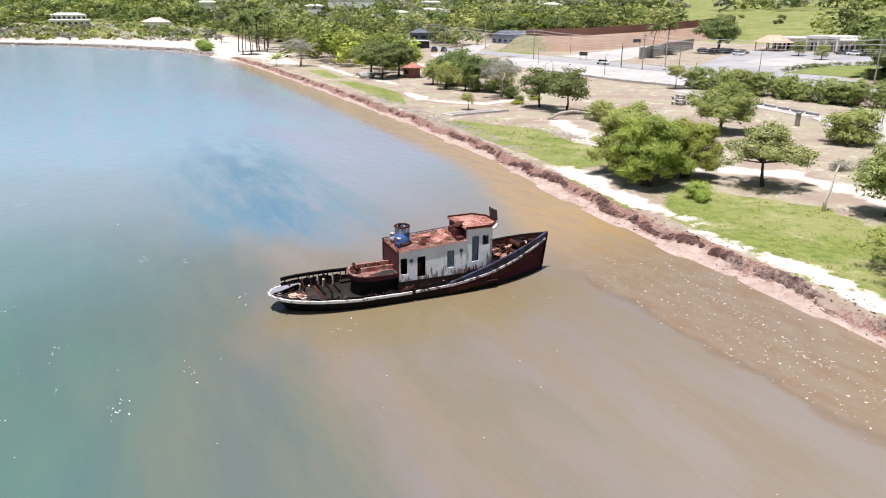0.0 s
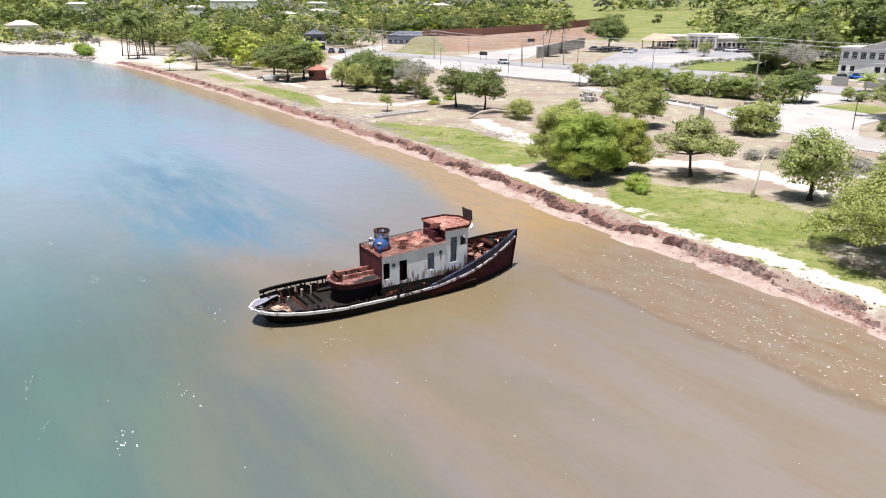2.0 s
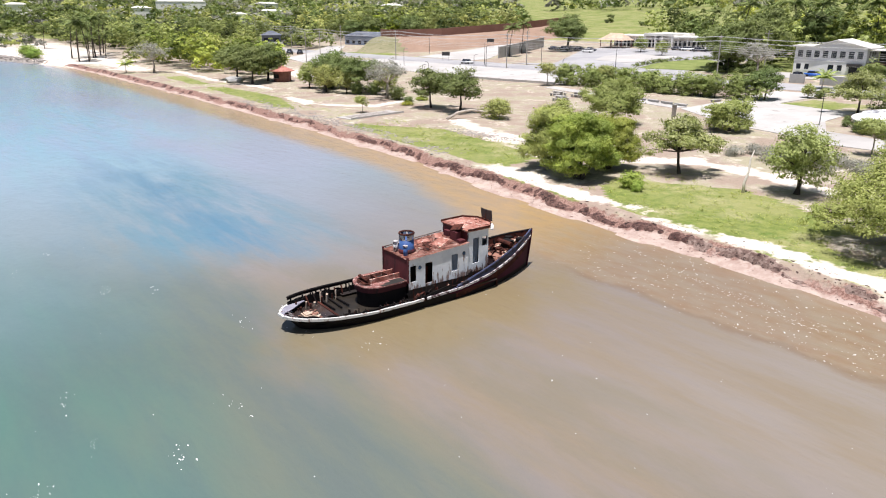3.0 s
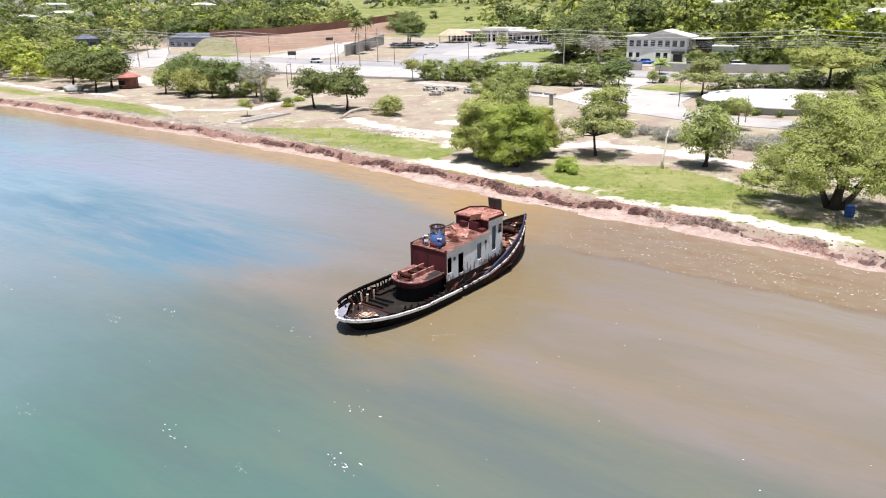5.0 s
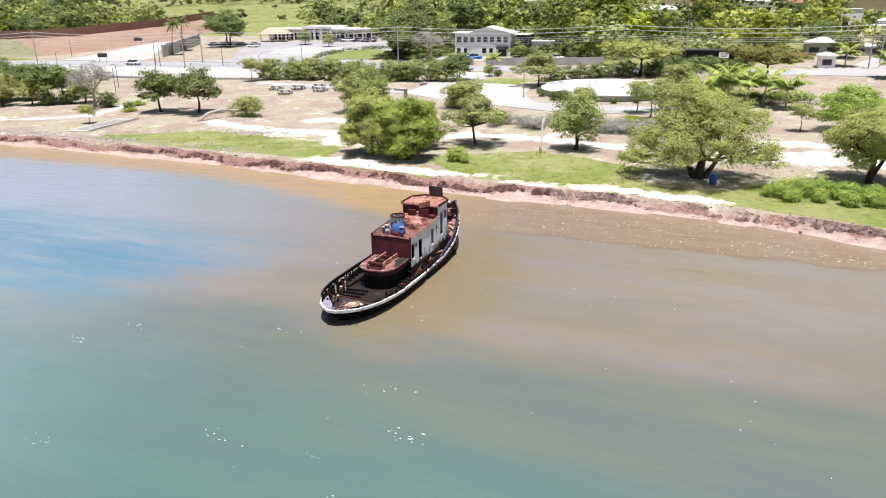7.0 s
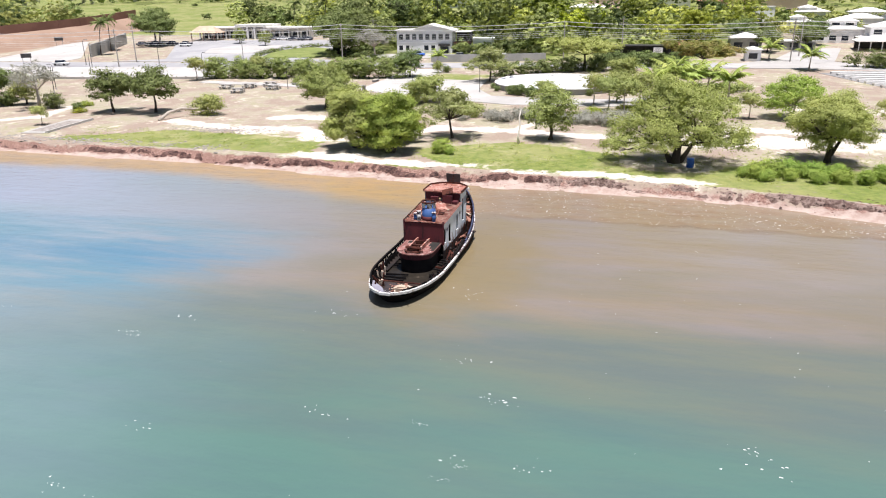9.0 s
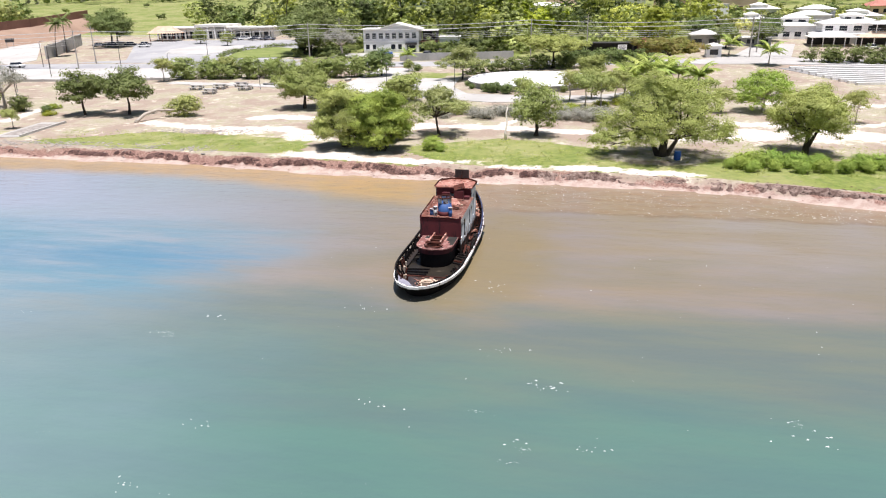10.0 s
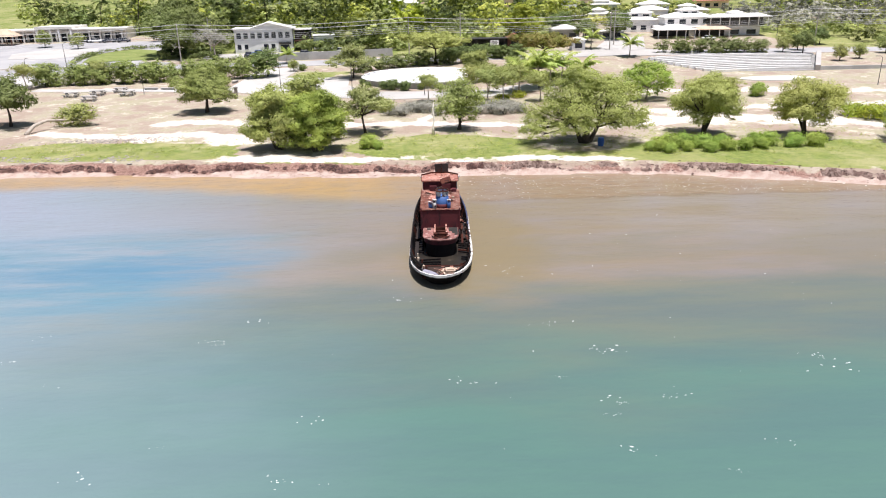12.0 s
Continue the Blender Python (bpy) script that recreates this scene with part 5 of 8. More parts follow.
def make_tree(name, label, category, lobes, n, size, leaf, bark, trunks, seed, flat=0.35, inner=0.55, group=""):
    """Trunks: lists of points with radii; limbs run from the trunk's head to the lobes."""
    ob = thing(name, Matrix(), label, category, group)
    rng = random.Random(seed)
    bm = bmesh.new()
    heads = []
    for pts, r0, r1 in trunks:
        k = len(pts) - 1
        tube(bm, pts, [r0 * (1.25 if i == 0 else 1) + (r1 - r0) * i / k for i in range(k + 1)], 8)
        heads.append((Vector(pts[-1]), r1, Vector(pts[-2])))
    part("trunk", bm, bark, ob, "", True)
    bm = bmesh.new()
    for i, l in enumerate(lobes):
        c = Vector(l[:3])
        h, r, low = min(heads, key=lambda q: (q[0] - c).length)
        mid = h.lerp(c, 0.5) + Vector((rng.uniform(-0.3, 0.3), rng.uniform(-0.3, 0.3), -0.15 * (c - h).length * 0.5))
        tube(bm, [low.lerp(h, 0.8), mid, c], [r * 0.8, r * 0.5, r * 0.2], 6)
        for j in range(2):
            e = c + Vector((rng.uniform(-1, 1) * l[3], rng.uniform(-1, 1) * l[4], rng.uniform(-0.4, 0.8) * l[5])) * 0.75
            tube(bm, [mid.lerp(c, 0.6), e], [r * 0.32, r * 0.08], 5)
    tagged(part("branchwork", bm, bark, ob), kind="stuff")
    more = []
    for l in lobes:
        for j in range(3):
            d = Vector((rng.gauss(0, 1), rng.gauss(0, 1), rng.gauss(0.25, 0.8))).normalized()
            q = rng.uniform(0.28, 0.5)
            more.append((l[0] + d.x * l[3], l[1] + d.y * l[4], max(l[2] + d.z * l[5], 0.8), l[3] * q, l[4] * q, l[5] * q))
    v, f = leaves([(*l[:3], *(0.88 * r for r in l[3:])) for l in lobes] + more, int(1.8 * n), 0.74 * size, seed, flat, inner, 24)
    raw("crown", v, f, leaf, ob)
    return ob


def ring_lobes(rng, rad, h, r, k, zj=0.15, tall=0.75, top=True):
    out = []
    for i in range(k):
        a = 2 * math.pi * (i + rng.uniform(-0.25, 0.25)) / k
        q = rad * rng.uniform(0.55, 1.0)
        s = r * rng.uniform(0.8, 1.15)
        out.append((q * math.cos(a), q * math.sin(a), h * (1 + rng.uniform(-zj, zj)), s, s, s * tall))
    if top:
        out.append((0, 0, h * 1.12, r * 1.15, r * 1.1, r * tall * 1.1))
    return out


def place(ob, spots):
    """Puts a tree at its first spot and copies at the rest: (x, y, size, turn)."""
    first = None
    for x, y, s, rz in spots:
        m = pose(x, y, gz(x, y) - 0.03, 0, 0, rz) @ Matrix.Diagonal((s, s, s, 1))
        if first is None:
            first = m
        else:
            copy_thing(ob, m)
    ob.matrix_basis = first


rng = random.Random(4)
# dense bright green shore trees on several stems
lob = ring_lobes(rng, 3.0, 4.9, 1.3, 9, 0.32, 0.9) + ring_lobes(rng, 3.7, 3.5, 0.95, 9, 0.4, 0.8, False) + ring_lobes(rng, 3.9, 1.9, 0.9, 9, 0.3, 0.8, False) + [(0.8, -0.4, 7.0, 1.3, 1.2, 1.0), (-1.4, 0.5, 6.3, 1.2, 1.2, 1.0), (2.0, 1.0, 6.2, 1.0, 1.0, 0.8), (-3.2, -0.6, 5.0, 1.1, 1.1, 0.8)]
for lab, leaf, spots in (("dense bright green multi-stemmed shore tree on sandy ground", LEAF_BRIGHT, [(-16.4, 34.6, 1.06, 0), (-18.2, 42.2, 0.92, 250)]), ("dense olive-green multi-stemmed shore tree on sandy ground", LEAF_RAIN, [(-22.2, 36.6, 1.12, 130)])):
    t = make_tree("shore_tree", lab, "tree", lob, 36000, 0.23, leaf, BARK,
                  [([(0, 0, 0), (0.1, 0.1, 1.4), (0.2, 0.2, 3.0)], 0.24, 0.16), ([(0.4, 0.1, 0), (1.0, 0.4, 1.2), (1.6, 0.6, 2.6)], 0.18, 0.11), ([(-0.4, -0.2, 0), (-1.0, -0.3, 1.3), (-1.7, 0, 2.7)], 0.18, 0.11)], 11, 0.3, 0.6, "shore trees")
    place(t, spots)
# broad-leaved almond trees
lob = ring_lobes(rng, 2.3, 3.7, 1.5, 6, 0.12, 0.6) + ring_lobes(rng, 2.0, 2.5, 1.1, 5, 0.2, 0.6, False) + [(0.4, 0.3, 5.2, 1.3, 1.2, 0.7)]
t = make_tree("almond_tree", "broad-leaved almond tree, dark green tiered crown", "tree", lob, 4600, 0.33, LEAF_DARK, BARK,
              [([(0, 0, 0), (0.15, 0, 1.2), (0.1, 0.1, 2.5)], 0.17, 0.11)], 21, 0.55, 0.45, "almond trees")
place(t, [(-73.3, 61.4, 1.5, 80), (-160, 58.5, 1.9, 10), (-170, 53, 1.8, 70), (-138, 68, 1.6, 20), (-115, 63, 1.5, 220), (-130, 63.5, 1.5, 100), (-82.0, 60.4, 1.42, 200), (-154.7, 51.3, 1.75, 40), (-125, 66, 1.4, 300), (-119, 70, 1.3, 160), (-41, 121, 1.2, 20), (105.6, 142.2, 1.1, 60), (120.6, 162, 0.9, 10), (-162.5, 188, 2.2, 0), (-171, 197, 2.3, 90), (-279, 178, 2.4, 30), (-266, 184, 2.3, 110), (-291, 177, 2.2, 200), (-299, 170, 2.0, 250), (-80.5, 168, 2.4, 30), (-75.5, 161.5, 1.7, 70), (-76, 178, 2.3, 140), (-92, 212, 2.6, 10), (-72, 206, 2.5, 220), (46, 194, 1.5, 0), (52, 181, 1.3, 60), (63, 184, 1.3, 100), (68, 198, 1.4, 10)])
lob = ring_lobes(rng, 2.0, 3.5, 1.3, 6, 0.18, 0.9) + ring_lobes(rng, 1.9, 2.2, 1.1, 5, 0.2, 0.8, False) + [(0, 0, 4.9, 1.2, 1.2, 1.0)]
t = make_tree("small_tree", "small round-crowned olive tree with a dark trunk", "tree", lob, 5600, 0.25, LEAF_OLIVE, BARK,
              [([(0, 0, 0), (0.1, 0, 0.9), (-0.1, 0.1, 2.4)], 0.25, 0.14)], 25, 0.4, 0.5, "small trees")
place(t, [(4.0, 48.6, 1.36, 0), (107.9, 127, 0.75, 40), (114.8, 130, 0.7, 90), (102, 146.7, 0.8, 20), (108, 150, 0.9, 150), (-36, 130, 0.55, 0), (-134, 58.5, 1.15, 30), (-122, 57, 1.15, 130), (-127, 59.5, 1.1, 200), (-117, 60, 1.0, 60), (-108, 66, 1.1, 0), (-133, 196, 1.0, 0), (-119, 190, 0.9, 50), (128, 140, 0.8, 0), (140, 152, 0.9, 70), (150, 168, 1.0, 10)])
lob = ring_lobes(rng, 3.9, 3.9, 1.5, 9, 0.22, 0.5, False) + ring_lobes(rng, 1.9, 5.2, 1.5, 5, 0.12, 0.55)
t = make_tree("wide_almond_tree", "wide airy almond tree with tiered light green leaves", "tree", lob, 8500, 0.29, LEAF_SILVER, BARK, [([(0, 0, 0), (-0.25, 0, 1.2), (-0.5, 0.1, 3.0)], 0.2, 0.13)], 27, 0.55, 0.45, "almond trees")
place(t, [(-10.7, 47.2, 1.06, 0), (-19, 115.5, 1.15, 130)])
# wide grey-green spreading trees
lob = ring_lobes(rng, 5.4, 5.2, 2.1, 13, 0.25, 0.7) + ring_lobes(rng, 2.6, 7.2, 2.2, 6, 0.1, 0.65) + ring_lobes(rng, 5.4, 3.1, 1.5, 11, 0.25, 0.7, False) + [(-6.2, 1.0, 4.3, 1.9, 1.9, 1.0), (6.0, -1.4, 4.1, 1.9, 1.9, 1.0), (1.5, -5.6, 4.6, 1.7, 1.7, 0.9), (-5.8, -1.6, 2.5, 1.6, 1.6, 1.0), (-4.2, -4.0, 2.3, 1.5, 1.5, 0.9), (-6.6, 0.8, 3.0, 1.4, 1.4, 0.9), (5.6, -2.4, 2.8, 1.5, 1.5, 0.9), (-1.6, -5.4, 3.0, 1.6, 1.4, 0.9), (-7.4, -1.0, 2.2, 1.5, 1.5, 0.8), (-6.4, -3.2, 1.8, 1.3, 1.3, 0.7), (7.2, -0.6, 2.6, 1.4, 1.4, 0.8), (6.9, 1.6, 3.0, 1.5, 1.5, 0.9), (-6.8, 2.6, 2.4, 1.5, 1.5, 0.9)]
t = make_tree("spreading_tree", "large spreading olive-green tree with low limbs and deep shade", "tree", lob, 40000, 0.22, LEAF_RAIN, BARK,
              [([(0, 0, 0), (0.1, 0, 1.3), (0.3, 0.2, 2.6)], 0.55, 0.36), ([(0.5, 0.2, 0), (1.4, 0.5, 1.5), (2.3, 0.8, 3.2)], 0.3, 0.2), ([(-0.5, 0, 0), (-1.2, -0.3, 1.6), (-2.2, -0.4, 3.2)], 0.3, 0.2)], 31, 0.35, 0.5, "spreading trees")
place(t, [(21.3, 35.8, 1.07, 0), (66.5, 32.0, 0.62, 200)])
lob = ring_lobes(rng, 3.9, 4.4, 1.5, 10, 0.25, 0.75, False) + ring_lobes(rng, 2.2, 5.7, 1.5, 5, 0.12, 0.7) + ring_lobes(rng, 3.4, 2.8, 1.1, 8, 0.25, 0.8, False)
t = make_tree("round_tree", "rounded mid-green tree behind low bushes", "tree", lob, 27000, 0.21, LEAF_RAIN, BARK,
              [([(0, 0, 0), (0.05, 0.05, 1.3), (0.2, 0.1, 2.8)], 0.34, 0.22), ([(0.2, 0, 0.9), (0.9, 0.3, 2.2), (1.4, 0.5, 3.4)], 0.2, 0.12)], 35, 0.35, 0.5, "round trees")
place(t, [(39.6, 39.6, 1.16, 0), (53.2, 37.0, 1.08, 100)])
# yellow-green broad trees by the hedge
lob = ring_lobes(rng, 2.5, 2.7, 1.7, 7, 0.25, 0.75) + ring_lobes(rng, 2.7, 1.2, 1.3, 8, 0.2, 0.75, False)
t = make_tree("sea_grape_tree", "low yellow-green sea grape, wide and leafy", "tree", lob, 6500, 0.34, LEAF_GRAPE, BARK, [([(0, 0, 0), (0.1, 0, 0.7), (0.1, 0.1, 1.6)], 0.2, 0.12)], 41, 0.45, 0.5, "sea grapes")
place(t, [(-25.1, 81.8, 1.15, 60), (12, 127, 1.0, 10), (21, 116, 0.9, 200), (15.5, 104, 0.75, 40), (28, 126, 0.7, 80)])
lob = ring_lobes(rng, 3.9, 4.0, 1.6, 10, 0.2, 0.7) + ring_lobes(rng, 2.0, 5.4, 1.6, 5, 0.12, 0.7) + ring_lobes(rng, 3.8, 2.7, 1.2, 8, 0.2, 0.6, False)
t = make_tree("sea_almond_tree", "broad yellow-green leafy tree behind the shore trees", "tree", lob, 18000, 0.28, LEAF_GRAPE, BARK, [([(0, 0, 0), (0.1, 0, 1.2), (0.2, 0.1, 2.6)], 0.3, 0.18)], 43, 0.45, 0.5)
place(t, [(-42.3, 71.6, 1.15, 0)])
lob = ring_lobes(rng, 3.6, 3.4, 1.5, 10, 0.3, 0.7) + ring_lobes(rng, 4.2, 1.9, 1.1, 9, 0.3, 0.7, False) + ring_lobes(rng, 1.8, 5.0, 1.3, 5, 0.15, 0.7)
t = make_tree("thorn_tree", "loose pale green thorn tree on bare soil", "tree", lob, 11000, 0.25, LEAF_FRESH, BARK_PALE, [([(0, 0, 0), (0.2, 0, 1.0), (0.5, 0.1, 2.2)], 0.2, 0.12)], 44, 0.35, 0.35)
place(t, [(41.5, 75.0, 1.15, 40)])
# grey thin-leaved trees and shrubs
lob = ring_lobes(rng, 2.9, 5.2, 1.6, 8, 0.2, 0.75)
t = make_tree("grey_tree", "half-bare grey tree with thin twigs", "tree", lob, 3600, 0.24, LEAF_GREY, BARK_PALE, [([(0, 0, 0), (0.2, 0, 1.5), (0.1, 0.1, 3.4)], 0.3, 0.18)], 45, 0.3, 0.35, "grey trees")
place(t, [(-100.3, 61.2, 1.25, 0), (-209.8, 40.5, 1.35, 90), (-64, 157, 1.3, 30)])
lob = ring_lobes(rng, 1.5, 3.4, 1.2, 5, 0.2, 0.7)
t = make_tree("slender_tree", "slender thin-crowned young tree in a planted bed", "tree", lob, 2600, 0.24, LEAF_OLIVE, BARK_PALE, [([(0, 0, 0), (0.1, 0, 1.2), (0, 0.1, 2.6)], 0.11, 0.07)], 47, 0.4, 0.4, "slender trees")
place(t, [(10.9, 78.4, 1.3, 0), (7.8, 84.6, 1.3, 50), (13.8, 75.5, 1.3, 110), (16.5, 82, 1.35, 190), (-0.8, 78.8, 1.15, 20), (21, 76, 1.2, 300), (-80, 115, 1.2, 0), (-95, 108.5, 1.25, 60), (-84.2, 44.7, 0.72, 0), (12, 88, 1.3, 30), (34.5, 73.5, 0.95, 10), (53.4, 64.7, 1.1, 200)])
lob = ring_lobes(rng, 3.6, 5.2, 2.2, 8, 0.2, 0.85) + ring_lobes(rng, 2.0, 8.0, 2.2, 5, 0.12, 0.85)
t = make_tree("yellow_tree", "large round yellow-green tree over a stall", "tree", lob, 12000, 0.4, LEAF_YELLOW, BARK, [([(0, 0, 0), (0.1, 0, 1.6), (0.2, 0.1, 3.6)], 0.35, 0.22)], 55, 0.35, 0.5)
place(t, [(30.5, 174.5, 1.15, 0)])
# flat-topped canopy trees across the road
lob = [(x, y, 5.6 + 0.5 * math.sin(x + y), 2.6, 2.6, 1.1) for x in (-5, -1.7, 1.7, 5) for y in (-3, 0, 3) if abs(x) + abs(y) < 8]
for nm, lab, leaf, spots in (("canopy_tree", "flat-topped pale green canopy tree", LEAF_RAIN, [(1.5, 138, 1.15, 0)]), ("flame_tree", "flat-topped ruddy green flame tree", LEAF_RUDDY, [(30.5, 132, 1.12, 0)])):
    t = make_tree(nm, lab, "tree", lob, 11000, 0.4, leaf, BARK, [([(0, 0, 0), (0.2, 0, 1.8), (0.1, 0.1, 4.0)], 0.35, 0.2)], 51, 0.6, 0.4)
    place(t, spots)


def make_palm(name, label, h, fronds, length, leaf, seed, lean=0.6, group="", wide=0.17, rise_to=(10, 80), bark=None):
    ob = thing(name, Matrix(), label, "palm", group)
    rng = random.Random(seed)
    bm = bmesh.new()
    top = Vector((lean, lean * 0.3, h))
    tube(bm, [(0, 0, 0), (lean * 0.15, 0, h * 0.35), (lean * 0.5, lean * 0.1, h * 0.7), top], [0.19, 0.13, 0.105, 0.1], 8)
    part("trunk", bm, bark or BARK_PALE, ob, "", True)
    for i in range(fronds):
        a = 2 * math.pi * i / fronds + rng.uniform(-0.2, 0.2)
        rise_angle, bend = radians(rng.uniform(*rise_to)), radians(rng.uniform(55, 100))
        L = length * rng.uniform(0.8, 1.1)
        d = Vector((math.cos(a), math.sin(a), 0))
        vs, fs = [], []
        side = Vector((-d.y, d.x, 0))
        prev = None
        c = top.copy()
        for j in range(15):
            u = j / 14
            tilt = rise_angle - bend * u
            if j:
                c = c + (d * math.cos(tilt) + Vector((0, 0, math.sin(tilt)))) * L / 14
            w = L * wide * (math.sin(math.pi * min(u * 0.9 + 0.12, 1)) + 0.06) * rng.uniform(0.85, 1.15)
            droop = Vector((0, 0, -w * rng.uniform(0.35, 0.8)))
            if 0 < j < 14:
                for sg in (1, -1):
                    k = len(vs)
                    vs += [c - d * 0.03 * L, c + side * sg * w + droop + d * 0.09 * L, c + d * 0.075 * L]
                    fs.append((k, k + 1, k + 2))
            if prev is not None:
                k = len(vs)
                vs += [prev + side * 0.03, prev - side * 0.03, c - side * 0.02, c + side * 0.02]
                fs.append((k, k + 1, k + 2, k + 3))
            prev = c
        raw("frond", [tuple(v) for v in vs], fs, leaf, ob)
    return ob


t = make_palm("coconut_palm", "tall coconut palm with a leaning bare trunk", 9.4, 26, 3.7, LEAF_DARK, 3, 1.2, "coconut palms", 0.17, (-25, 75), BARK)
place(t, [(-283.5, 32.9, 1.6, 0), (-278.6, 35.6, 1.5, 200), (-305, 34.5, 1.65, 60), (-302.5, 42.5, 1.7, 120), (-310, 45, 1.7, 300), (-320, 49.4, 1.75, 20), (-334, 54, 1.7, 80), (-345, 50, 1.5, 10), (-167.2, 160.9, 1.15, 0), (-171.5, 171.5, 1.2, 100),
          (-128, 232, 1.3, 0), (-78, 214, 1.7, 50), (-88, 222, 1.7, 150), (-60, 218, 1.7, 250), (-112, 228, 1.6, 20), (-100, 224, 1.5, 80), (-36, 192, 1.5, 0), (-380, 70, 1.2, 0), (-79.3, 170.7, 1.0, 30), (-84, 176, 0.9, 200), (-318, 40, 1.1, 10), (-296, 46, 1.1, 70), (-288, 38, 1.0, 170), (-400, 40, 1.2, 90), (-365, 80, 1.3, 180)])
t = make_palm("garden_palm", "young palm with arching fronds in a planted bed", 2.9, 22, 3.8, LEAF_PALM, 7, 0.3, "garden palms", 0.2, (15, 88))
place(t, [(18.3, 87.6, 1.4, 0), (23.4, 92.5, 1.7, 150), (29.5, 100.0, 1.4, 20), (33.4, 96.5, 1.25, 240), (26.6, 98.0, 1.45, 70), (-213, 32.5, 0.9, 0), (-40.5, 145.5, 0.9, 0), (56.6, 143.2, 1.25, 40), (50, 163.3, 1.2, 10)])


def make_bush(name, label, r, h, n, size, leaf, seed, group=""):
    ob = thing(name, Matrix(), label, "bush", group)
    rng = random.Random(seed)
    lob = [(rng.uniform(-0.6, 0.6) * r, rng.uniform(-0.6, 0.6) * r, h * rng.uniform(0.3, 0.6), r * 0.55, r * 0.55, h * 0.45) for _ in range(6)]
    bm = bmesh.new()
    for l in lob:
        tube(bm, [(0.1 * l[0], 0.1 * l[1], -0.05), (0.5 * l[0], 0.5 * l[1], 0.3 * h), l[:3]], [0.05, 0.04, 0.015], 5)
    tagged(part("stemwork", bm, BARK, ob), kind="stuff")
    v, f = leaves(lob, int(1.8 * n), 0.74 * size, seed, 0.4, 0.4, 22)
    raw("foliage", v, f, leaf, ob)
    return ob


t = make_bush("low_bush", "low bright green bush in the grass", 1.5, 1.9, 1900, 0.24, LEAF_FRESH, 61, "low bushes")
place(t, [(-9.4, 36.2, 0.95, 0), (-8.2, 35.4, 0.6, 90)] + [(28.5 + 1.6 * i + rng.uniform(-0.8, 0.8), 30.6 + rng.uniform(-1.2, 1.2), rng.uniform(0.6, 1.0), 60 * i) for i in range(16)]
      + [(31 + 2.6 * i, 28.9 + rng.uniform(-0.6, 0.6), rng.uniform(0.6, 0.9), 50 * i) for i in range(6)] + [(70, 28, 1.3, 0), (74, 27, 1.4, 40), (63.7, 76.2, 1.3, 0), (-318, 20.5, 2.6, 0), (-312, 22, 2.0, 50)])
t = make_bush("grey_shrub", "dry silver-grey shrub in a sandy bed", 1.5, 1.3, 1100, 0.20, LEAF_GREY, 63, "grey shrubs")
place(t, [(-13 + 1.8 * i + rng.uniform(-0.7, 0.7), 65.5 - 0.12 * i + rng.uniform(-2.4, 2.4), rng.uniform(0.8, 1.4), 47 * i) for i in range(17)] + [(-4 + 2.2 * i, 70 + rng.uniform(-1.5, 1.5), rng.uniform(0.6, 1.1), 33 * i) for i in range(9)])
t = make_bush("garden_shrub", "rounded dark green garden shrub", 1.9, 2.2, 1500, 0.28, LEAF_DARK, 65, "garden shrubs")
place(t, [(-97.2, 62.4, 1.3, 0), (-90, 60.5, 0.7, 30), (-128, 62, 1.3, 20), (-114, 62, 1.2, 80), (-8, 95.2, 1.0, 0), (-5.5, 94.2, 0.9, 60), (-10.5, 96.8, 0.8, 100), (-14, 100.5, 0.5, 0), (-2, 95, 0.55, 40), (2, 94.8, 0.5, 80), (6.5, 96.4, 0.6, 10), (-16, 105, 0.5, 120), (-62.5, 154, 0.8, 0), (-85, 178, 1.0, 0), (-88, 190, 0.9, 0), (-33.5, 131, 0.75, 0), (-110, 64, 1.3, 0)])
t = make_bush("yellow_shrub", "yellow-green shrub in a planted bed", 1.8, 1.2, 1400, 0.22, LEAF_YELLOW, 67, "yellow shrubs")
place(t, [(9, 73, 1.0, 0), (12.5, 72, 0.9, 50), (14, 79, 0.9, 90), (18, 81, 1.0, 10), (7, 70.5, 0.7, 20), (-88, 58.5, 0.7, 0), (-93, 66, 0.8, 0), (70.2, 52.5, 1.6, 0), (72, 49, 1.9, 40)])
# fallen tree, still leafing
ob = thing("fallen_tree", pose(-66.2, 52.5, gz(-66.2, 52.5) + 0.05, 0, 0, 0), "fallen tree with arched bare trunk and leafy head", "tree")
bm = bmesh.new()
tube(bm, [(0, 0, 0), (0.4, 2.4, 1.1), (1.4, 4.8, 1.5), (3.2, 6.8, 1.2), (5.2, 8.6, 0.8)], [0.32, 0.28, 0.24, 0.18, 0.1], 8)
part("trunk", bm, BARK_PALE, ob, "", True)
lob = [(4.6 + 1.9 * math.sin(i * 1.3), 8.6 + 1.3 * math.cos(i * 2.1), 1.7 + 0.6 * math.sin(i), 1.9, 1.6, 1.4) for i in range(6)]
v, f = leaves(lob, 6500, 0.24, 71, 0.4, 0.4)
raw("crown", v, f, LEAF_OLIVE, ob)


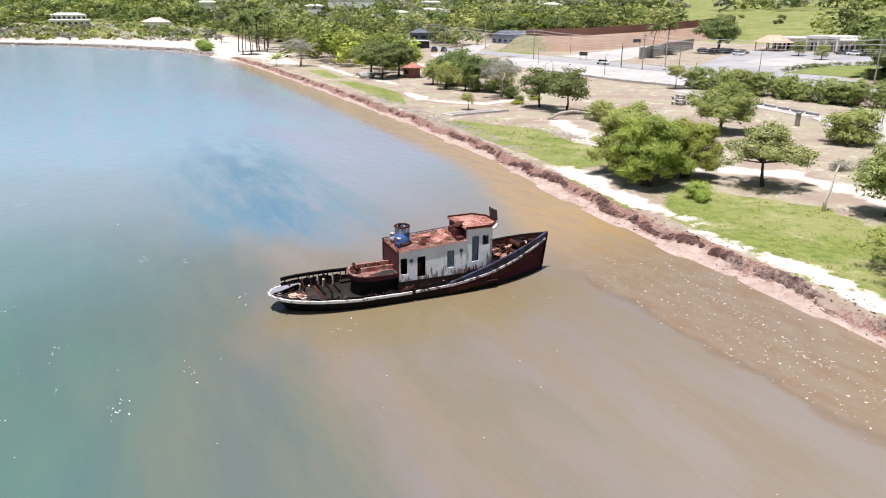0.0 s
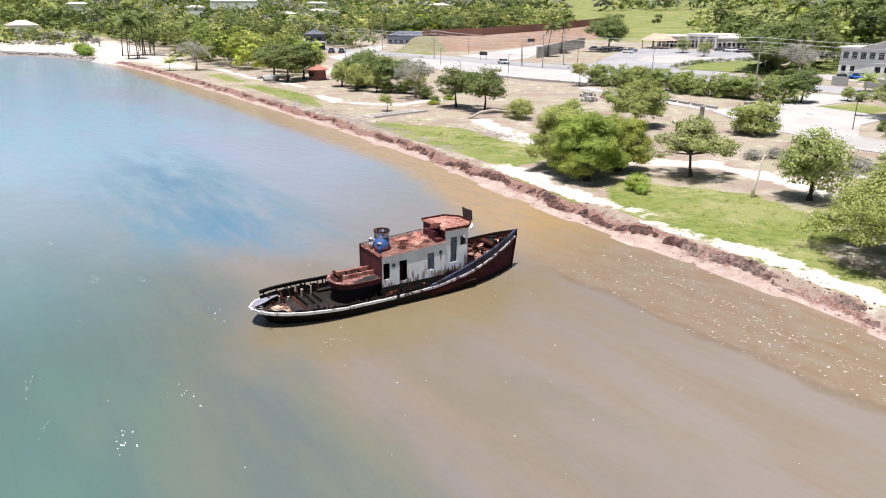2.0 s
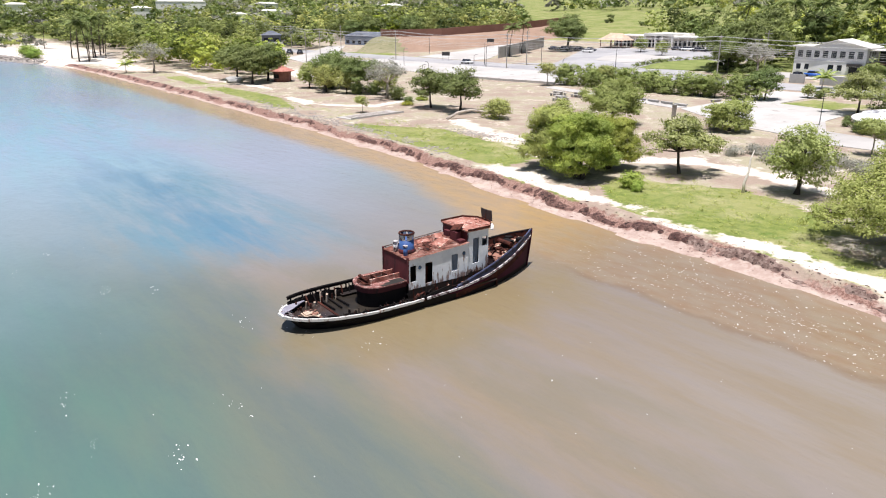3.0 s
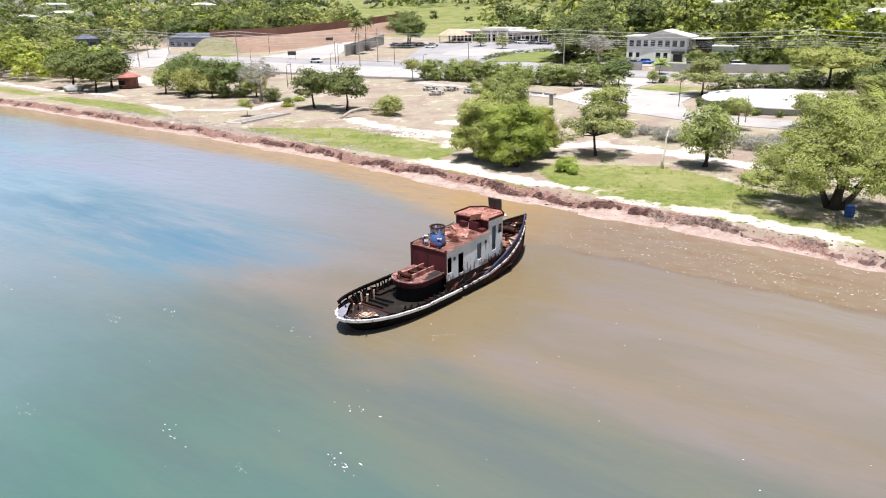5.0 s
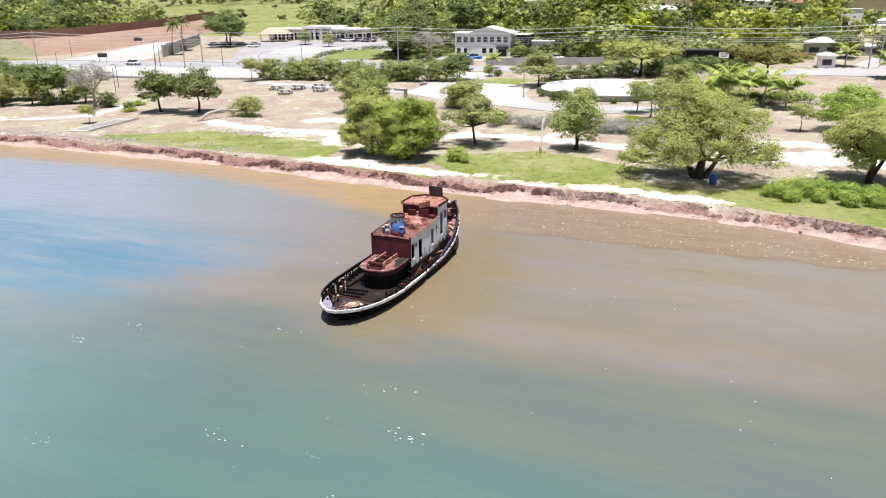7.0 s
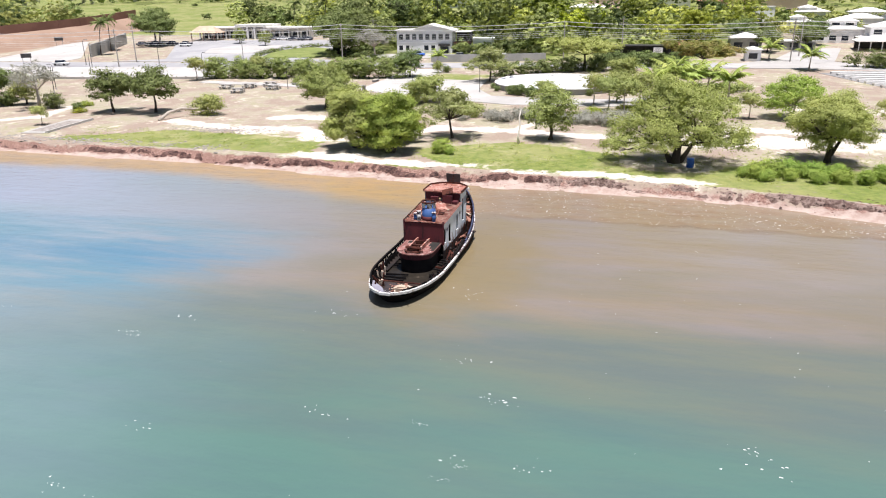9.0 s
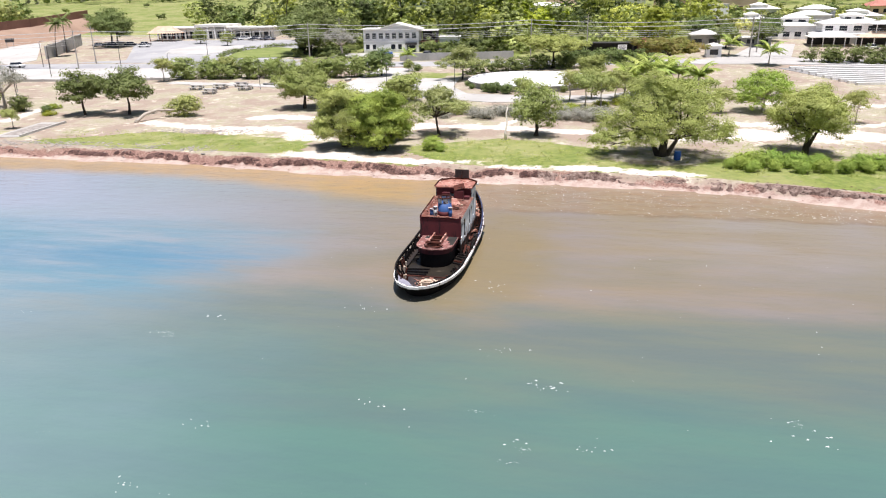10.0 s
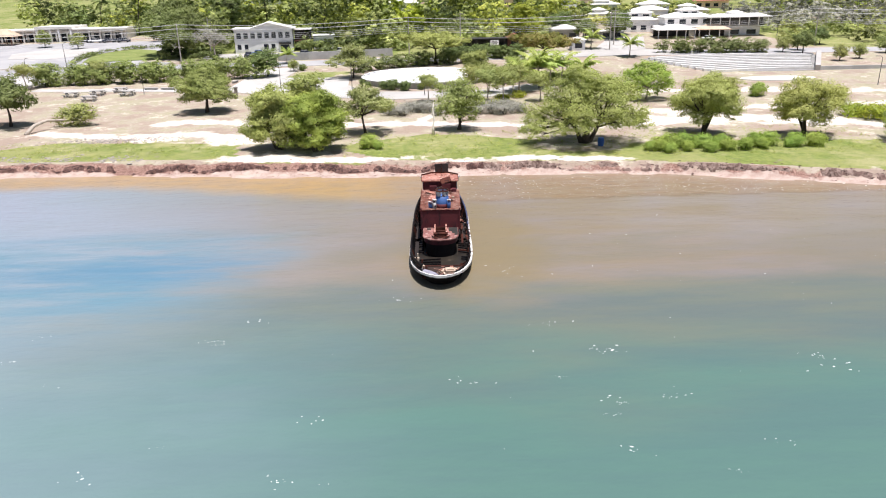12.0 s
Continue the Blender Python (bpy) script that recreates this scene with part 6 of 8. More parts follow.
def hedge(name, label, line, width, height, n, size, leaf, seed):
    rg = random.Random(seed)
    lob = []
    for (x0, y0), (x1, y1) in zip(line, line[1:]):
        L = math.hypot(x1 - x0, y1 - y0)
        for i in range(int(L / 1.1) + 1):
            u = i * 1.1 / L
            for _ in range(3):
                x, y = x0 + (x1 - x0) * u + rg.uniform(-0.5, 0.5) * width, y0 + (y1 - y0) * u + rg.uniform(-0.5, 0.5) * width
                r = rg.uniform(1.0, 1.7)
                lob.append((x, y, gz(x, y) + height * rg.uniform(0.15, 0.72), r, r, height * 0.34))
    ob = thing(name, Matrix(), label, "hedge")
    bm = bmesh.new()
    for l in lob[::2]:
        g0 = gz(l[0], l[1])
        tube(bm, [(l[0], l[1], g0 - 0.05), (l[0] + 0.2, l[1], l[2])], [0.07, 0.03], 5)
    tagged(part("stemwork", bm, BARK, ob), kind="stuff")
    v, f = leaves(lob, int(1.7 * n), 0.76 * size, seed, 0.45, 0.55, 26, 0.55)
    raw("foliage", v, f, leaf, ob)


hedge("hedge", "tall sea grape hedge, light green and wind-cut", [(-94, 113), (-74, 115.5), (-54, 118), (-41, 120)], 4.5, 5.2, 52000, 0.36, LEAF_GRAPE, 81)
hedge("hedge", "dark green hedge beside the plaza", [(-19, 124), (-11, 131), (0, 137), (14, 140)], 4.0, 3.4, 16000, 0.4, LEAF_DARK, 82)
hedge("hedge", "dense dark hedge above the stone seats", [(69, 150), (84, 149), (98, 147)], 4.5, 4.2, 14000, 0.4, LEAF_DARK, 83)
hedge("hedge", "clipped low hedge round a lawn island", [(-106, 158), (-107, 175), (-99, 187), (-86, 189)], 1.2, 1.2, 4000, 0.32, LEAF_DARK, 84)
hedge("hedge", "thick band of dark shrubs behind the palm garden", [(6, 150), (16, 149), (27, 146)], 5.0, 3.6, 16000, 0.4, LEAF_DARK, 85)
hedge("hedge", "clump of garden greenery", [(22, 103), (36, 106)], 6.0, 1.8, 8000, 0.36, LEAF_GRAPE, 86)


def wood(name, label, regions, leafs, seed, size=1.0, per=200, clear=()):
    """A far wood: many domed crowns, each of its own shade, in one sheet of leaves for each kind of leaf.
    Regions: (polygon, spacing, radius, height). Clear: (x, y, radius, share): trees there are lower by that share, or none at 0."""
    rg = random.Random(seed)
    lob = [[] for _ in leafs]
    shade = [[] for _ in leafs]
    count = [0 for _ in leafs]
    for poly, gap, r, h in regions:
        xs, ys = [p[0] for p in poly], [p[1] for p in poly]
        y = min(ys)
        while y < max(ys):
            x = min(xs) + rg.uniform(0, gap)
            while x < max(xs):
                px, py = x + rg.uniform(-0.4, 0.4) * gap, y + rg.uniform(-0.4, 0.4) * gap
                low = min([1.0] + [share for cx, cy, cr, share in clear if math.hypot(px - cx, py - cy) < cr])
                if low > 0 and bool(in_poly(np.array([px]), np.array([py]), poly)[0]):
                    g0 = gz(px, py)
                    hh, q = low * h * rg.uniform(0.5, 1.3), (0.4 + 0.6 * low) * 0.8 * r * rg.uniform(0.65, 1.3)
                    k = rg.randrange(len(leafs))
                    own = rg.choice((-0.40, -0.22, 0.0, 0.12, 0.3, 0.52))
                    count[k] += 1
                    lob[k].append((px, py, g0 + hh * 0.62, q * 0.8, q * 0.8, hh * 0.36))
                    shade[k].append(own)
                    turn = rg.uniform(0, 6.3)
                    for m in range(6):
                        a = turn + m * 1.05 + rg.uniform(-0.4, 0.4)
                        w = q * rg.uniform(0.34, 0.52)
                        lob[k].append((px + 0.7 * q * math.cos(a), py + 0.7 * q * math.sin(a), g0 + hh * rg.uniform(0.2, 0.8), w, w, w * 0.75))
                        shade[k].append(own + rg.uniform(-0.08, 0.08))
                x += gap
            y += gap
    for k, leaf in enumerate(leafs):
        if count[k]:
            v, f, which = leaves(lob[k], count[k] * per, size, seed + k, 0.05, 0.78, 22, size * 1.15, True)
            # larger sprays inside close each crown, toned darker to paint its inner shade
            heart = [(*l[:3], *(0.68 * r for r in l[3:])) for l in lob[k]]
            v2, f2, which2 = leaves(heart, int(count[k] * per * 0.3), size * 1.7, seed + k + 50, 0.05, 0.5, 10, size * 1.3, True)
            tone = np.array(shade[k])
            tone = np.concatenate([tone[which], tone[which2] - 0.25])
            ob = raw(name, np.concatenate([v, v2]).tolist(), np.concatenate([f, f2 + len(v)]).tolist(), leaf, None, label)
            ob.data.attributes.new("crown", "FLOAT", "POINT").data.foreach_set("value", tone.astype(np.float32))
            tagged(ob, category="woods", kind="stuff")


# lower growth before the houses on the slope, none before the shed
VIEWS = [(-43, 191, 8, 0.45), (-50, 215, 9, 0.45), (-57, 239, 9, 0.45), (-64, 262, 10, 0.45), (2, 200, 8, 0.45), (-1, 225, 8, 0.45), (-4, 250, 9, 0.45), (29, 201, 8, 0.5), (29, 225, 8, 0.5), (29, 251, 9, 0.5)] + [(x, 169, 9, 0) for x in (8, 16, 24, 30)]
MIXED = (LEAF_BRIGHT, LEAF_OLIVE, LEAF_DARK, LEAF_GRAPE, LEAF_BRIGHT, LEAF_DARK)
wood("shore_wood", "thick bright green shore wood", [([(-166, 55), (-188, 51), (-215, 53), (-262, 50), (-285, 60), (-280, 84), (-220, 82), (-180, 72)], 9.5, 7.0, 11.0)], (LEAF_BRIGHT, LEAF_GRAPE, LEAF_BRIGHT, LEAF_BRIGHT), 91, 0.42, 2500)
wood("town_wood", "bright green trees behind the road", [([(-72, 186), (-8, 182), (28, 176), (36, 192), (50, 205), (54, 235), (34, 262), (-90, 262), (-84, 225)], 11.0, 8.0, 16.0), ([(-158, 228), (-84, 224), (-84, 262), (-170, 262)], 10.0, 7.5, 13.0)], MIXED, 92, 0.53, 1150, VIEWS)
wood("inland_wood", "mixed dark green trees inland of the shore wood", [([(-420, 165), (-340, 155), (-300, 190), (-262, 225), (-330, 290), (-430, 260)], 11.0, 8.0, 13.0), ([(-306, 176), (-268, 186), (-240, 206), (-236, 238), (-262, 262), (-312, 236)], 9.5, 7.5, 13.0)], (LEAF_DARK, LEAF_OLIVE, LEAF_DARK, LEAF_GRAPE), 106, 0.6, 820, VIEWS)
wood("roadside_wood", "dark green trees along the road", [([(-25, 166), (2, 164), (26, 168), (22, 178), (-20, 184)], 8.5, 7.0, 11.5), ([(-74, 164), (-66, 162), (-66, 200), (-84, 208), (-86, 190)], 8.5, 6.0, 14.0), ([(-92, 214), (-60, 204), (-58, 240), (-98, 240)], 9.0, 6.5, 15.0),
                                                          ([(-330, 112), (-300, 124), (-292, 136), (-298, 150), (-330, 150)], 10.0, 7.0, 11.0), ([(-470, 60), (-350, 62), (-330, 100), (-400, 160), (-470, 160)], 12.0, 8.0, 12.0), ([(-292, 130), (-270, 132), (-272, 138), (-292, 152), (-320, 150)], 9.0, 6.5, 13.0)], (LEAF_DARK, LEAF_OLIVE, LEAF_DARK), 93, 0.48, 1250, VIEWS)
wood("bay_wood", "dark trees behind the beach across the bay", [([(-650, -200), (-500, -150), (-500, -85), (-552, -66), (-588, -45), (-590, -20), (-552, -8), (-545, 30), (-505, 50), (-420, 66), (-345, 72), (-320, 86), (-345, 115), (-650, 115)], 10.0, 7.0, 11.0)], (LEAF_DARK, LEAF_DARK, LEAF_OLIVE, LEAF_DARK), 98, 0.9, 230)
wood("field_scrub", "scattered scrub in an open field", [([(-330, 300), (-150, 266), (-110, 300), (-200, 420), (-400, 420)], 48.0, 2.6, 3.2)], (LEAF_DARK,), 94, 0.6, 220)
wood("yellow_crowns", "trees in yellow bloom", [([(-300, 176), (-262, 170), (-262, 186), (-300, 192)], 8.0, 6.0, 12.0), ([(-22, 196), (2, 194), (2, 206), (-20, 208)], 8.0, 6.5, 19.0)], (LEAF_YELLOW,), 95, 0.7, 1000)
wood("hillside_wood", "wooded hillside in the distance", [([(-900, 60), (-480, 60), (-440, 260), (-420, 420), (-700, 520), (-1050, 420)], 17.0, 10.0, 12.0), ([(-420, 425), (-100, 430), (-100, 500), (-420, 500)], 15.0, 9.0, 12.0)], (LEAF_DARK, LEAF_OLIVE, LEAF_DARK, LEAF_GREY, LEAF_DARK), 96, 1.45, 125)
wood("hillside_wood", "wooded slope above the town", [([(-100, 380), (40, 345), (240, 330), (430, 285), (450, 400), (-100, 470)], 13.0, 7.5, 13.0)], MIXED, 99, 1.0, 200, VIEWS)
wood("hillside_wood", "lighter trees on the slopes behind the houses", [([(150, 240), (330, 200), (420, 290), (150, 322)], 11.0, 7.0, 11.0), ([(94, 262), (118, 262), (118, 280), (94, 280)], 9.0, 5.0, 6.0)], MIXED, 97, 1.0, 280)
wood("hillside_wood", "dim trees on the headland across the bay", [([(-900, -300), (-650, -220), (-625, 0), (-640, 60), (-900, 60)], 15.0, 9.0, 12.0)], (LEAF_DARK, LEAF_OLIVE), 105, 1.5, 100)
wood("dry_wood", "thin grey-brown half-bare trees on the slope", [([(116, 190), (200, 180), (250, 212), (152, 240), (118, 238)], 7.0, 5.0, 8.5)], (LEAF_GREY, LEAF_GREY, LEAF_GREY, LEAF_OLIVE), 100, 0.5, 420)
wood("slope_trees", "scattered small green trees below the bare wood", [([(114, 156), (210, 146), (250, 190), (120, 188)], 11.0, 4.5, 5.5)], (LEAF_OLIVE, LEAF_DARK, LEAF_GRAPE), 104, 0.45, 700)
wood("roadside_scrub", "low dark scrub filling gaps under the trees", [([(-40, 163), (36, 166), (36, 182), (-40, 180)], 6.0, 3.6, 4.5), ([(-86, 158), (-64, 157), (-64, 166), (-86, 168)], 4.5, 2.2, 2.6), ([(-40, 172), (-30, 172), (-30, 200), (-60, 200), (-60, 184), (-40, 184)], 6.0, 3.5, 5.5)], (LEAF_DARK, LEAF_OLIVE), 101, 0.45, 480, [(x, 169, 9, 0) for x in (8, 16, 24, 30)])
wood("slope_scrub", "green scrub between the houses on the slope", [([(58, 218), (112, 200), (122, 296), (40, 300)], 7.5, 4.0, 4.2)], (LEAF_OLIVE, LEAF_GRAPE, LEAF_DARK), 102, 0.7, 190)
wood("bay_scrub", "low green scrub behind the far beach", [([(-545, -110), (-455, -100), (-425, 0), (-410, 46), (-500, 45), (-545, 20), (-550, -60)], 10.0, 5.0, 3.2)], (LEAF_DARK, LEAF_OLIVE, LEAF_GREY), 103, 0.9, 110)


# ---- buildings ----
def facade(parent, a, b, z0, z1, holes, th, mat, name="wall"):
    """A wall from plan point a to b (local), with openings (u0, u1, v0, v1)."""
    a, b = Vector((*a, 0)), Vector((*b, 0))
    d = (b - a).normalized()
    nrm = Vector((-d.y, d.x, 0))
    m = Matrix(((d.x, nrm.x, 0, a.x), (d.y, nrm.y, 0, a.y), (0, 0, 1, 0), (0, 0, 0, 1)))
    bm = bmesh.new()
    pierced(bm, 0, (b - a).length, z0, z1, holes, th, m)
    w = part(name, bm, mat, parent)
    for u0, u1, v0, v1 in holes:
        bm = bmesh.new()
        box(bm, u0 + 0.002, u1 - 0.002, 0.12, 0.16, v0 + 0.002, v1 - 0.002, m)
        win = part("window", bm, WINDOW, parent)
        bm = bmesh.new()
        box(bm, u0 - 0.05, u1 + 0.05, -0.1, -0.002, v0 - 0.1, v0, m)
        part("sill", bm, mat, win)
    return w


def two_storey():
    x0, y0 = -61.0, 170.6
    ob = thing("house", pose(x0, y0, gz(x0, y0) - 0.1, 0, 0, 8), "white two-storey building with a row of dark windows", "building")
    W, D, E = 18.0, 11.0, 7.3
    up = [(0.7 + 2.15 * i, 2.05 + 2.15 * i, 4.5, 6.25) for i in range(8)]
    low = [(0.7, 1.9, 1.2, 2.7), (2.9, 4.0, 1.2, 2.7), (8.9, 10.3, 1.2, 2.7), (11.2, 12.4, 1.2, 2.7), (14.1, 16.8, 0.0, 2.4)]
    facade(ob, (0, 0), (W, 0), 0, E, up + low, 0.25, PLASTER)
    facade(ob, (W, 0.251), (W, D), 0, E, [(2 + 2.4 * i, 3.2 + 2.4 * i, 4.7, 6.2) for i in range(3)], 0.25, PLASTER)
    facade(ob, (0, D), (0, 0.251), 0, E, [(2 + 2.4 * i, 3.2 + 2.4 * i, 4.7, 6.2) for i in range(3)], 0.25, PLASTER)
    facade(ob, (W, D), (0, D), 0, E, [], 0.25, PLASTER)
    bm = bmesh.new()
    pk = 10.5
    for ya, yb in ((-0.001, 0.25),):
        vs = [bm.verts.new(p) for p in ((5, ya, E), (W, ya, E), (pk, ya, E + 1.7), (5, yb, E), (W, yb, E), (pk, yb, E + 1.7))]
        bm.faces.new(vs[:3])
        bm.faces.new(vs[3:][::-1])
    part("gable", bm, PLASTER, ob)
    for a, b in (((4.2, E - 0.15), (pk, E + 1.75)), ((pk, E + 1.75), (W + 0.9, E - 0.2))):
        bm = bmesh.new()
        vs = [bm.verts.new((x, y, z + dz)) for (x, z) in (a, b) for y in (-0.9, D + 0.6) for dz in (0, 0.22)]
        for f in ((0, 1, 3, 2), (4, 6, 7, 5), (0, 4, 5, 1), (2, 3, 7, 6), (0, 2, 6, 4), (1, 5, 7, 3)):
            bm.faces.new([vs[i] for i in f])
        part("roof", bm, ROOF_WHITE, ob)
    part("roof", boxes((-0.6, 4.9, -0.7, D + 0.5, E, E + 0.25)), ROOF_WHITE, ob)
    part("sign_board", boxes((13.6, 17.3, -0.7, -0.02, 2.5, 3.2)), SIGN_SHADE_DARK, ob, "dark canopy over the door")
    part("string_course", boxes((-0.05, W, -0.12, -0.004, 3.55, 3.75)), PLASTER, ob)
    part("verandah_roof", boxes((W + 0.3, W + 6, 0, D, E - 0.6, E - 0.4)), ROOF_WHITE, ob)
    part("verandah_floor", boxes((W + 0.3, W + 5.8, 0.2, D, 3.3, 3.5)), BRICK_RED, ob)
    for i in range(4):
        part("post", boxes((W + 5.5, W + 5.75, 0.3 + 3.3 * i, 0.55 + 3.3 * i, 0, E - 0.6)), SIGN_SHADE_DARK, ob)
    # back wall in near-black, the verandah's shadow put into its colour
    part("verandah_back", boxes((W + 0.3, W + 5.6, D - 0.3, D, 0, E - 0.6)), DARK, ob)
    facade(ob, (W + 6.5, 3), (W + 13, 3), 0, 4.6, [(4.5, 5.8, 2.2, 3.4)], 0.2, PLASTER, "annex_wall")
    part("annex", boxes((W + 6.5, W + 13, 3.21, 9, 0, 4.6), (W + 6.2, W + 13.3, 2.6, 9.3, 4.6, 4.8)), PLASTER, ob)


two_storey()


def mall():
    x0, y0 = -160.0, 210.5
    ob = thing("mall", pose(x0, y0, gz(x0, y0) - 0.1, 0, 0, 3), "low white mall with columns and deep shaded porch", "building")
    W = 48
    facade(ob, (0, 3), (W, 3), 0, 4.2, [(1 + 3.9 * i, 3.9 + 3.9 * i, 0.1, 2.9) for i in range(12)], 0.25, PLASTER)
    part("body", boxes((0, W, 3.26, 14, 0, 4.2)), PLASTER, ob)
    part("roof", boxes((-0.4, 17, -0.3, 14.4, 4.2, 4.6)), ROOF_WHITE, ob)
    part("roof", boxes((30, W + 0.4, -0.3, 14.4, 4.2, 4.6)), ROOF_WHITE, ob)
    part("roof", boxes((17, 30, -1.2, 14.4, 4.6, 5.6)), ROOF_WHITE, ob)
    for i in range(13):
        part("column", boxes((0.2 + 3.9 * i, 0.65 + 3.9 * i, 0.1, 0.55, 0, 4.2)), PLASTER, ob)
    for x in (17.3, 22, 25, 29.3):
        part("column", boxes((x, x + 0.6, -1.1, -0.5, 0, 4.6)), PLASTER, ob)
    hut = thing("thatched_canopy", pose(-153, 205.5, gz(-153, 205.5), 0, 0, 3), "pale thatched canopy beside the car park", "canopy")
    bm = bmesh.new()
    vs = [bm.verts.new(p) for p in ((-6, -3.5, 3.0), (6, -3.5, 3.0), (6, 4.5, 3.0), (-6, 4.5, 3.0), (-3, 0.5, 5.6), (3, 0.5, 5.6))]
    for f in ((0, 1, 5, 4), (1, 2, 5), (2, 3, 4, 5), (3, 0, 4), (3, 2, 1, 0)):
        bm.faces.new([vs[i] for i in f])
    part("roof", bm, THATCH, hut)
    for x in (-5, 0, 5):
        for y in (-3, 4):
            part("post", boxes((x - 0.12, x + 0.12, y - 0.12, y + 0.12, -0.2, 3.05)), BRICK_RED, hut)


mall()


def long_wall(name, label, pts, h, th, mat, step=7.0):
    ob = thing(name, Matrix(), label, "wall", kind="structure")
    for (x0, y0), (x1, y1) in zip(pts, pts[1:]):
        L = math.hypot(x1 - x0, y1 - y0)
        n = max(1, round(L / step))
        ang = math.degrees(math.atan2(y1 - y0, x1 - x0))
        for i in range(n):
            x, y = x0 + (x1 - x0) * i / n, y0 + (y1 - y0) * i / n
            xe, ye = x0 + (x1 - x0) * (i + 1) / n, y0 + (y1 - y0) * (i + 1) / n
            g0, g1 = gz(x, y), gz(xe, ye)
            bm = bmesh.new()
            box(bm, 0, L / n, -th / 2, th / 2, -0.5, h, pose(x, y, 0, 0, 0, ang))
            for v in bm.verts:
                u = ((v.co.x - x0) * (x1 - x0) + (v.co.y - y0) * (y1 - y0)) / (L * L)
                v.co.z += g0 + (g1 - g0) * (u * n - i)
            part("panel", bm, mat, ob)
            bm = bmesh.new()
            box(bm, -0.15, 0.15, -th / 2 - 0.06, th / 2 + 0.06, -0.5, h + 0.12, pose(x, y, g0, 0, 0, ang))
            part("pier", bm, mat, ob)


FRONT = [(-248, 140), (-232, 138), (-213, 158), (-205, 204), (-212, 250)]
BACK = [(-262, 164), (-252, 163), (-232, 178), (-222, 216), (-228, 262)]
rows = []
bm = bmesh.new()
for k in range(4):
    for i in range(10):
        f, b = Vector(FRONT[k]).lerp(Vector(FRONT[k + 1]), i / 10), Vector(BACK[k]).lerp(Vector(BACK[k + 1]), i / 10)
        row = []
        for j in range(7):
            p = f.lerp(b, j / 6)
            row.append(bm.verts.new((p.x, p.y, gz(p.x, p.y) - 0.2 + 5.0 * float(ease(j / 6, 0, 0.8)) + 0.25 * noise.noise(Vector((p.x * 0.3, p.y * 0.3, 0))))))
        row.append(bm.verts.new((b.x - 4, b.y + 3, gz(b.x, b.y) - 0.5)))
        rows.append(row)
grassy = bmesh.new()
for i, (p, q) in enumerate(zip(rows, rows[1:])):
    for j in range(7):
        c = (p[j], q[j], q[j + 1], p[j + 1])
        if i < 16 - j:
            grassy.faces.new([grassy.verts.new(v.co) for v in c])
        else:
            bm.faces.new(c)
for b in (bm, grassy):
    bmesh.ops.remove_doubles(b, verts=b.verts[:], dist=0.001)
    bmesh.ops.delete(b, geom=[v for v in b.verts if not v.link_faces], context="VERTS")
    bmesh.ops.recalc_face_normals(b, faces=b.faces[:])
tagged(part("earth_bank", bm, WALL_TAN, None, "bare tan earth bank below a brown wall", True), category="bank", kind="structure")
tagged(part("grass_bank", grassy, DRY_GRASS, None, "slope of dry grey-green grass beside the bank", True), category="bank", kind="structure")
long_wall("retaining_wall", "long dark brown wall on top of a bank", BACK, 8.0, 0.5, WALL_BROWN, 9.0)
long_wall("grey_wall", "pale grey concrete wall by the palms", [(-166, 154.5), (-172, 170), (-182, 194)], 4.2, 0.4, CONCRETE_GREY)
long_wall("fence_wall", "low grey concrete fence wall along the road", [(-44, 152), (-27, 154), (-11, 157.5)], 2.2, 0.3, CONCRETE_GREY)
long_wall("gate_wall", "short grey wall beside the yard gate", [(-51.5, 151.4), (-48, 151.9)], 2.2, 0.35, CONCRETE_GREY)
long_wall("kerb_wall", "low white kerb wall along the forecourt", [(-150, 105.4), (-118, 107.2), (-95, 111.4)], 0.6, 0.35, CONCRETE, 5.0)


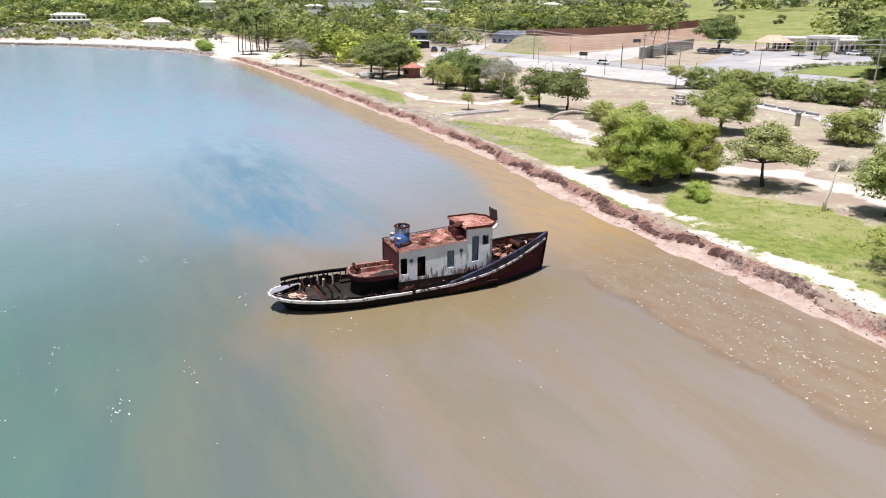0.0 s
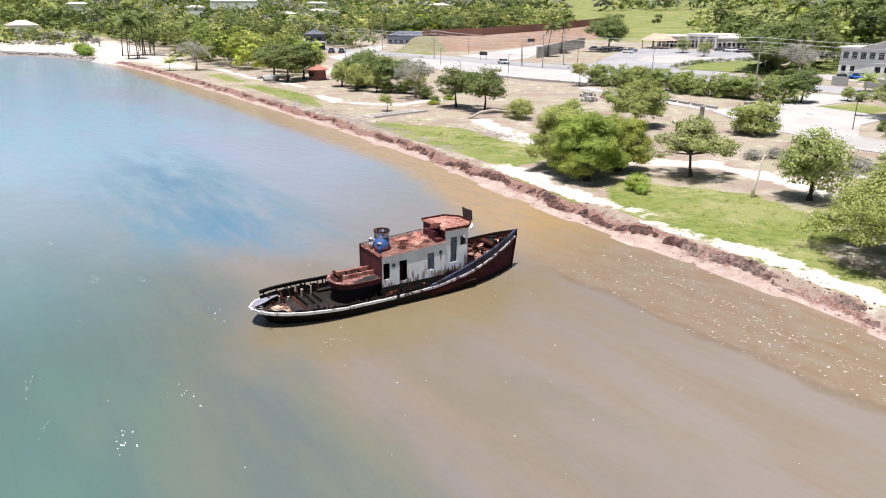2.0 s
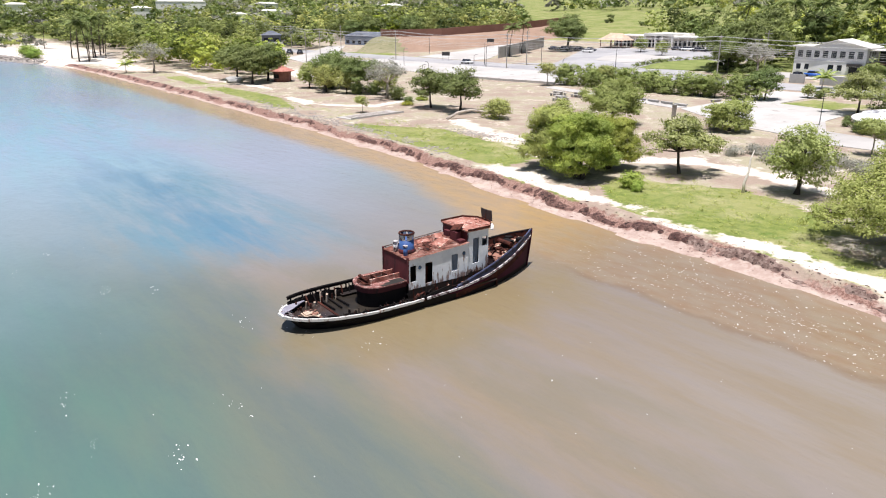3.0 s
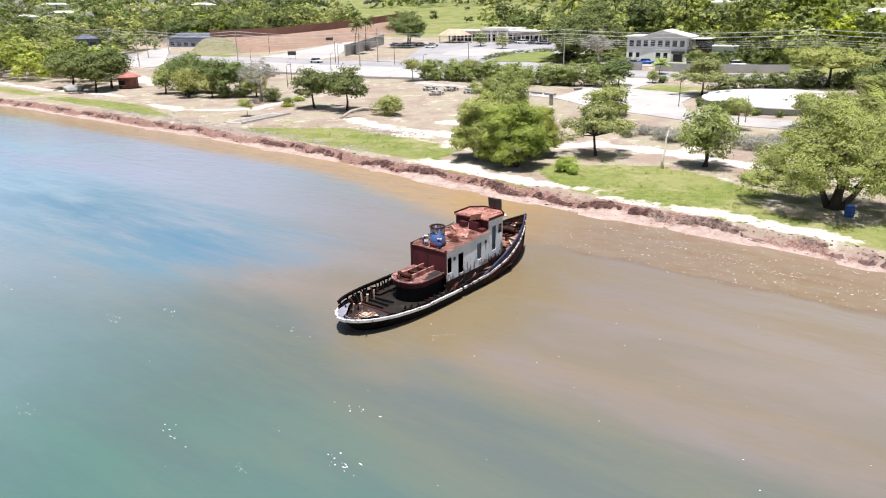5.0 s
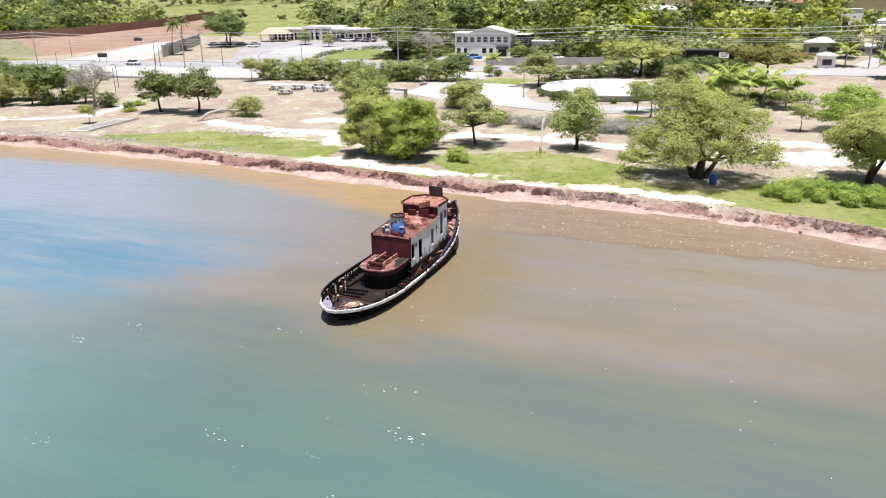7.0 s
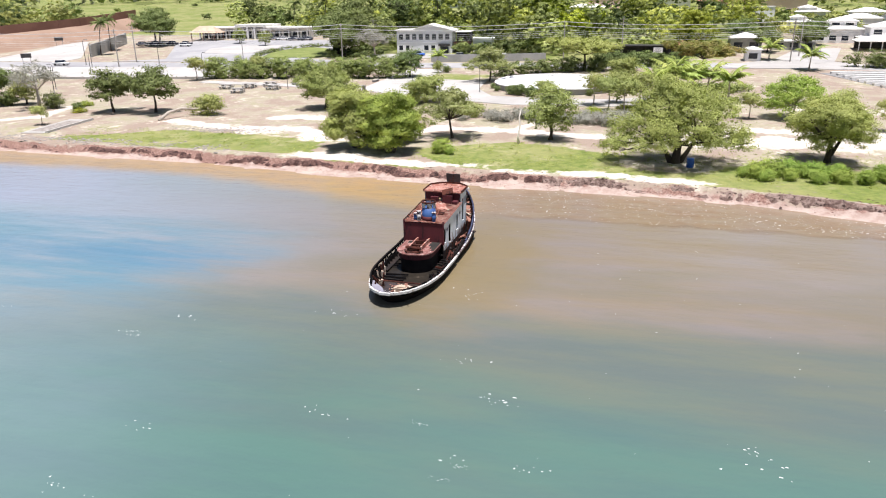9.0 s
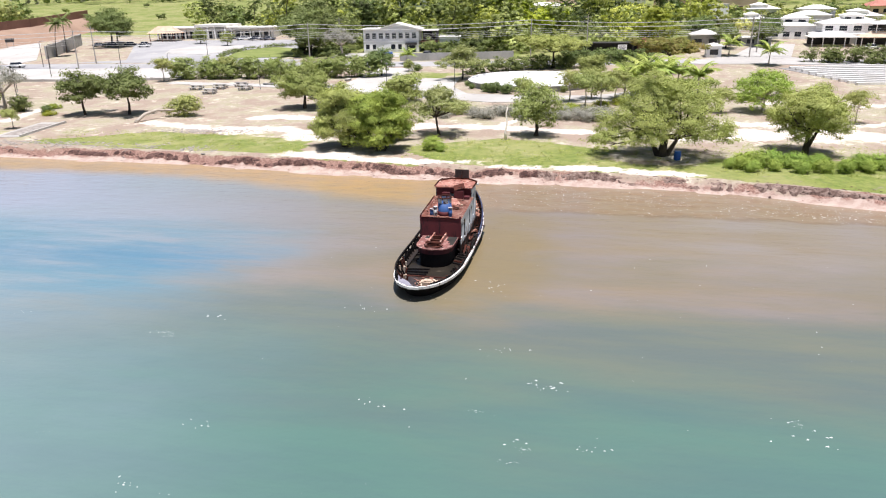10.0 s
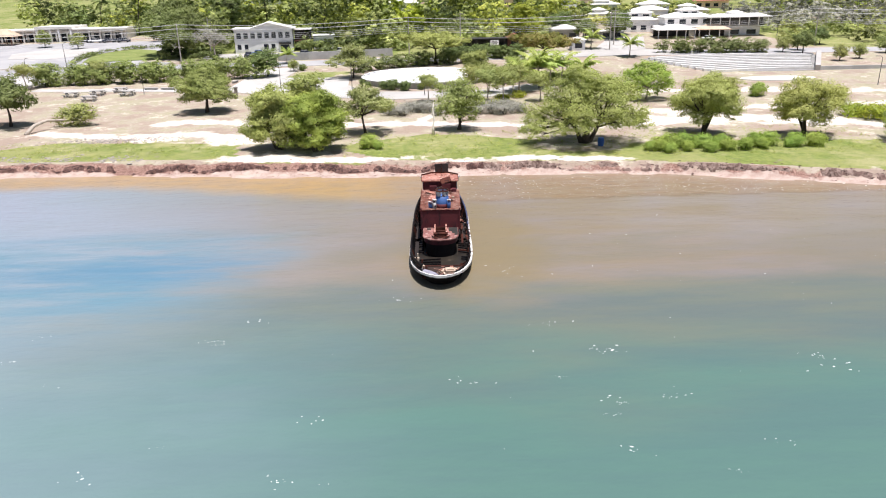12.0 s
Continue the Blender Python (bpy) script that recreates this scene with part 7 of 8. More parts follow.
def villa(name, label, x, y, rz, blocks, group="houses"):
    """Blocks: (x0, x1, y0, y1, z0, z1, wall material, roof material, roof overhang, openings on the front)."""
    ob = thing(name, pose(x, y, gz(x, y) - 0.2, 0, 0, rz), label, "house", group)
    for x0, x1, y0, y1, z0, z1, mat, rmat, over, n in blocks:
        if n > 0:
            w = (x1 - x0) / n
            holes = [(w * (i + 0.22), w * (i + 0.78), z0 + 0.9, min(z1 - 0.4, z0 + 2.4)) for i in range(n)]
            facade(ob, (x0, y0), (x1, y0), z0, z1, holes, 0.2, mat)
            part("body", boxes((x0, x1, y0 + 0.21, y1, z0, z1)), mat, ob)
        elif n == 0:
            part("body", boxes((x0, x1, y0, y1, z0, z1)), mat, ob)
        else:
            for i in range(-n):
                px = x0 + (x1 - x0) * i / max(-n - 1, 1)
                part("post", boxes((px - 0.12, px + 0.12, y0, y0 + 0.24, z0, z1)), mat, ob)
            # back of the recess near-black, painting the verandah's shade
            part("recess", boxes((x0, x1, y1 - 0.3, y1, z0, z1)), SIGN_SHADE_DARK, ob)
        bm = boxes((x0 - over, x1 + over, y0 - over, y1 + over, z1, z1 + 0.2))
        if over >= 0.3:
            slope = 0.30 if rmat is ROOF_WHITE else 0.45
            short = min(x1 - x0, y1 - y0) / 2 + over
            rx, ry = max((x1 - x0) / 2 + over - short, 0.15), max((y1 - y0) / 2 + over - short, 0.15)
            cx, cy = (x0 + x1) / 2, (y0 + y1) / 2
            e = [bm.verts.new((x, y, z1 + 0.204)) for x, y in ((x0 - over, y0 - over), (x1 + over, y0 - over), (x1 + over, y1 + over), (x0 - over, y1 + over))]
            r = [bm.verts.new((cx + sx * rx, cy + sy * ry, z1 + 0.2 + slope * short)) for sx, sy in ((-1, -1), (1, -1), (1, 1), (-1, 1))]
            bm.faces.new(r)
            for j in range(4):
                bm.faces.new((e[j], e[(j + 1) % 4], r[(j + 1) % 4], r[j]))
        part("roof", bm, rmat, ob)
    return ob


P, R = PLASTER, ROOF_WHITE
villa("villa", "large white villa with stacked flat roofs and shaded verandahs", 77, 183, -4,
      [(0, 12, 0, 8, 0, 3.0, P, R, 0.8, -5), (2, 36, 8, 18, 0, 3.4, P, R, 0.4, 6), (4, 20, 9, 18, 3.65, 6.6, P, R, 0.7, 4), (18, 37, 4, 9, 3.65, 6.6, P, R, 0.9, -7), (20, 35, 9.2, 18, 3.65, 6.6, P, R, 0.2, 0), (14, 24, 2, 8, 0, 2.8, P, THATCH, 0.5, -4), (10, 16, 12, 17, 6.9, 8.9, P, R, 0.4, 2)])
villa("white_house", "white flat-roofed house with small awnings", 69, 204, -4, [(0, 14, 0, 9, 0, 4.2, P, R, 0.3, 4), (4, 12, 3, 9, 4.45, 6.6, P, R, 0.6, 2)])
villa("white_house", "small white tower house", 58, 262, 0, [(0, 7, 0, 7, 0, 7.0, P, R, 0.2, 2)])
villa("white_house", "white house with flat roof among trees", 82, 232, -6, [(0, 13, 0, 9, 0, 5.0, P, R, 0.5, 4)])
villa("grey_house", "low grey house with tin roof", 42, 186, 0, [(0, 9, 0, 8, 0, 3.6, CONCRETE_GREY, R, 0.4, 2), (12, 24, 0, 9, 0, 2.6, CONCRETE_GREY, R, 0.25, 3)])
villa("gate_house", "small cream gate house beside the road", 43.5, 160, 0, [(0, 4, 0, 4, 0, 3.2, P, R, 0.5, 1)])
# shed posts, back and roof near-black: deep shade under trees put into colour
villa("open_shed", "open-fronted shed with a low roof under trees, blackened as deep shade", 6, 166, 2, [(0, 22, 0, 6, 0, 3.4, SIGN_SHADE_DARK, SIGN_SHADE_DARK, 0.2, -6)])
villa("pink_house", "pink house with terracotta roofs on the slope", 40, 312, 0, [(0, 22, 0, 12, 0, 6, PLASTER_PINK, ROOF_TILE, 0.8, 5), (26, 46, 2, 14, 0, 8, PLASTER_PINK, ROOF_TILE, 0.8, 4)])
villa("red_roof_house", "house with a broad red tiled roof", 127, 290, 0, [(0, 16, 0, 12, 0, 3.4, PLASTER_PINK, ROOF_TILE, 1.0, 4)])
villa("red_roof_house", "distant house under an orange tiled roof", 176, 300, 0, [(0, 18, 0, 12, 0, 3.4, P, ROOF_TILE, 1.0, 4)])
villa("kiosk_shop", "small red-roofed stall under trees", 25, 170, 0, [(0, 4.5, 0, 4, 0, 3.2, BRICK_RED, ROOF_TILE, 0.6, 1)])
villa("white_house", "long white two-storey house across the bay", -567, -57, 98, [(0, 27, 0, 10, 0, 3.6, P, R, 0.6, 7), (2, 25, 1, 10, 3.85, 7.2, P, R, 0.6, 7)])
villa("red_roof_house", "pale house with a pink roof behind palms", -536, 6, 95, [(0, 18, 0, 12, 0, 4.6, P, PLASTER_PINK, 0.8, 4)])
# near-black ground floor paints the shade of an open storey
villa("grey_house", "dark grey unfinished two-storey house among trees", -287, 113, 65, [(0, 9.5, 0, 8, 0, 3.8, DARK, CONCRETE_GREY, 0.4, 3), (0.4, 9.2, 0.6, 8, 4.05, 7.6, SLATE, SLATE, 0.5, 2)])
villa("stall", "low stall with a red roof beside the road", -291, 106, 65, [(0, 5, 0, 4, 0, 3.0, BRICK_RED, ROOF_TILE, 0.5, 1)])
# roof in dark slate, the trees' shade over the house put into its colour
villa("blue_house", "low blue-grey house beside the brown wall", -292, 161, 10, [(0, 27, 0, 9, 0, 4.4, PLASTER_BLUE, SLATE, 0.4, 6)])
villa("white_house", "long white block above the far wood", -700, 190, 70, [(0, 46, 0, 12, 0, 13, P, R, 0.3, 8)])
villa("white_house", "white flat house on the slope", 90, 252, -4, [(0, 12, 0, 9, 0, 5.5, P, R, 0.5, 3)])
villa("white_house", "white house with a broad roof far up the slope", -104, 366, 0, [(0, 20, 0, 10, 0, 5.0, P, R, 0.8, 4)])
villa("white_house", "low white house between tall trees", -20, 312, 0, [(0, 17, 0, 9, 0, 3.6, P, R, 0.7, 4)])
villa("white_house", "white flat house above the yellow-green trees", 22, 338, 0, [(0, 15, 0, 9, 0, 5.0, P, R, 0.5, 3)])
for x, y, rz, w in ((-640, 150, 60, 16), (-560, 205, 40, 14), (-600, 250, 50, 20), (-680, 60, 80, 18), (-520, 330, 20, 18), (-720, 300, 50, 22), (-610, -120, 100, 14)):
    villa("white_house", "white flat-roofed house among trees on the hillside", x, y, rz, [(0, w, 0, 9, 0, 10.5, P, R, 0.5, 4)])
for x, y, w in ((98, 226, 10), (104, 244, 12), (76, 279, 12), (112, 212, 9), (66, 236, 9)):
    villa("white_house", "small white house with a bright flat roof", x, y, -5, [(0, w, 0, 8, 0, 3.6, P, R, 0.6, 3), (1, w * 0.6, 1, 7, 3.85, 5.2, P, R, 0.5, 0)])
villa("pink_house", "pale pink house high on the slope", -14, 350, 0, [(0, 16, 0, 10, 0, 9, PLASTER_PINK, ROOF_TILE, 0.8, 4)])
villa("grey_house", "grey house beside power poles", -318, 138, 30, [(0, 12, 0, 8, 0, 4.5, CONCRETE_GREY, R, 0.3, 3)])

# ---- park furniture and street things ----
# kiosk
ob = thing("kiosk", pose(-155.5, 61, gz(-155.5, 61), 0, 0, 20), "small brick kiosk with a red hipped roof", "kiosk")
bm = bmesh.new()
tube(bm, [(0, 0, -0.1), (0, 0, 3.0)], 2.5, 8)
part("wall", bm, BRICK_RED, ob)
bm = bmesh.new()
tube(bm, [(0, 0, 2.95), (0, 0, 3.1), (0, 0, 4.5)], [3.6, 3.6, 0.15], 8)
part("roof", bm, ROOF_TILE, ob)
bm = bmesh.new()
tube(bm, [(0, 0, 4.4), (0, 0, 5.0)], 0.07, 6)
part("finial", bm, STEEL_GREY, ob)
part("counter", boxes((-0.9, 0.9, -2.75, -2.3, 0.95, 1.05)), POLE_WOOD, ob)
part("hatch", boxes((-0.9, 0.9, -2.5, -2.3, 1.1, 2.2)), DARK, ob)
# broken slab on the shore
ob = thing("concrete_slab", pose(-80.2, 44.2, gz(-80, 44) + 0.02, 0, 0, 10), "broken white concrete slab with a kerb", "slab")
part("slab", boxes((-2.3, 2.3, -7.0, 7.0, -0.6, 0.06)), CONCRETE, ob)
part("kerb", boxes((1.95, 2.25, -6.9, 6.9, 0.064, 0.3)), CONCRETE, ob)
part("worn_infill", boxes((-1.6, 1.6, -5.8, 5.2, 0.064, 0.09)), ROCK, ob)


def picnic_table():
    ob = thing("picnic_set", Matrix(), "grey concrete picnic table with two benches on bare soil", "picnic table", "picnic tables")
    bm = boxes((-1.3, 1.3, -0.55, 0.55, 0.85, 0.97))
    bmesh.ops.bevel(bm, geom=bm.edges[:], offset=0.02, segments=1)
    part("tabletop", bm, CONCRETE, ob)
    for x in (-0.8, 0.8):
        part("leg", boxes((x - 0.12, x + 0.12, -0.4, 0.4, -0.05, 0.85)), CONCRETE_GREY, ob)
    for y in (-1.15, 1.15):
        b = part("bench", boxes((-1.3, 1.3, y - 0.25, y + 0.25, 0.5, 0.6)), CONCRETE, ob)
        for x in (-0.9, 0.9):
            part("bench_leg", boxes((x - 0.1, x + 0.1, y - 0.2, y + 0.2, -0.05, 0.5)), CONCRETE_GREY, b)
    return ob


place(picnic_table(), [(-78.5, 95.5, 1.15, 8), (-73.5, 97.3, 1.15, 4), (-72.2, 89.8, 1.15, 12), (-66.4, 95.8, 1.15, 0), (-70, 101, 1.1, 6)])
ob = thing("stone_bench", Matrix(), "low white masonry bench along the walkway", "bench", "stone benches")
part("seat", boxes((-1.6, 1.6, -0.35, 0.35, 0.45, 0.6)), CONCRETE, ob)
part("plinth", boxes((-1.45, 1.45, -0.25, 0.25, -0.1, 0.45)), CONCRETE_GREY, ob)
place(ob, [(-64.0 + 3.9 * i, 103.4 - 0.55 * i, 1.0, -8) for i in range(5)] + [(-47, 112, 0.9, 80), (-44, 118, 0.9, 80)])


def lamp_post():
    ob = thing("street_lamp", Matrix(), "thin dark street lamp with one bent arm", "street lamp", "street lamps")
    bm = bmesh.new()
    tube(bm, [(0, 0, -0.1), (0, 0, 5.6)], [0.08, 0.055], 8)
    part("pole", bm, SIGN_SHADE_DARK, ob)
    bm = bmesh.new()
    tube(bm, [(0, 0, 5.55), (0.4, 0, 5.9), (1.1, 0, 5.95)], 0.04, 6)
    part("arm", bm, SIGN_SHADE_DARK, ob)
    part("lamp_head", boxes((0.9, 1.5, -0.13, 0.13, 5.86, 5.98)), STEEL_GREY, ob)
    bm = bmesh.new()
    tube(bm, [(0, 0, -0.1), (0, 0, 0.5)], 0.14, 8)
    part("base", bm, CONCRETE_GREY, ob)
    return ob


place(lamp_post(), [(-17.6, 97.9, 1, 0), (-121, 88.5, 1, 180), (-117, 83.5, 1, 0), (-100, 119.5, 1, 90), (-102, 144.5, 1.2, 90), (-63.3, 97, 0.85, 0), (94, 86.7, 1, 180), (-146, 131, 1.2, 90), (-152, 135.5, 1.3, 90), (-208, 153, 1.2, 90),
                    (-173, 116, 1, 90), (-132.6, 114.5, 1, 0), (-128, 139, 1.2, 0), (-34, 101, 0.9, 90), (118, 185, 1.2, 0), (-1.5, 86, 0.9, 0)])


def power_pole(x, y, rz):
    ob = thing("power_pole", pose(x, y, gz(x, y) - 0.2, 0, 0, rz), "grey utility pole with crossarm and insulators", "utility pole", "power poles")
    bm = bmesh.new()
    tube(bm, [(0, 0, 0), (0, 0, 11.4)], [0.19, 0.12], 8)
    part("pole", bm, POLE_WOOD, ob)
    for z in (10.6, 9.5):
        part("crossarm", boxes((-0.07, 0.07, -1.2, 1.2, z, z + 0.14)), POLE_WOOD, ob)
        for yy in (-1.05, 0, 1.05):
            bm = bmesh.new()
            tube(bm, [(0, yy, z + 0.14), (0, yy, z + 0.34)], 0.06, 6)
            part("insulator", bm, STEEL_GREY, ob)
    return ob


LINE = [(-400, 152), (-345, 140), (-292, 131), (-248, 123), (-196, 128), (-138, 133), (-72, 151), (-6, 158), (55, 160), (118, 160), (190, 152), (270, 144)]
tops = []
for i, (x, y) in enumerate(LINE):
    a, b = LINE[max(i - 1, 0)], LINE[min(i + 1, len(LINE) - 1)]
    rz = math.degrees(math.atan2(b[1] - a[1], b[0] - a[0]))
    power_pole(x, y, rz)
    nrm = Vector((-math.sin(radians(rz)), math.cos(radians(rz)), 0))
    tops.append((Vector((x, y, gz(x, y) - 0.2)), nrm))
for off, z in ((-1.05, 10.94), (0, 11.0), (1.05, 10.94), (-1.05, 9.84), (0.0, 9.9), (1.05, 9.84), (0.15, 8.7), (-0.1, 8.2), (0.1, 7.7), (0.0, 7.1)):
    pts = []
    for (p, n0), (q, n1) in zip(tops, tops[1:]):
        a, b = p + n0 * off + Vector((0, 0, z)), q + n1 * off + Vector((0, 0, z))
        pts += [a.lerp(b, t / 8) - Vector((0, 0, 4 * (t / 8) * (1 - t / 8))) for t in range(8)]
    tagged(part("power_cable", tube(bmesh.new(), pts, 0.028, 4), CABLE, None, "sagging power cable along the road"), category="cable", group="power cables")
for x, y in ((59, 171), (10, 170), (-68, 168), (-140, 144), (-262.5, 141.8), (-214, 98.8)):
    ob = power_pole(x, y, 80)


def car(name, label, paint):
    ob = thing(name, Matrix(), label, "car", "parked cars")
    bm = boxes((-2.2, 2.2, -0.88, 0.88, 0.35, 0.95))
    bmesh.ops.bevel(bm, geom=bm.edges[:], offset=0.14, segments=2)
    part("body", bm, paint, ob, "", True)
    bm = boxes((-1.5, 1.2, -0.78, 0.78, 0.9, 1.5))
    for v in bm.verts:
        if v.co.z > 1.4:
            v.co.x = v.co.x * 0.75 - 0.08
            v.co.y *= 0.84
    part("cabin", bm, WINDOW, ob)
    bm = boxes((-1.15, 0.72, -0.64, 0.64, 1.5, 1.56))
    part("roof", bm, paint, ob)
    for x in (-1.35, 1.4):
        for y in (-0.85, 0.85):
            bm = bmesh.new()
            tube(bm, [(x, y - 0.1, 0.33), (x, y + 0.1, 0.33)], 0.33, 14)
            part("wheel", bm, TYRE, ob)
    return ob


place(car("car", "white car parked outside the mall", CAR_WHITE), [(-150.5, 186.5, 1, 10), (-120, 207, 1.1, 5), (-160.5, 134.5, 1.1, 8), (-38, 163, 1.0, 20), (-27, 167, 1.1, 0), (92, 178, 1, 0)])
place(car("car", "dark car parked in the shade", CAR_DARK), [(-115, 206.5, 1.1, 8), (-159, 191, 1, 20), (-153, 191, 1, 20), (-55, 162, 1.0, 90), (-166, 190, 1, 10), (-171, 189, 1, 10), (-110, 206.5, 1.1, 8), (-124.5, 207, 1.1, 8), (-262.5, 115.5, 1.4, 150), (-258.5, 118.5, 1.3, 150)])
place(car("car", "deep blue car parked before the white building", BLUE_PLASTIC), [(-52.5, 165.5, 1.05, 10)])
# covered boat-like heap on the shore
ob = thing("tarpaulin_heap", pose(-161, 48.6, gz(-161, 48.6)), "heap under a grey tarpaulin beside the trees", "heap")
bm = bmesh.new()
lump(bm, (0, 0, 0.5), 2.6, 5, 0.5, 2)
part("cover", bm, CONCRETE_GREY, ob)
# amphitheatre of stone seats
ob = thing("amphitheatre", Matrix(), "curved rows of white stone seats on a slope", "amphitheatre", kind="structure")
for i in range(10):
    r = 53.0 + 3.1 * i
    a0, a1 = radians(109 - 0.16 * i), radians(80.5 - 0.66 * i)
    bm = bmesh.new()
    rows = []
    for j in range(25):
        a = a0 + (a1 - a0) * j / 24
        base = gz(85 + (r + 0.5) * math.cos(a), 60 + (r + 0.5) * math.sin(a))
        row = []
        for rr, zz in ((r, -0.3), (r, 0.55), (r + 0.85, 0.55), (r + 0.85, -0.3)):
            row.append(bm.verts.new((85 + rr * math.cos(a), 60 + rr * math.sin(a), base + zz)))
        rows.append(row)
    for p, q in zip(rows, rows[1:]):
        for j in range(3):
            bm.faces.new((p[j], p[j + 1], q[j + 1], q[j]))
    bm.faces.new(rows[0])
    bm.faces.new(rows[-1][::-1])
    bmesh.ops.recalc_face_normals(bm, faces=bm.faces[:])
    part("seat_row", bm, ROOF_WHITE, ob)
bm = bmesh.new()
beam(bm, (93.5, 110.5, gz(93, 110) + 0.5), (108.5, 139, gz(108, 139) + 0.5), 1.2, 1.6)
part("side_wall", bm, CONCRETE, ob)
part("low_wall", boxes((94, 135, 111.0, 111.6, 1.8, 3.1)), CONCRETE_GREY, ob)
ob = thing("stage", pose(78.5, 99.2, gz(78.5, 99.2)), "low oval white stage", "stage", kind="structure")
bm = bmesh.new()
tube(bm, [(0, 0, -0.3), (0, 0, 0.14)], 1.0, 32)
for v in bm.verts:
    v.co.x *= 8.5
    v.co.y *= 3.8
part("platform", bm, ROOF_WHITE, ob)
draped("terrace", [(68, 113), (86, 110.5), (94, 111), (108.5, 139.5), (84, 142), (58, 139)], TREAD, "grey treads between stone seats", 0.06, "steps", 4.0)
# raised round plaza with a pale retaining wall
ob = thing("plaza", pose(-1.5, 110, gz(-1.5, 104)), "raised round white plaza above a grey retaining wall", "plaza", kind="structure")
for nm, mat, r, z0, z1 in (("retaining_wall", CONCRETE_GREY, 1.0, -1.2, 1.05), ("floor", PLASTER, 1.03, 1.05, 1.25)):
    bm = bmesh.new()
    tube(bm, [(0, 0, z0), (0, 0, z1)], r, 56)
    for v in bm.verts:
        v.co.x *= 14.5
        v.co.y *= 14.0
    part(nm, bm, mat, ob)
bm = bmesh.new()
tube(bm, [(14.2 * math.cos(a), 13.7 * math.sin(a), 1.45) for a in (radians(40 + 4 * q) for q in range(36))], 0.25, 6)
part("kerb", bm, PLASTER, ob)
# pale dead trunk standing askew in the grass
ob = thing("dead_trunk", pose(-0.1, 44.4, gz(-0.1, 44.4) - 0.05), "bare bleached trunk leaning in the grass", "tree trunk")
bm = bmesh.new()
tube(bm, [(0, 0, 0), (-0.1, 0.1, 1.2), (0.1, 0.4, 2.5), (-0.1, 0.8, 3.8), (0.1, 1.0, 4.9)], [0.24, 0.15, 0.13, 0.10, 0.05], 8)
part("trunk", bm, BARK_WHITE, ob, "", True)
# old stone gate pillar in the park
ob = thing("stone_pillar", pose(-40.9, 88.3, gz(-40.9, 88.3)), "weathered grey-brown stone pillar standing alone in the park", "pillar")
bm = boxes((-0.3, 0.3, -0.3, 0.3, -0.1, 2.2))
bmesh.ops.bevel(bm, geom=bm.edges[:], offset=0.06, segments=1)
part("shaft", bm, ROCK, ob)
part("cap", boxes((-0.38, 0.38, -0.38, 0.38, 2.204, 2.4)), CONCRETE_GREY, ob)
# white notice on the shed
ob = thing("notice_board", pose(20.4, 165.6, gz(20.4, 165.6)), "white notice board before a dark shed", "sign")
part("board", boxes((-1.3, 1.3, -0.04, 0.04, 1.5, 3.0)), PLASTER, ob)
for z, w in ((2.65, 0.9), (2.3, 1.0), (1.95, 0.7)):
    part("text_bar", boxes((-w, w, -0.05, -0.042, z - 0.08, z + 0.06)), SIGN_SHADE_DARK, ob)
for x in (-1.1, 1.1):
    part("post", boxes((x - 0.05, x + 0.05, 0.045, 0.13, -0.1, 2.9)), STEEL_GREY, ob)
# blue drum under the big tree
ob = thing("blue_drum", pose(23.0, 33.6, gz(23, 33.6)), "blue plastic drum under a tree", "drum")
bm = bmesh.new()
tube(bm, [(0, 0, -0.03), (0, 0, 0.05), (0, 0, 0.5), (0, 0, 1.0), (0, 0, 1.05)], [0.4, 0.43, 0.45, 0.43, 0.4], 16)
part("barrel", bm, BLUE_PLASTIC, ob, "", True)
bm = bmesh.new()
tube(bm, [(0, 0, 1.05), (0, 0, 1.1)], 0.43, 16)
part("lid", bm, BLUE_PLASTIC, ob)
# hoardings on posts by the road
ob = thing("billboard", Matrix(), "dark roadside hoarding on two posts", "billboard", "hoardings")
part("board", boxes((-2.0, 2.0, -0.08, 0.08, 2.6, 4.4)), SIGN_SHADE_DARK, ob)
for x in (-1.5, 1.5):
    part("post", boxes((x - 0.08, x + 0.08, -0.07, 0.07, -0.1, 2.6)), STEEL_GREY, ob)
place(ob, [(-176, 137, 0.75, 40), (-207, 186, 0.8, 60)])

# ---- shore litter, stones and weed ----
def heaps(name, label, mat, spots, category, kind="stuff", sub=1, squash=0.5, rough=0.5):
    proto = []
    for k in range(5):
        b2 = bmesh.new()
        lump(b2, (0, 0, 0), 1.0, k * 2.3, squash, sub, rough)
        b2.verts.index_update()
        proto.append(([tuple(v.co) for v in b2.verts], [tuple(v.index for v in f.verts) for f in b2.faces]))
        b2.free()
    V, F = [], []
    for i, (x, y, z, rx, ry, rz, h) in enumerate(spots):
        vs, fs = proto[i % 5]
        c, s = math.cos(rz), math.sin(rz)
        o = len(V)
        V += [(x + (a * rx * c - b * ry * s), y + (a * rx * s + b * ry * c), z + d * h) for a, b, d in vs]
        F += [tuple(o + q for q in f) for f in fs]
    tagged(raw(name, V, F, mat, None, label), category=category, kind=kind)


rg = random.Random(9)


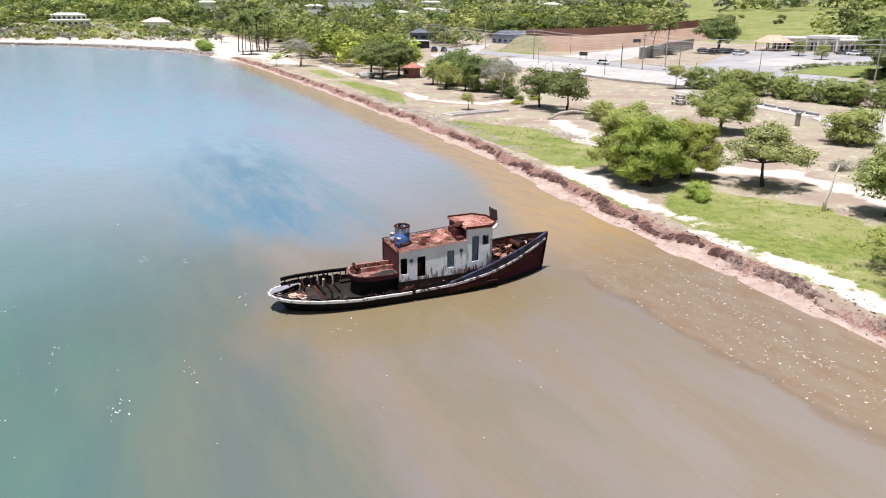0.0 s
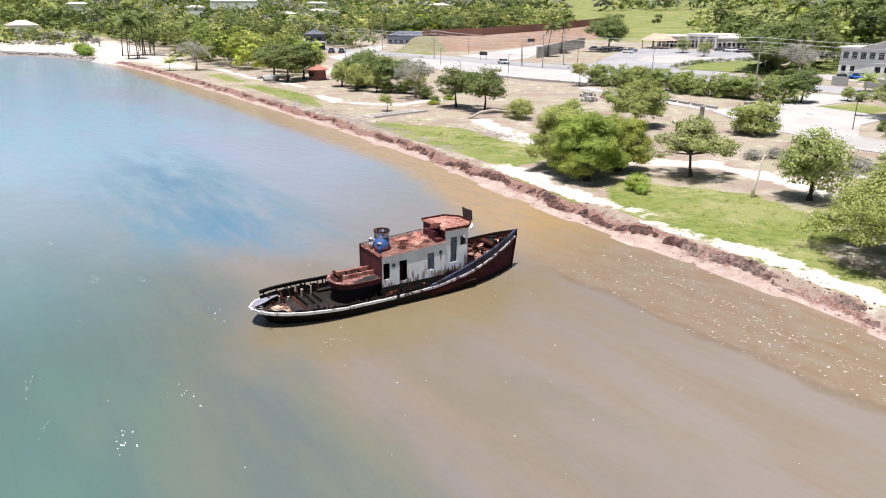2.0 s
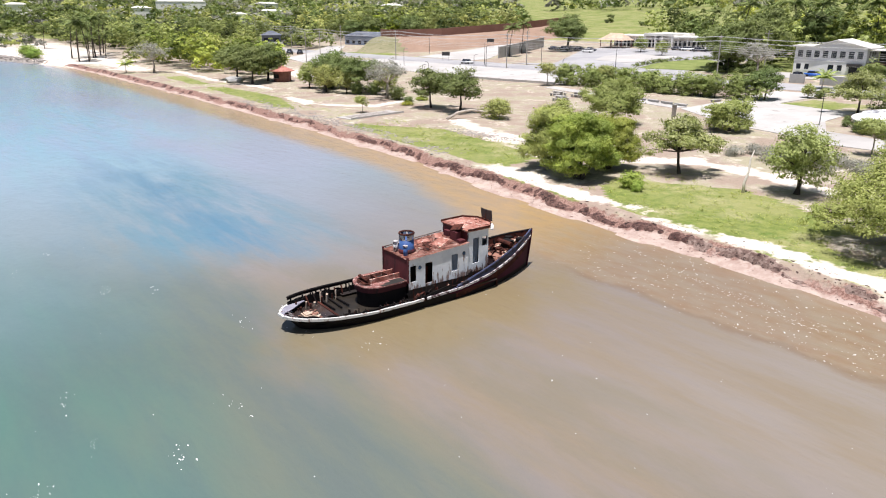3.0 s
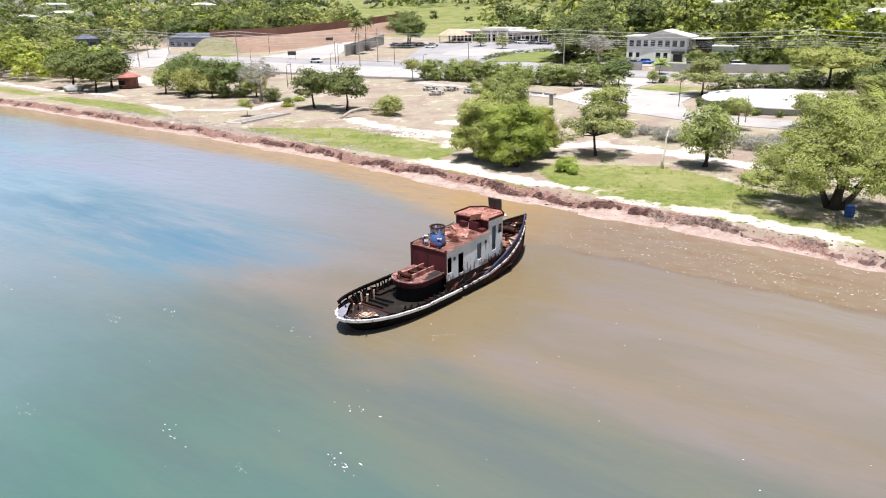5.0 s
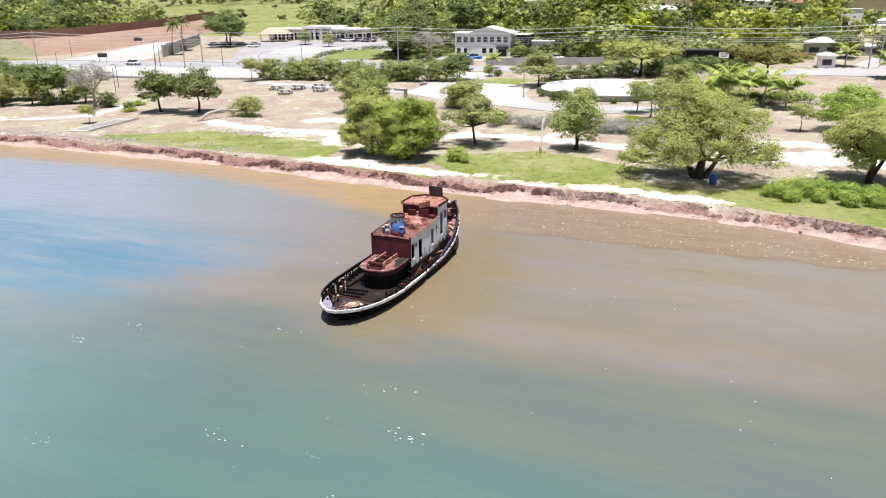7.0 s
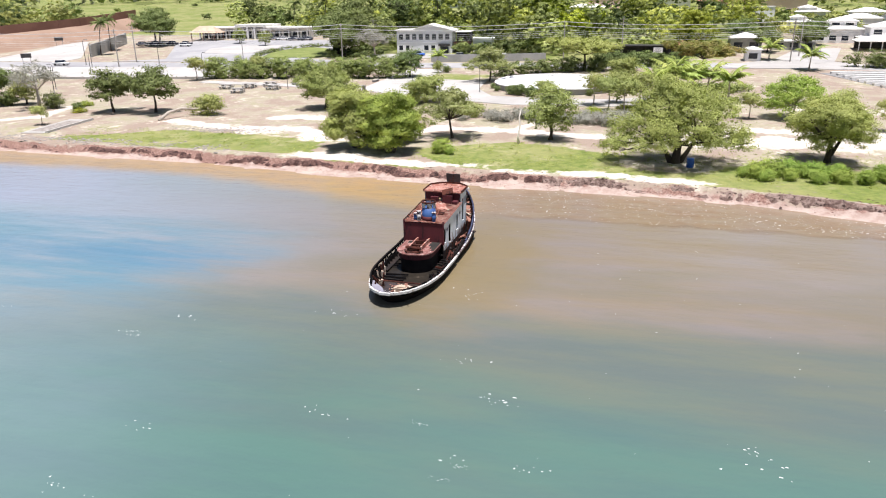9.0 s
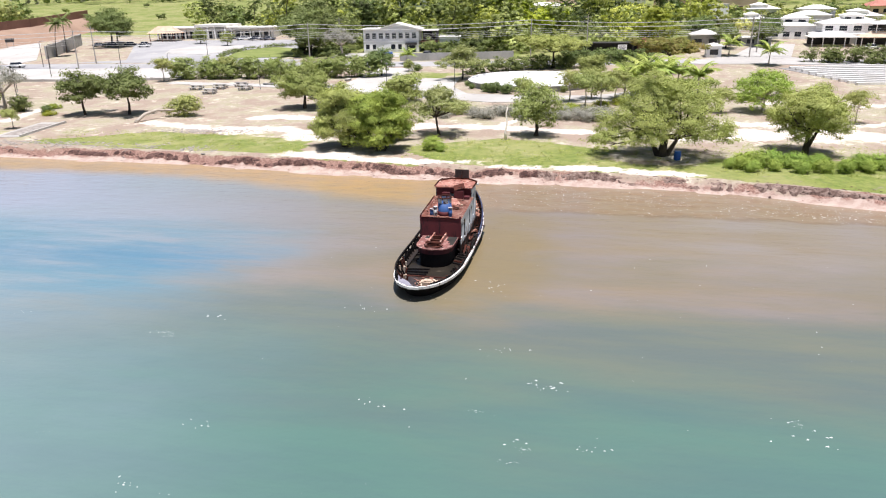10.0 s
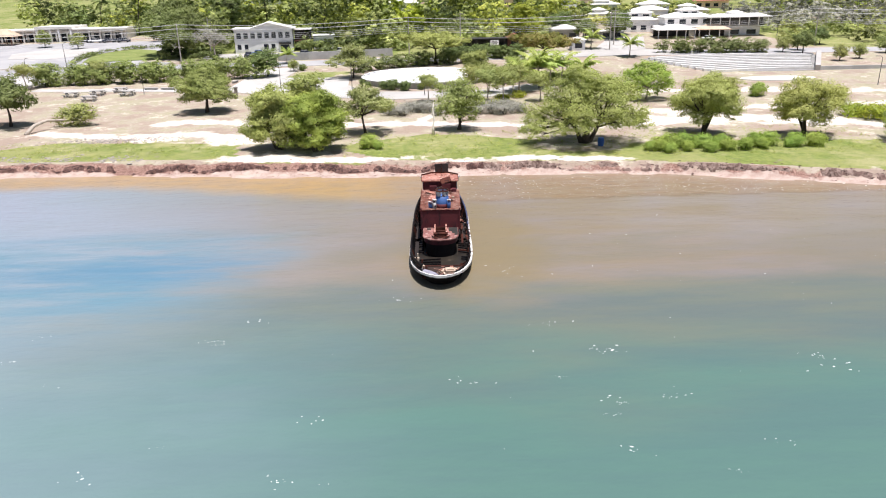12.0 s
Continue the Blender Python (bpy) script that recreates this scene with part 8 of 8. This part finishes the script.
def weed_ridge(x0, x1, step, across, n, high, seed, mat, label):
    """A lumpy bank of weed along the beach, steeper on the sea side."""
    xs = np.arange(x0, x1, step)
    V, F = [], []
    for i, x in enumerate(xs):
        mid = float(shore(x)) + 2.4 + 0.25 * math.sin(x * 0.21) + 0.2 * math.sin(x * 0.67) + 0.35 * noise.noise(Vector((x * 0.45, 7.0, seed))) + 0.5 * noise.noise(Vector((x * 0.16, 3.0, seed))) + 0.22 * noise.noise(Vector((x * 1.4, 9.0, seed)))
        grow = max(0.02, 0.34 + 0.8 * noise.noise(Vector((x * 0.13, seed, 0))) + 0.8 * noise.noise(Vector((x * 0.5, seed, 3))) + 0.5 * noise.noise(Vector((x * 1.6, seed, 5))))
        grow *= 1 - 0.22 * float(ease(x, -8, 14)) - 0.5 * float(ease(x, -25, -80))
        wide = across * (1 - 0.3 * float(ease(x, -25, -70)))
        mid += 0.35 * float(ease(x, 0, 14))
        for j in range(n + 1):
            u = j / n
            y = mid + wide * (u - 0.42) * (0.6 + 0.55 * grow)
            lump_h = noise.noise(Vector((x * 1.1, y * 1.9, seed))) + 0.9 * noise.noise(Vector((x * 2.9, y * 4.3, seed))) + 0.5 * noise.noise(Vector((x * 6.1, y * 7.0, seed)))
            prof = float(ease(u, 0.0, 0.14) * ease(u, 1.0, 0.25)) if 0 < u < 1 else 0.0
            V.append((x, y, gz(x, y) - 0.06 + prof * high * grow * (0.8 + 0.75 * lump_h)))
    m = n + 1
    for i in range(len(xs) - 1):
        for j in range(n):
            F.append((i * m + j, (i + 1) * m + j, (i + 1) * m + j + 1, i * m + j + 1))
    tagged(raw("seaweed_bank", V, F, mat, None, label), category="seaweed", kind="stuff")


weed_ridge(-120, 6.1, 0.18, 1.6, 15, 0.56, 2.0, WRACK, "lumpy bank of brown washed-up seaweed")
weed_ridge(5.96, 112, 0.18, 1.6, 15, 0.56, 2.0, WRACK_DRY, "crumbling bank of dry grey-brown seaweed")
weed_ridge(-272, -119.9, 0.5, 3.8, 9, 0.22, 5.0, WRACK, "flat dark belt of washed-up seaweed")
spots = []
x = -120.0
while x < 112:
    y0 = float(shore(x)) + 2.4 + 0.25 * math.sin(x * 0.21) + 0.2 * math.sin(x * 0.67)
    for _ in range(4):
        dy = rg.gauss(0.2, 1.0)
        r = rg.uniform(0.02, 0.07) * rg.choice((1, 1, 1, 1.8))
        px = x + rg.uniform(-0.4, 0.4)
        spots.append((px, y0 + dy, gz(px, y0 + dy) + 0.01, r * rg.uniform(1.0, 2.5), r, rg.uniform(-0.8, 0.8), r * 0.6))
    x += 0.4
heaps("seaweed_wrack", "ridge of dried brown seaweed along the beach", WRACK, spots, "seaweed")
spots = []
for i in range(2600):
    px = rg.uniform(-118, -40)
    py = float(shore(px)) + rg.gauss(5.6, 1.3)
    if noise.noise(Vector((px * 0.22, py * 0.5, 4.0))) + rg.uniform(-0.3, 0.3) < -0.05:
        continue
    r = rg.uniform(0.05, 0.20) * rg.choice((1, 1, 1, 1.7))
    spots.append((px, py, gz(px, py), r * 1.3, r, rg.uniform(0, 3), r * 0.7))
for i in range(2300):
    px = rg.uniform(-428, -296)
    py = float(shore(px)) + rg.gauss(1.2, 1.6) * (1.0 if px > -345 else 1.8)
    if px > -330 and rg.random() < 0.6:
        continue
    r = rg.uniform(0.35, 1.1)
    spots.append((px, py, max(gz(px, py), -0.1), r * 1.3, r, rg.uniform(0, 3), r * 0.95))
for i in range(260):
    px, py = rg.gauss(-50, 5), rg.gauss(46.5, 1.3)
    r = rg.uniform(0.1, 0.3)
    spots.append((px, py, gz(px, py), r, r, 0, r * 0.6))
heaps("beach_stones", "grey stones strewn along the upper beach", ROCK, spots, "stones")
spots = []
for i in range(64):
    cx, cy = rg.uniform(-42, 36), rg.uniform(-54, -14)
    if cy > -24 and rg.random() < 0.6:
        continue
    big, turn = rg.uniform(0.3, 1.1), rg.uniform(-0.5, 0.3)
    for _ in range(rg.randint(3, 15)):
        a, b = rg.gauss(0, 0.9) * big, rg.gauss(0, 0.3) * big
        r = rg.uniform(0.012, 0.038) * big
        spots.append((cx + a * math.cos(turn) - b * math.sin(turn), cy + a * math.sin(turn) + b * math.cos(turn), 0.0, r * rg.uniform(1.2, 4.0), r, turn + rg.uniform(-0.5, 0.5), 0.012))
for _ in range(9):
    spots.append((rg.gauss(5.4, 0.7), rg.gauss(-9.0, 0.5), 0.0, rg.uniform(0.02, 0.10), rg.uniform(0.012, 0.04), rg.uniform(-0.5, 0.5), 0.01))
for _ in range(60):
    spots.append((rg.uniform(-10, 40), rg.uniform(-30, 8), 0.0, rg.uniform(0.02, 0.06), rg.uniform(0.015, 0.03), rg.uniform(-0.5, 0.5), 0.01))
heaps("foam_patches", "scattered small whitecaps on the sea", FOAM, spots, "foam")
# grass tufts on the lawns
rngn = np.random.default_rng(5)
pts = []
for x0, x1, y0, y1, n in ((-72, -28, 31, 45, 700), (-13, 62, 26, 46, 1700), (-150, -97, 34, 42, 200)):
    X = rngn.uniform(x0, x1, n)
    Y = rngn.uniform(y0, y1, n)
    ok = (Y - shore(X) > 6.5) & (np.sin(X * 0.5) * np.sin(Y * 0.6 + X * 0.1) > -0.5)
    pts.append(np.stack([X[ok], Y[ok]], 1))
pts = np.concatenate(pts)
lobs = [(x, y, gz(x, y) + 0.03, 0.4, 0.4, 0.12) for x, y in pts]
v, f = leaves(lobs, len(lobs) * 14, 0.11, 6, 0.8, 0.2, 14, 0.35)
tagged(raw("grass_tufts", v, f, LEAF_GRASS, None, "low tufts of green beach grass"), category="grass", kind="stuff")
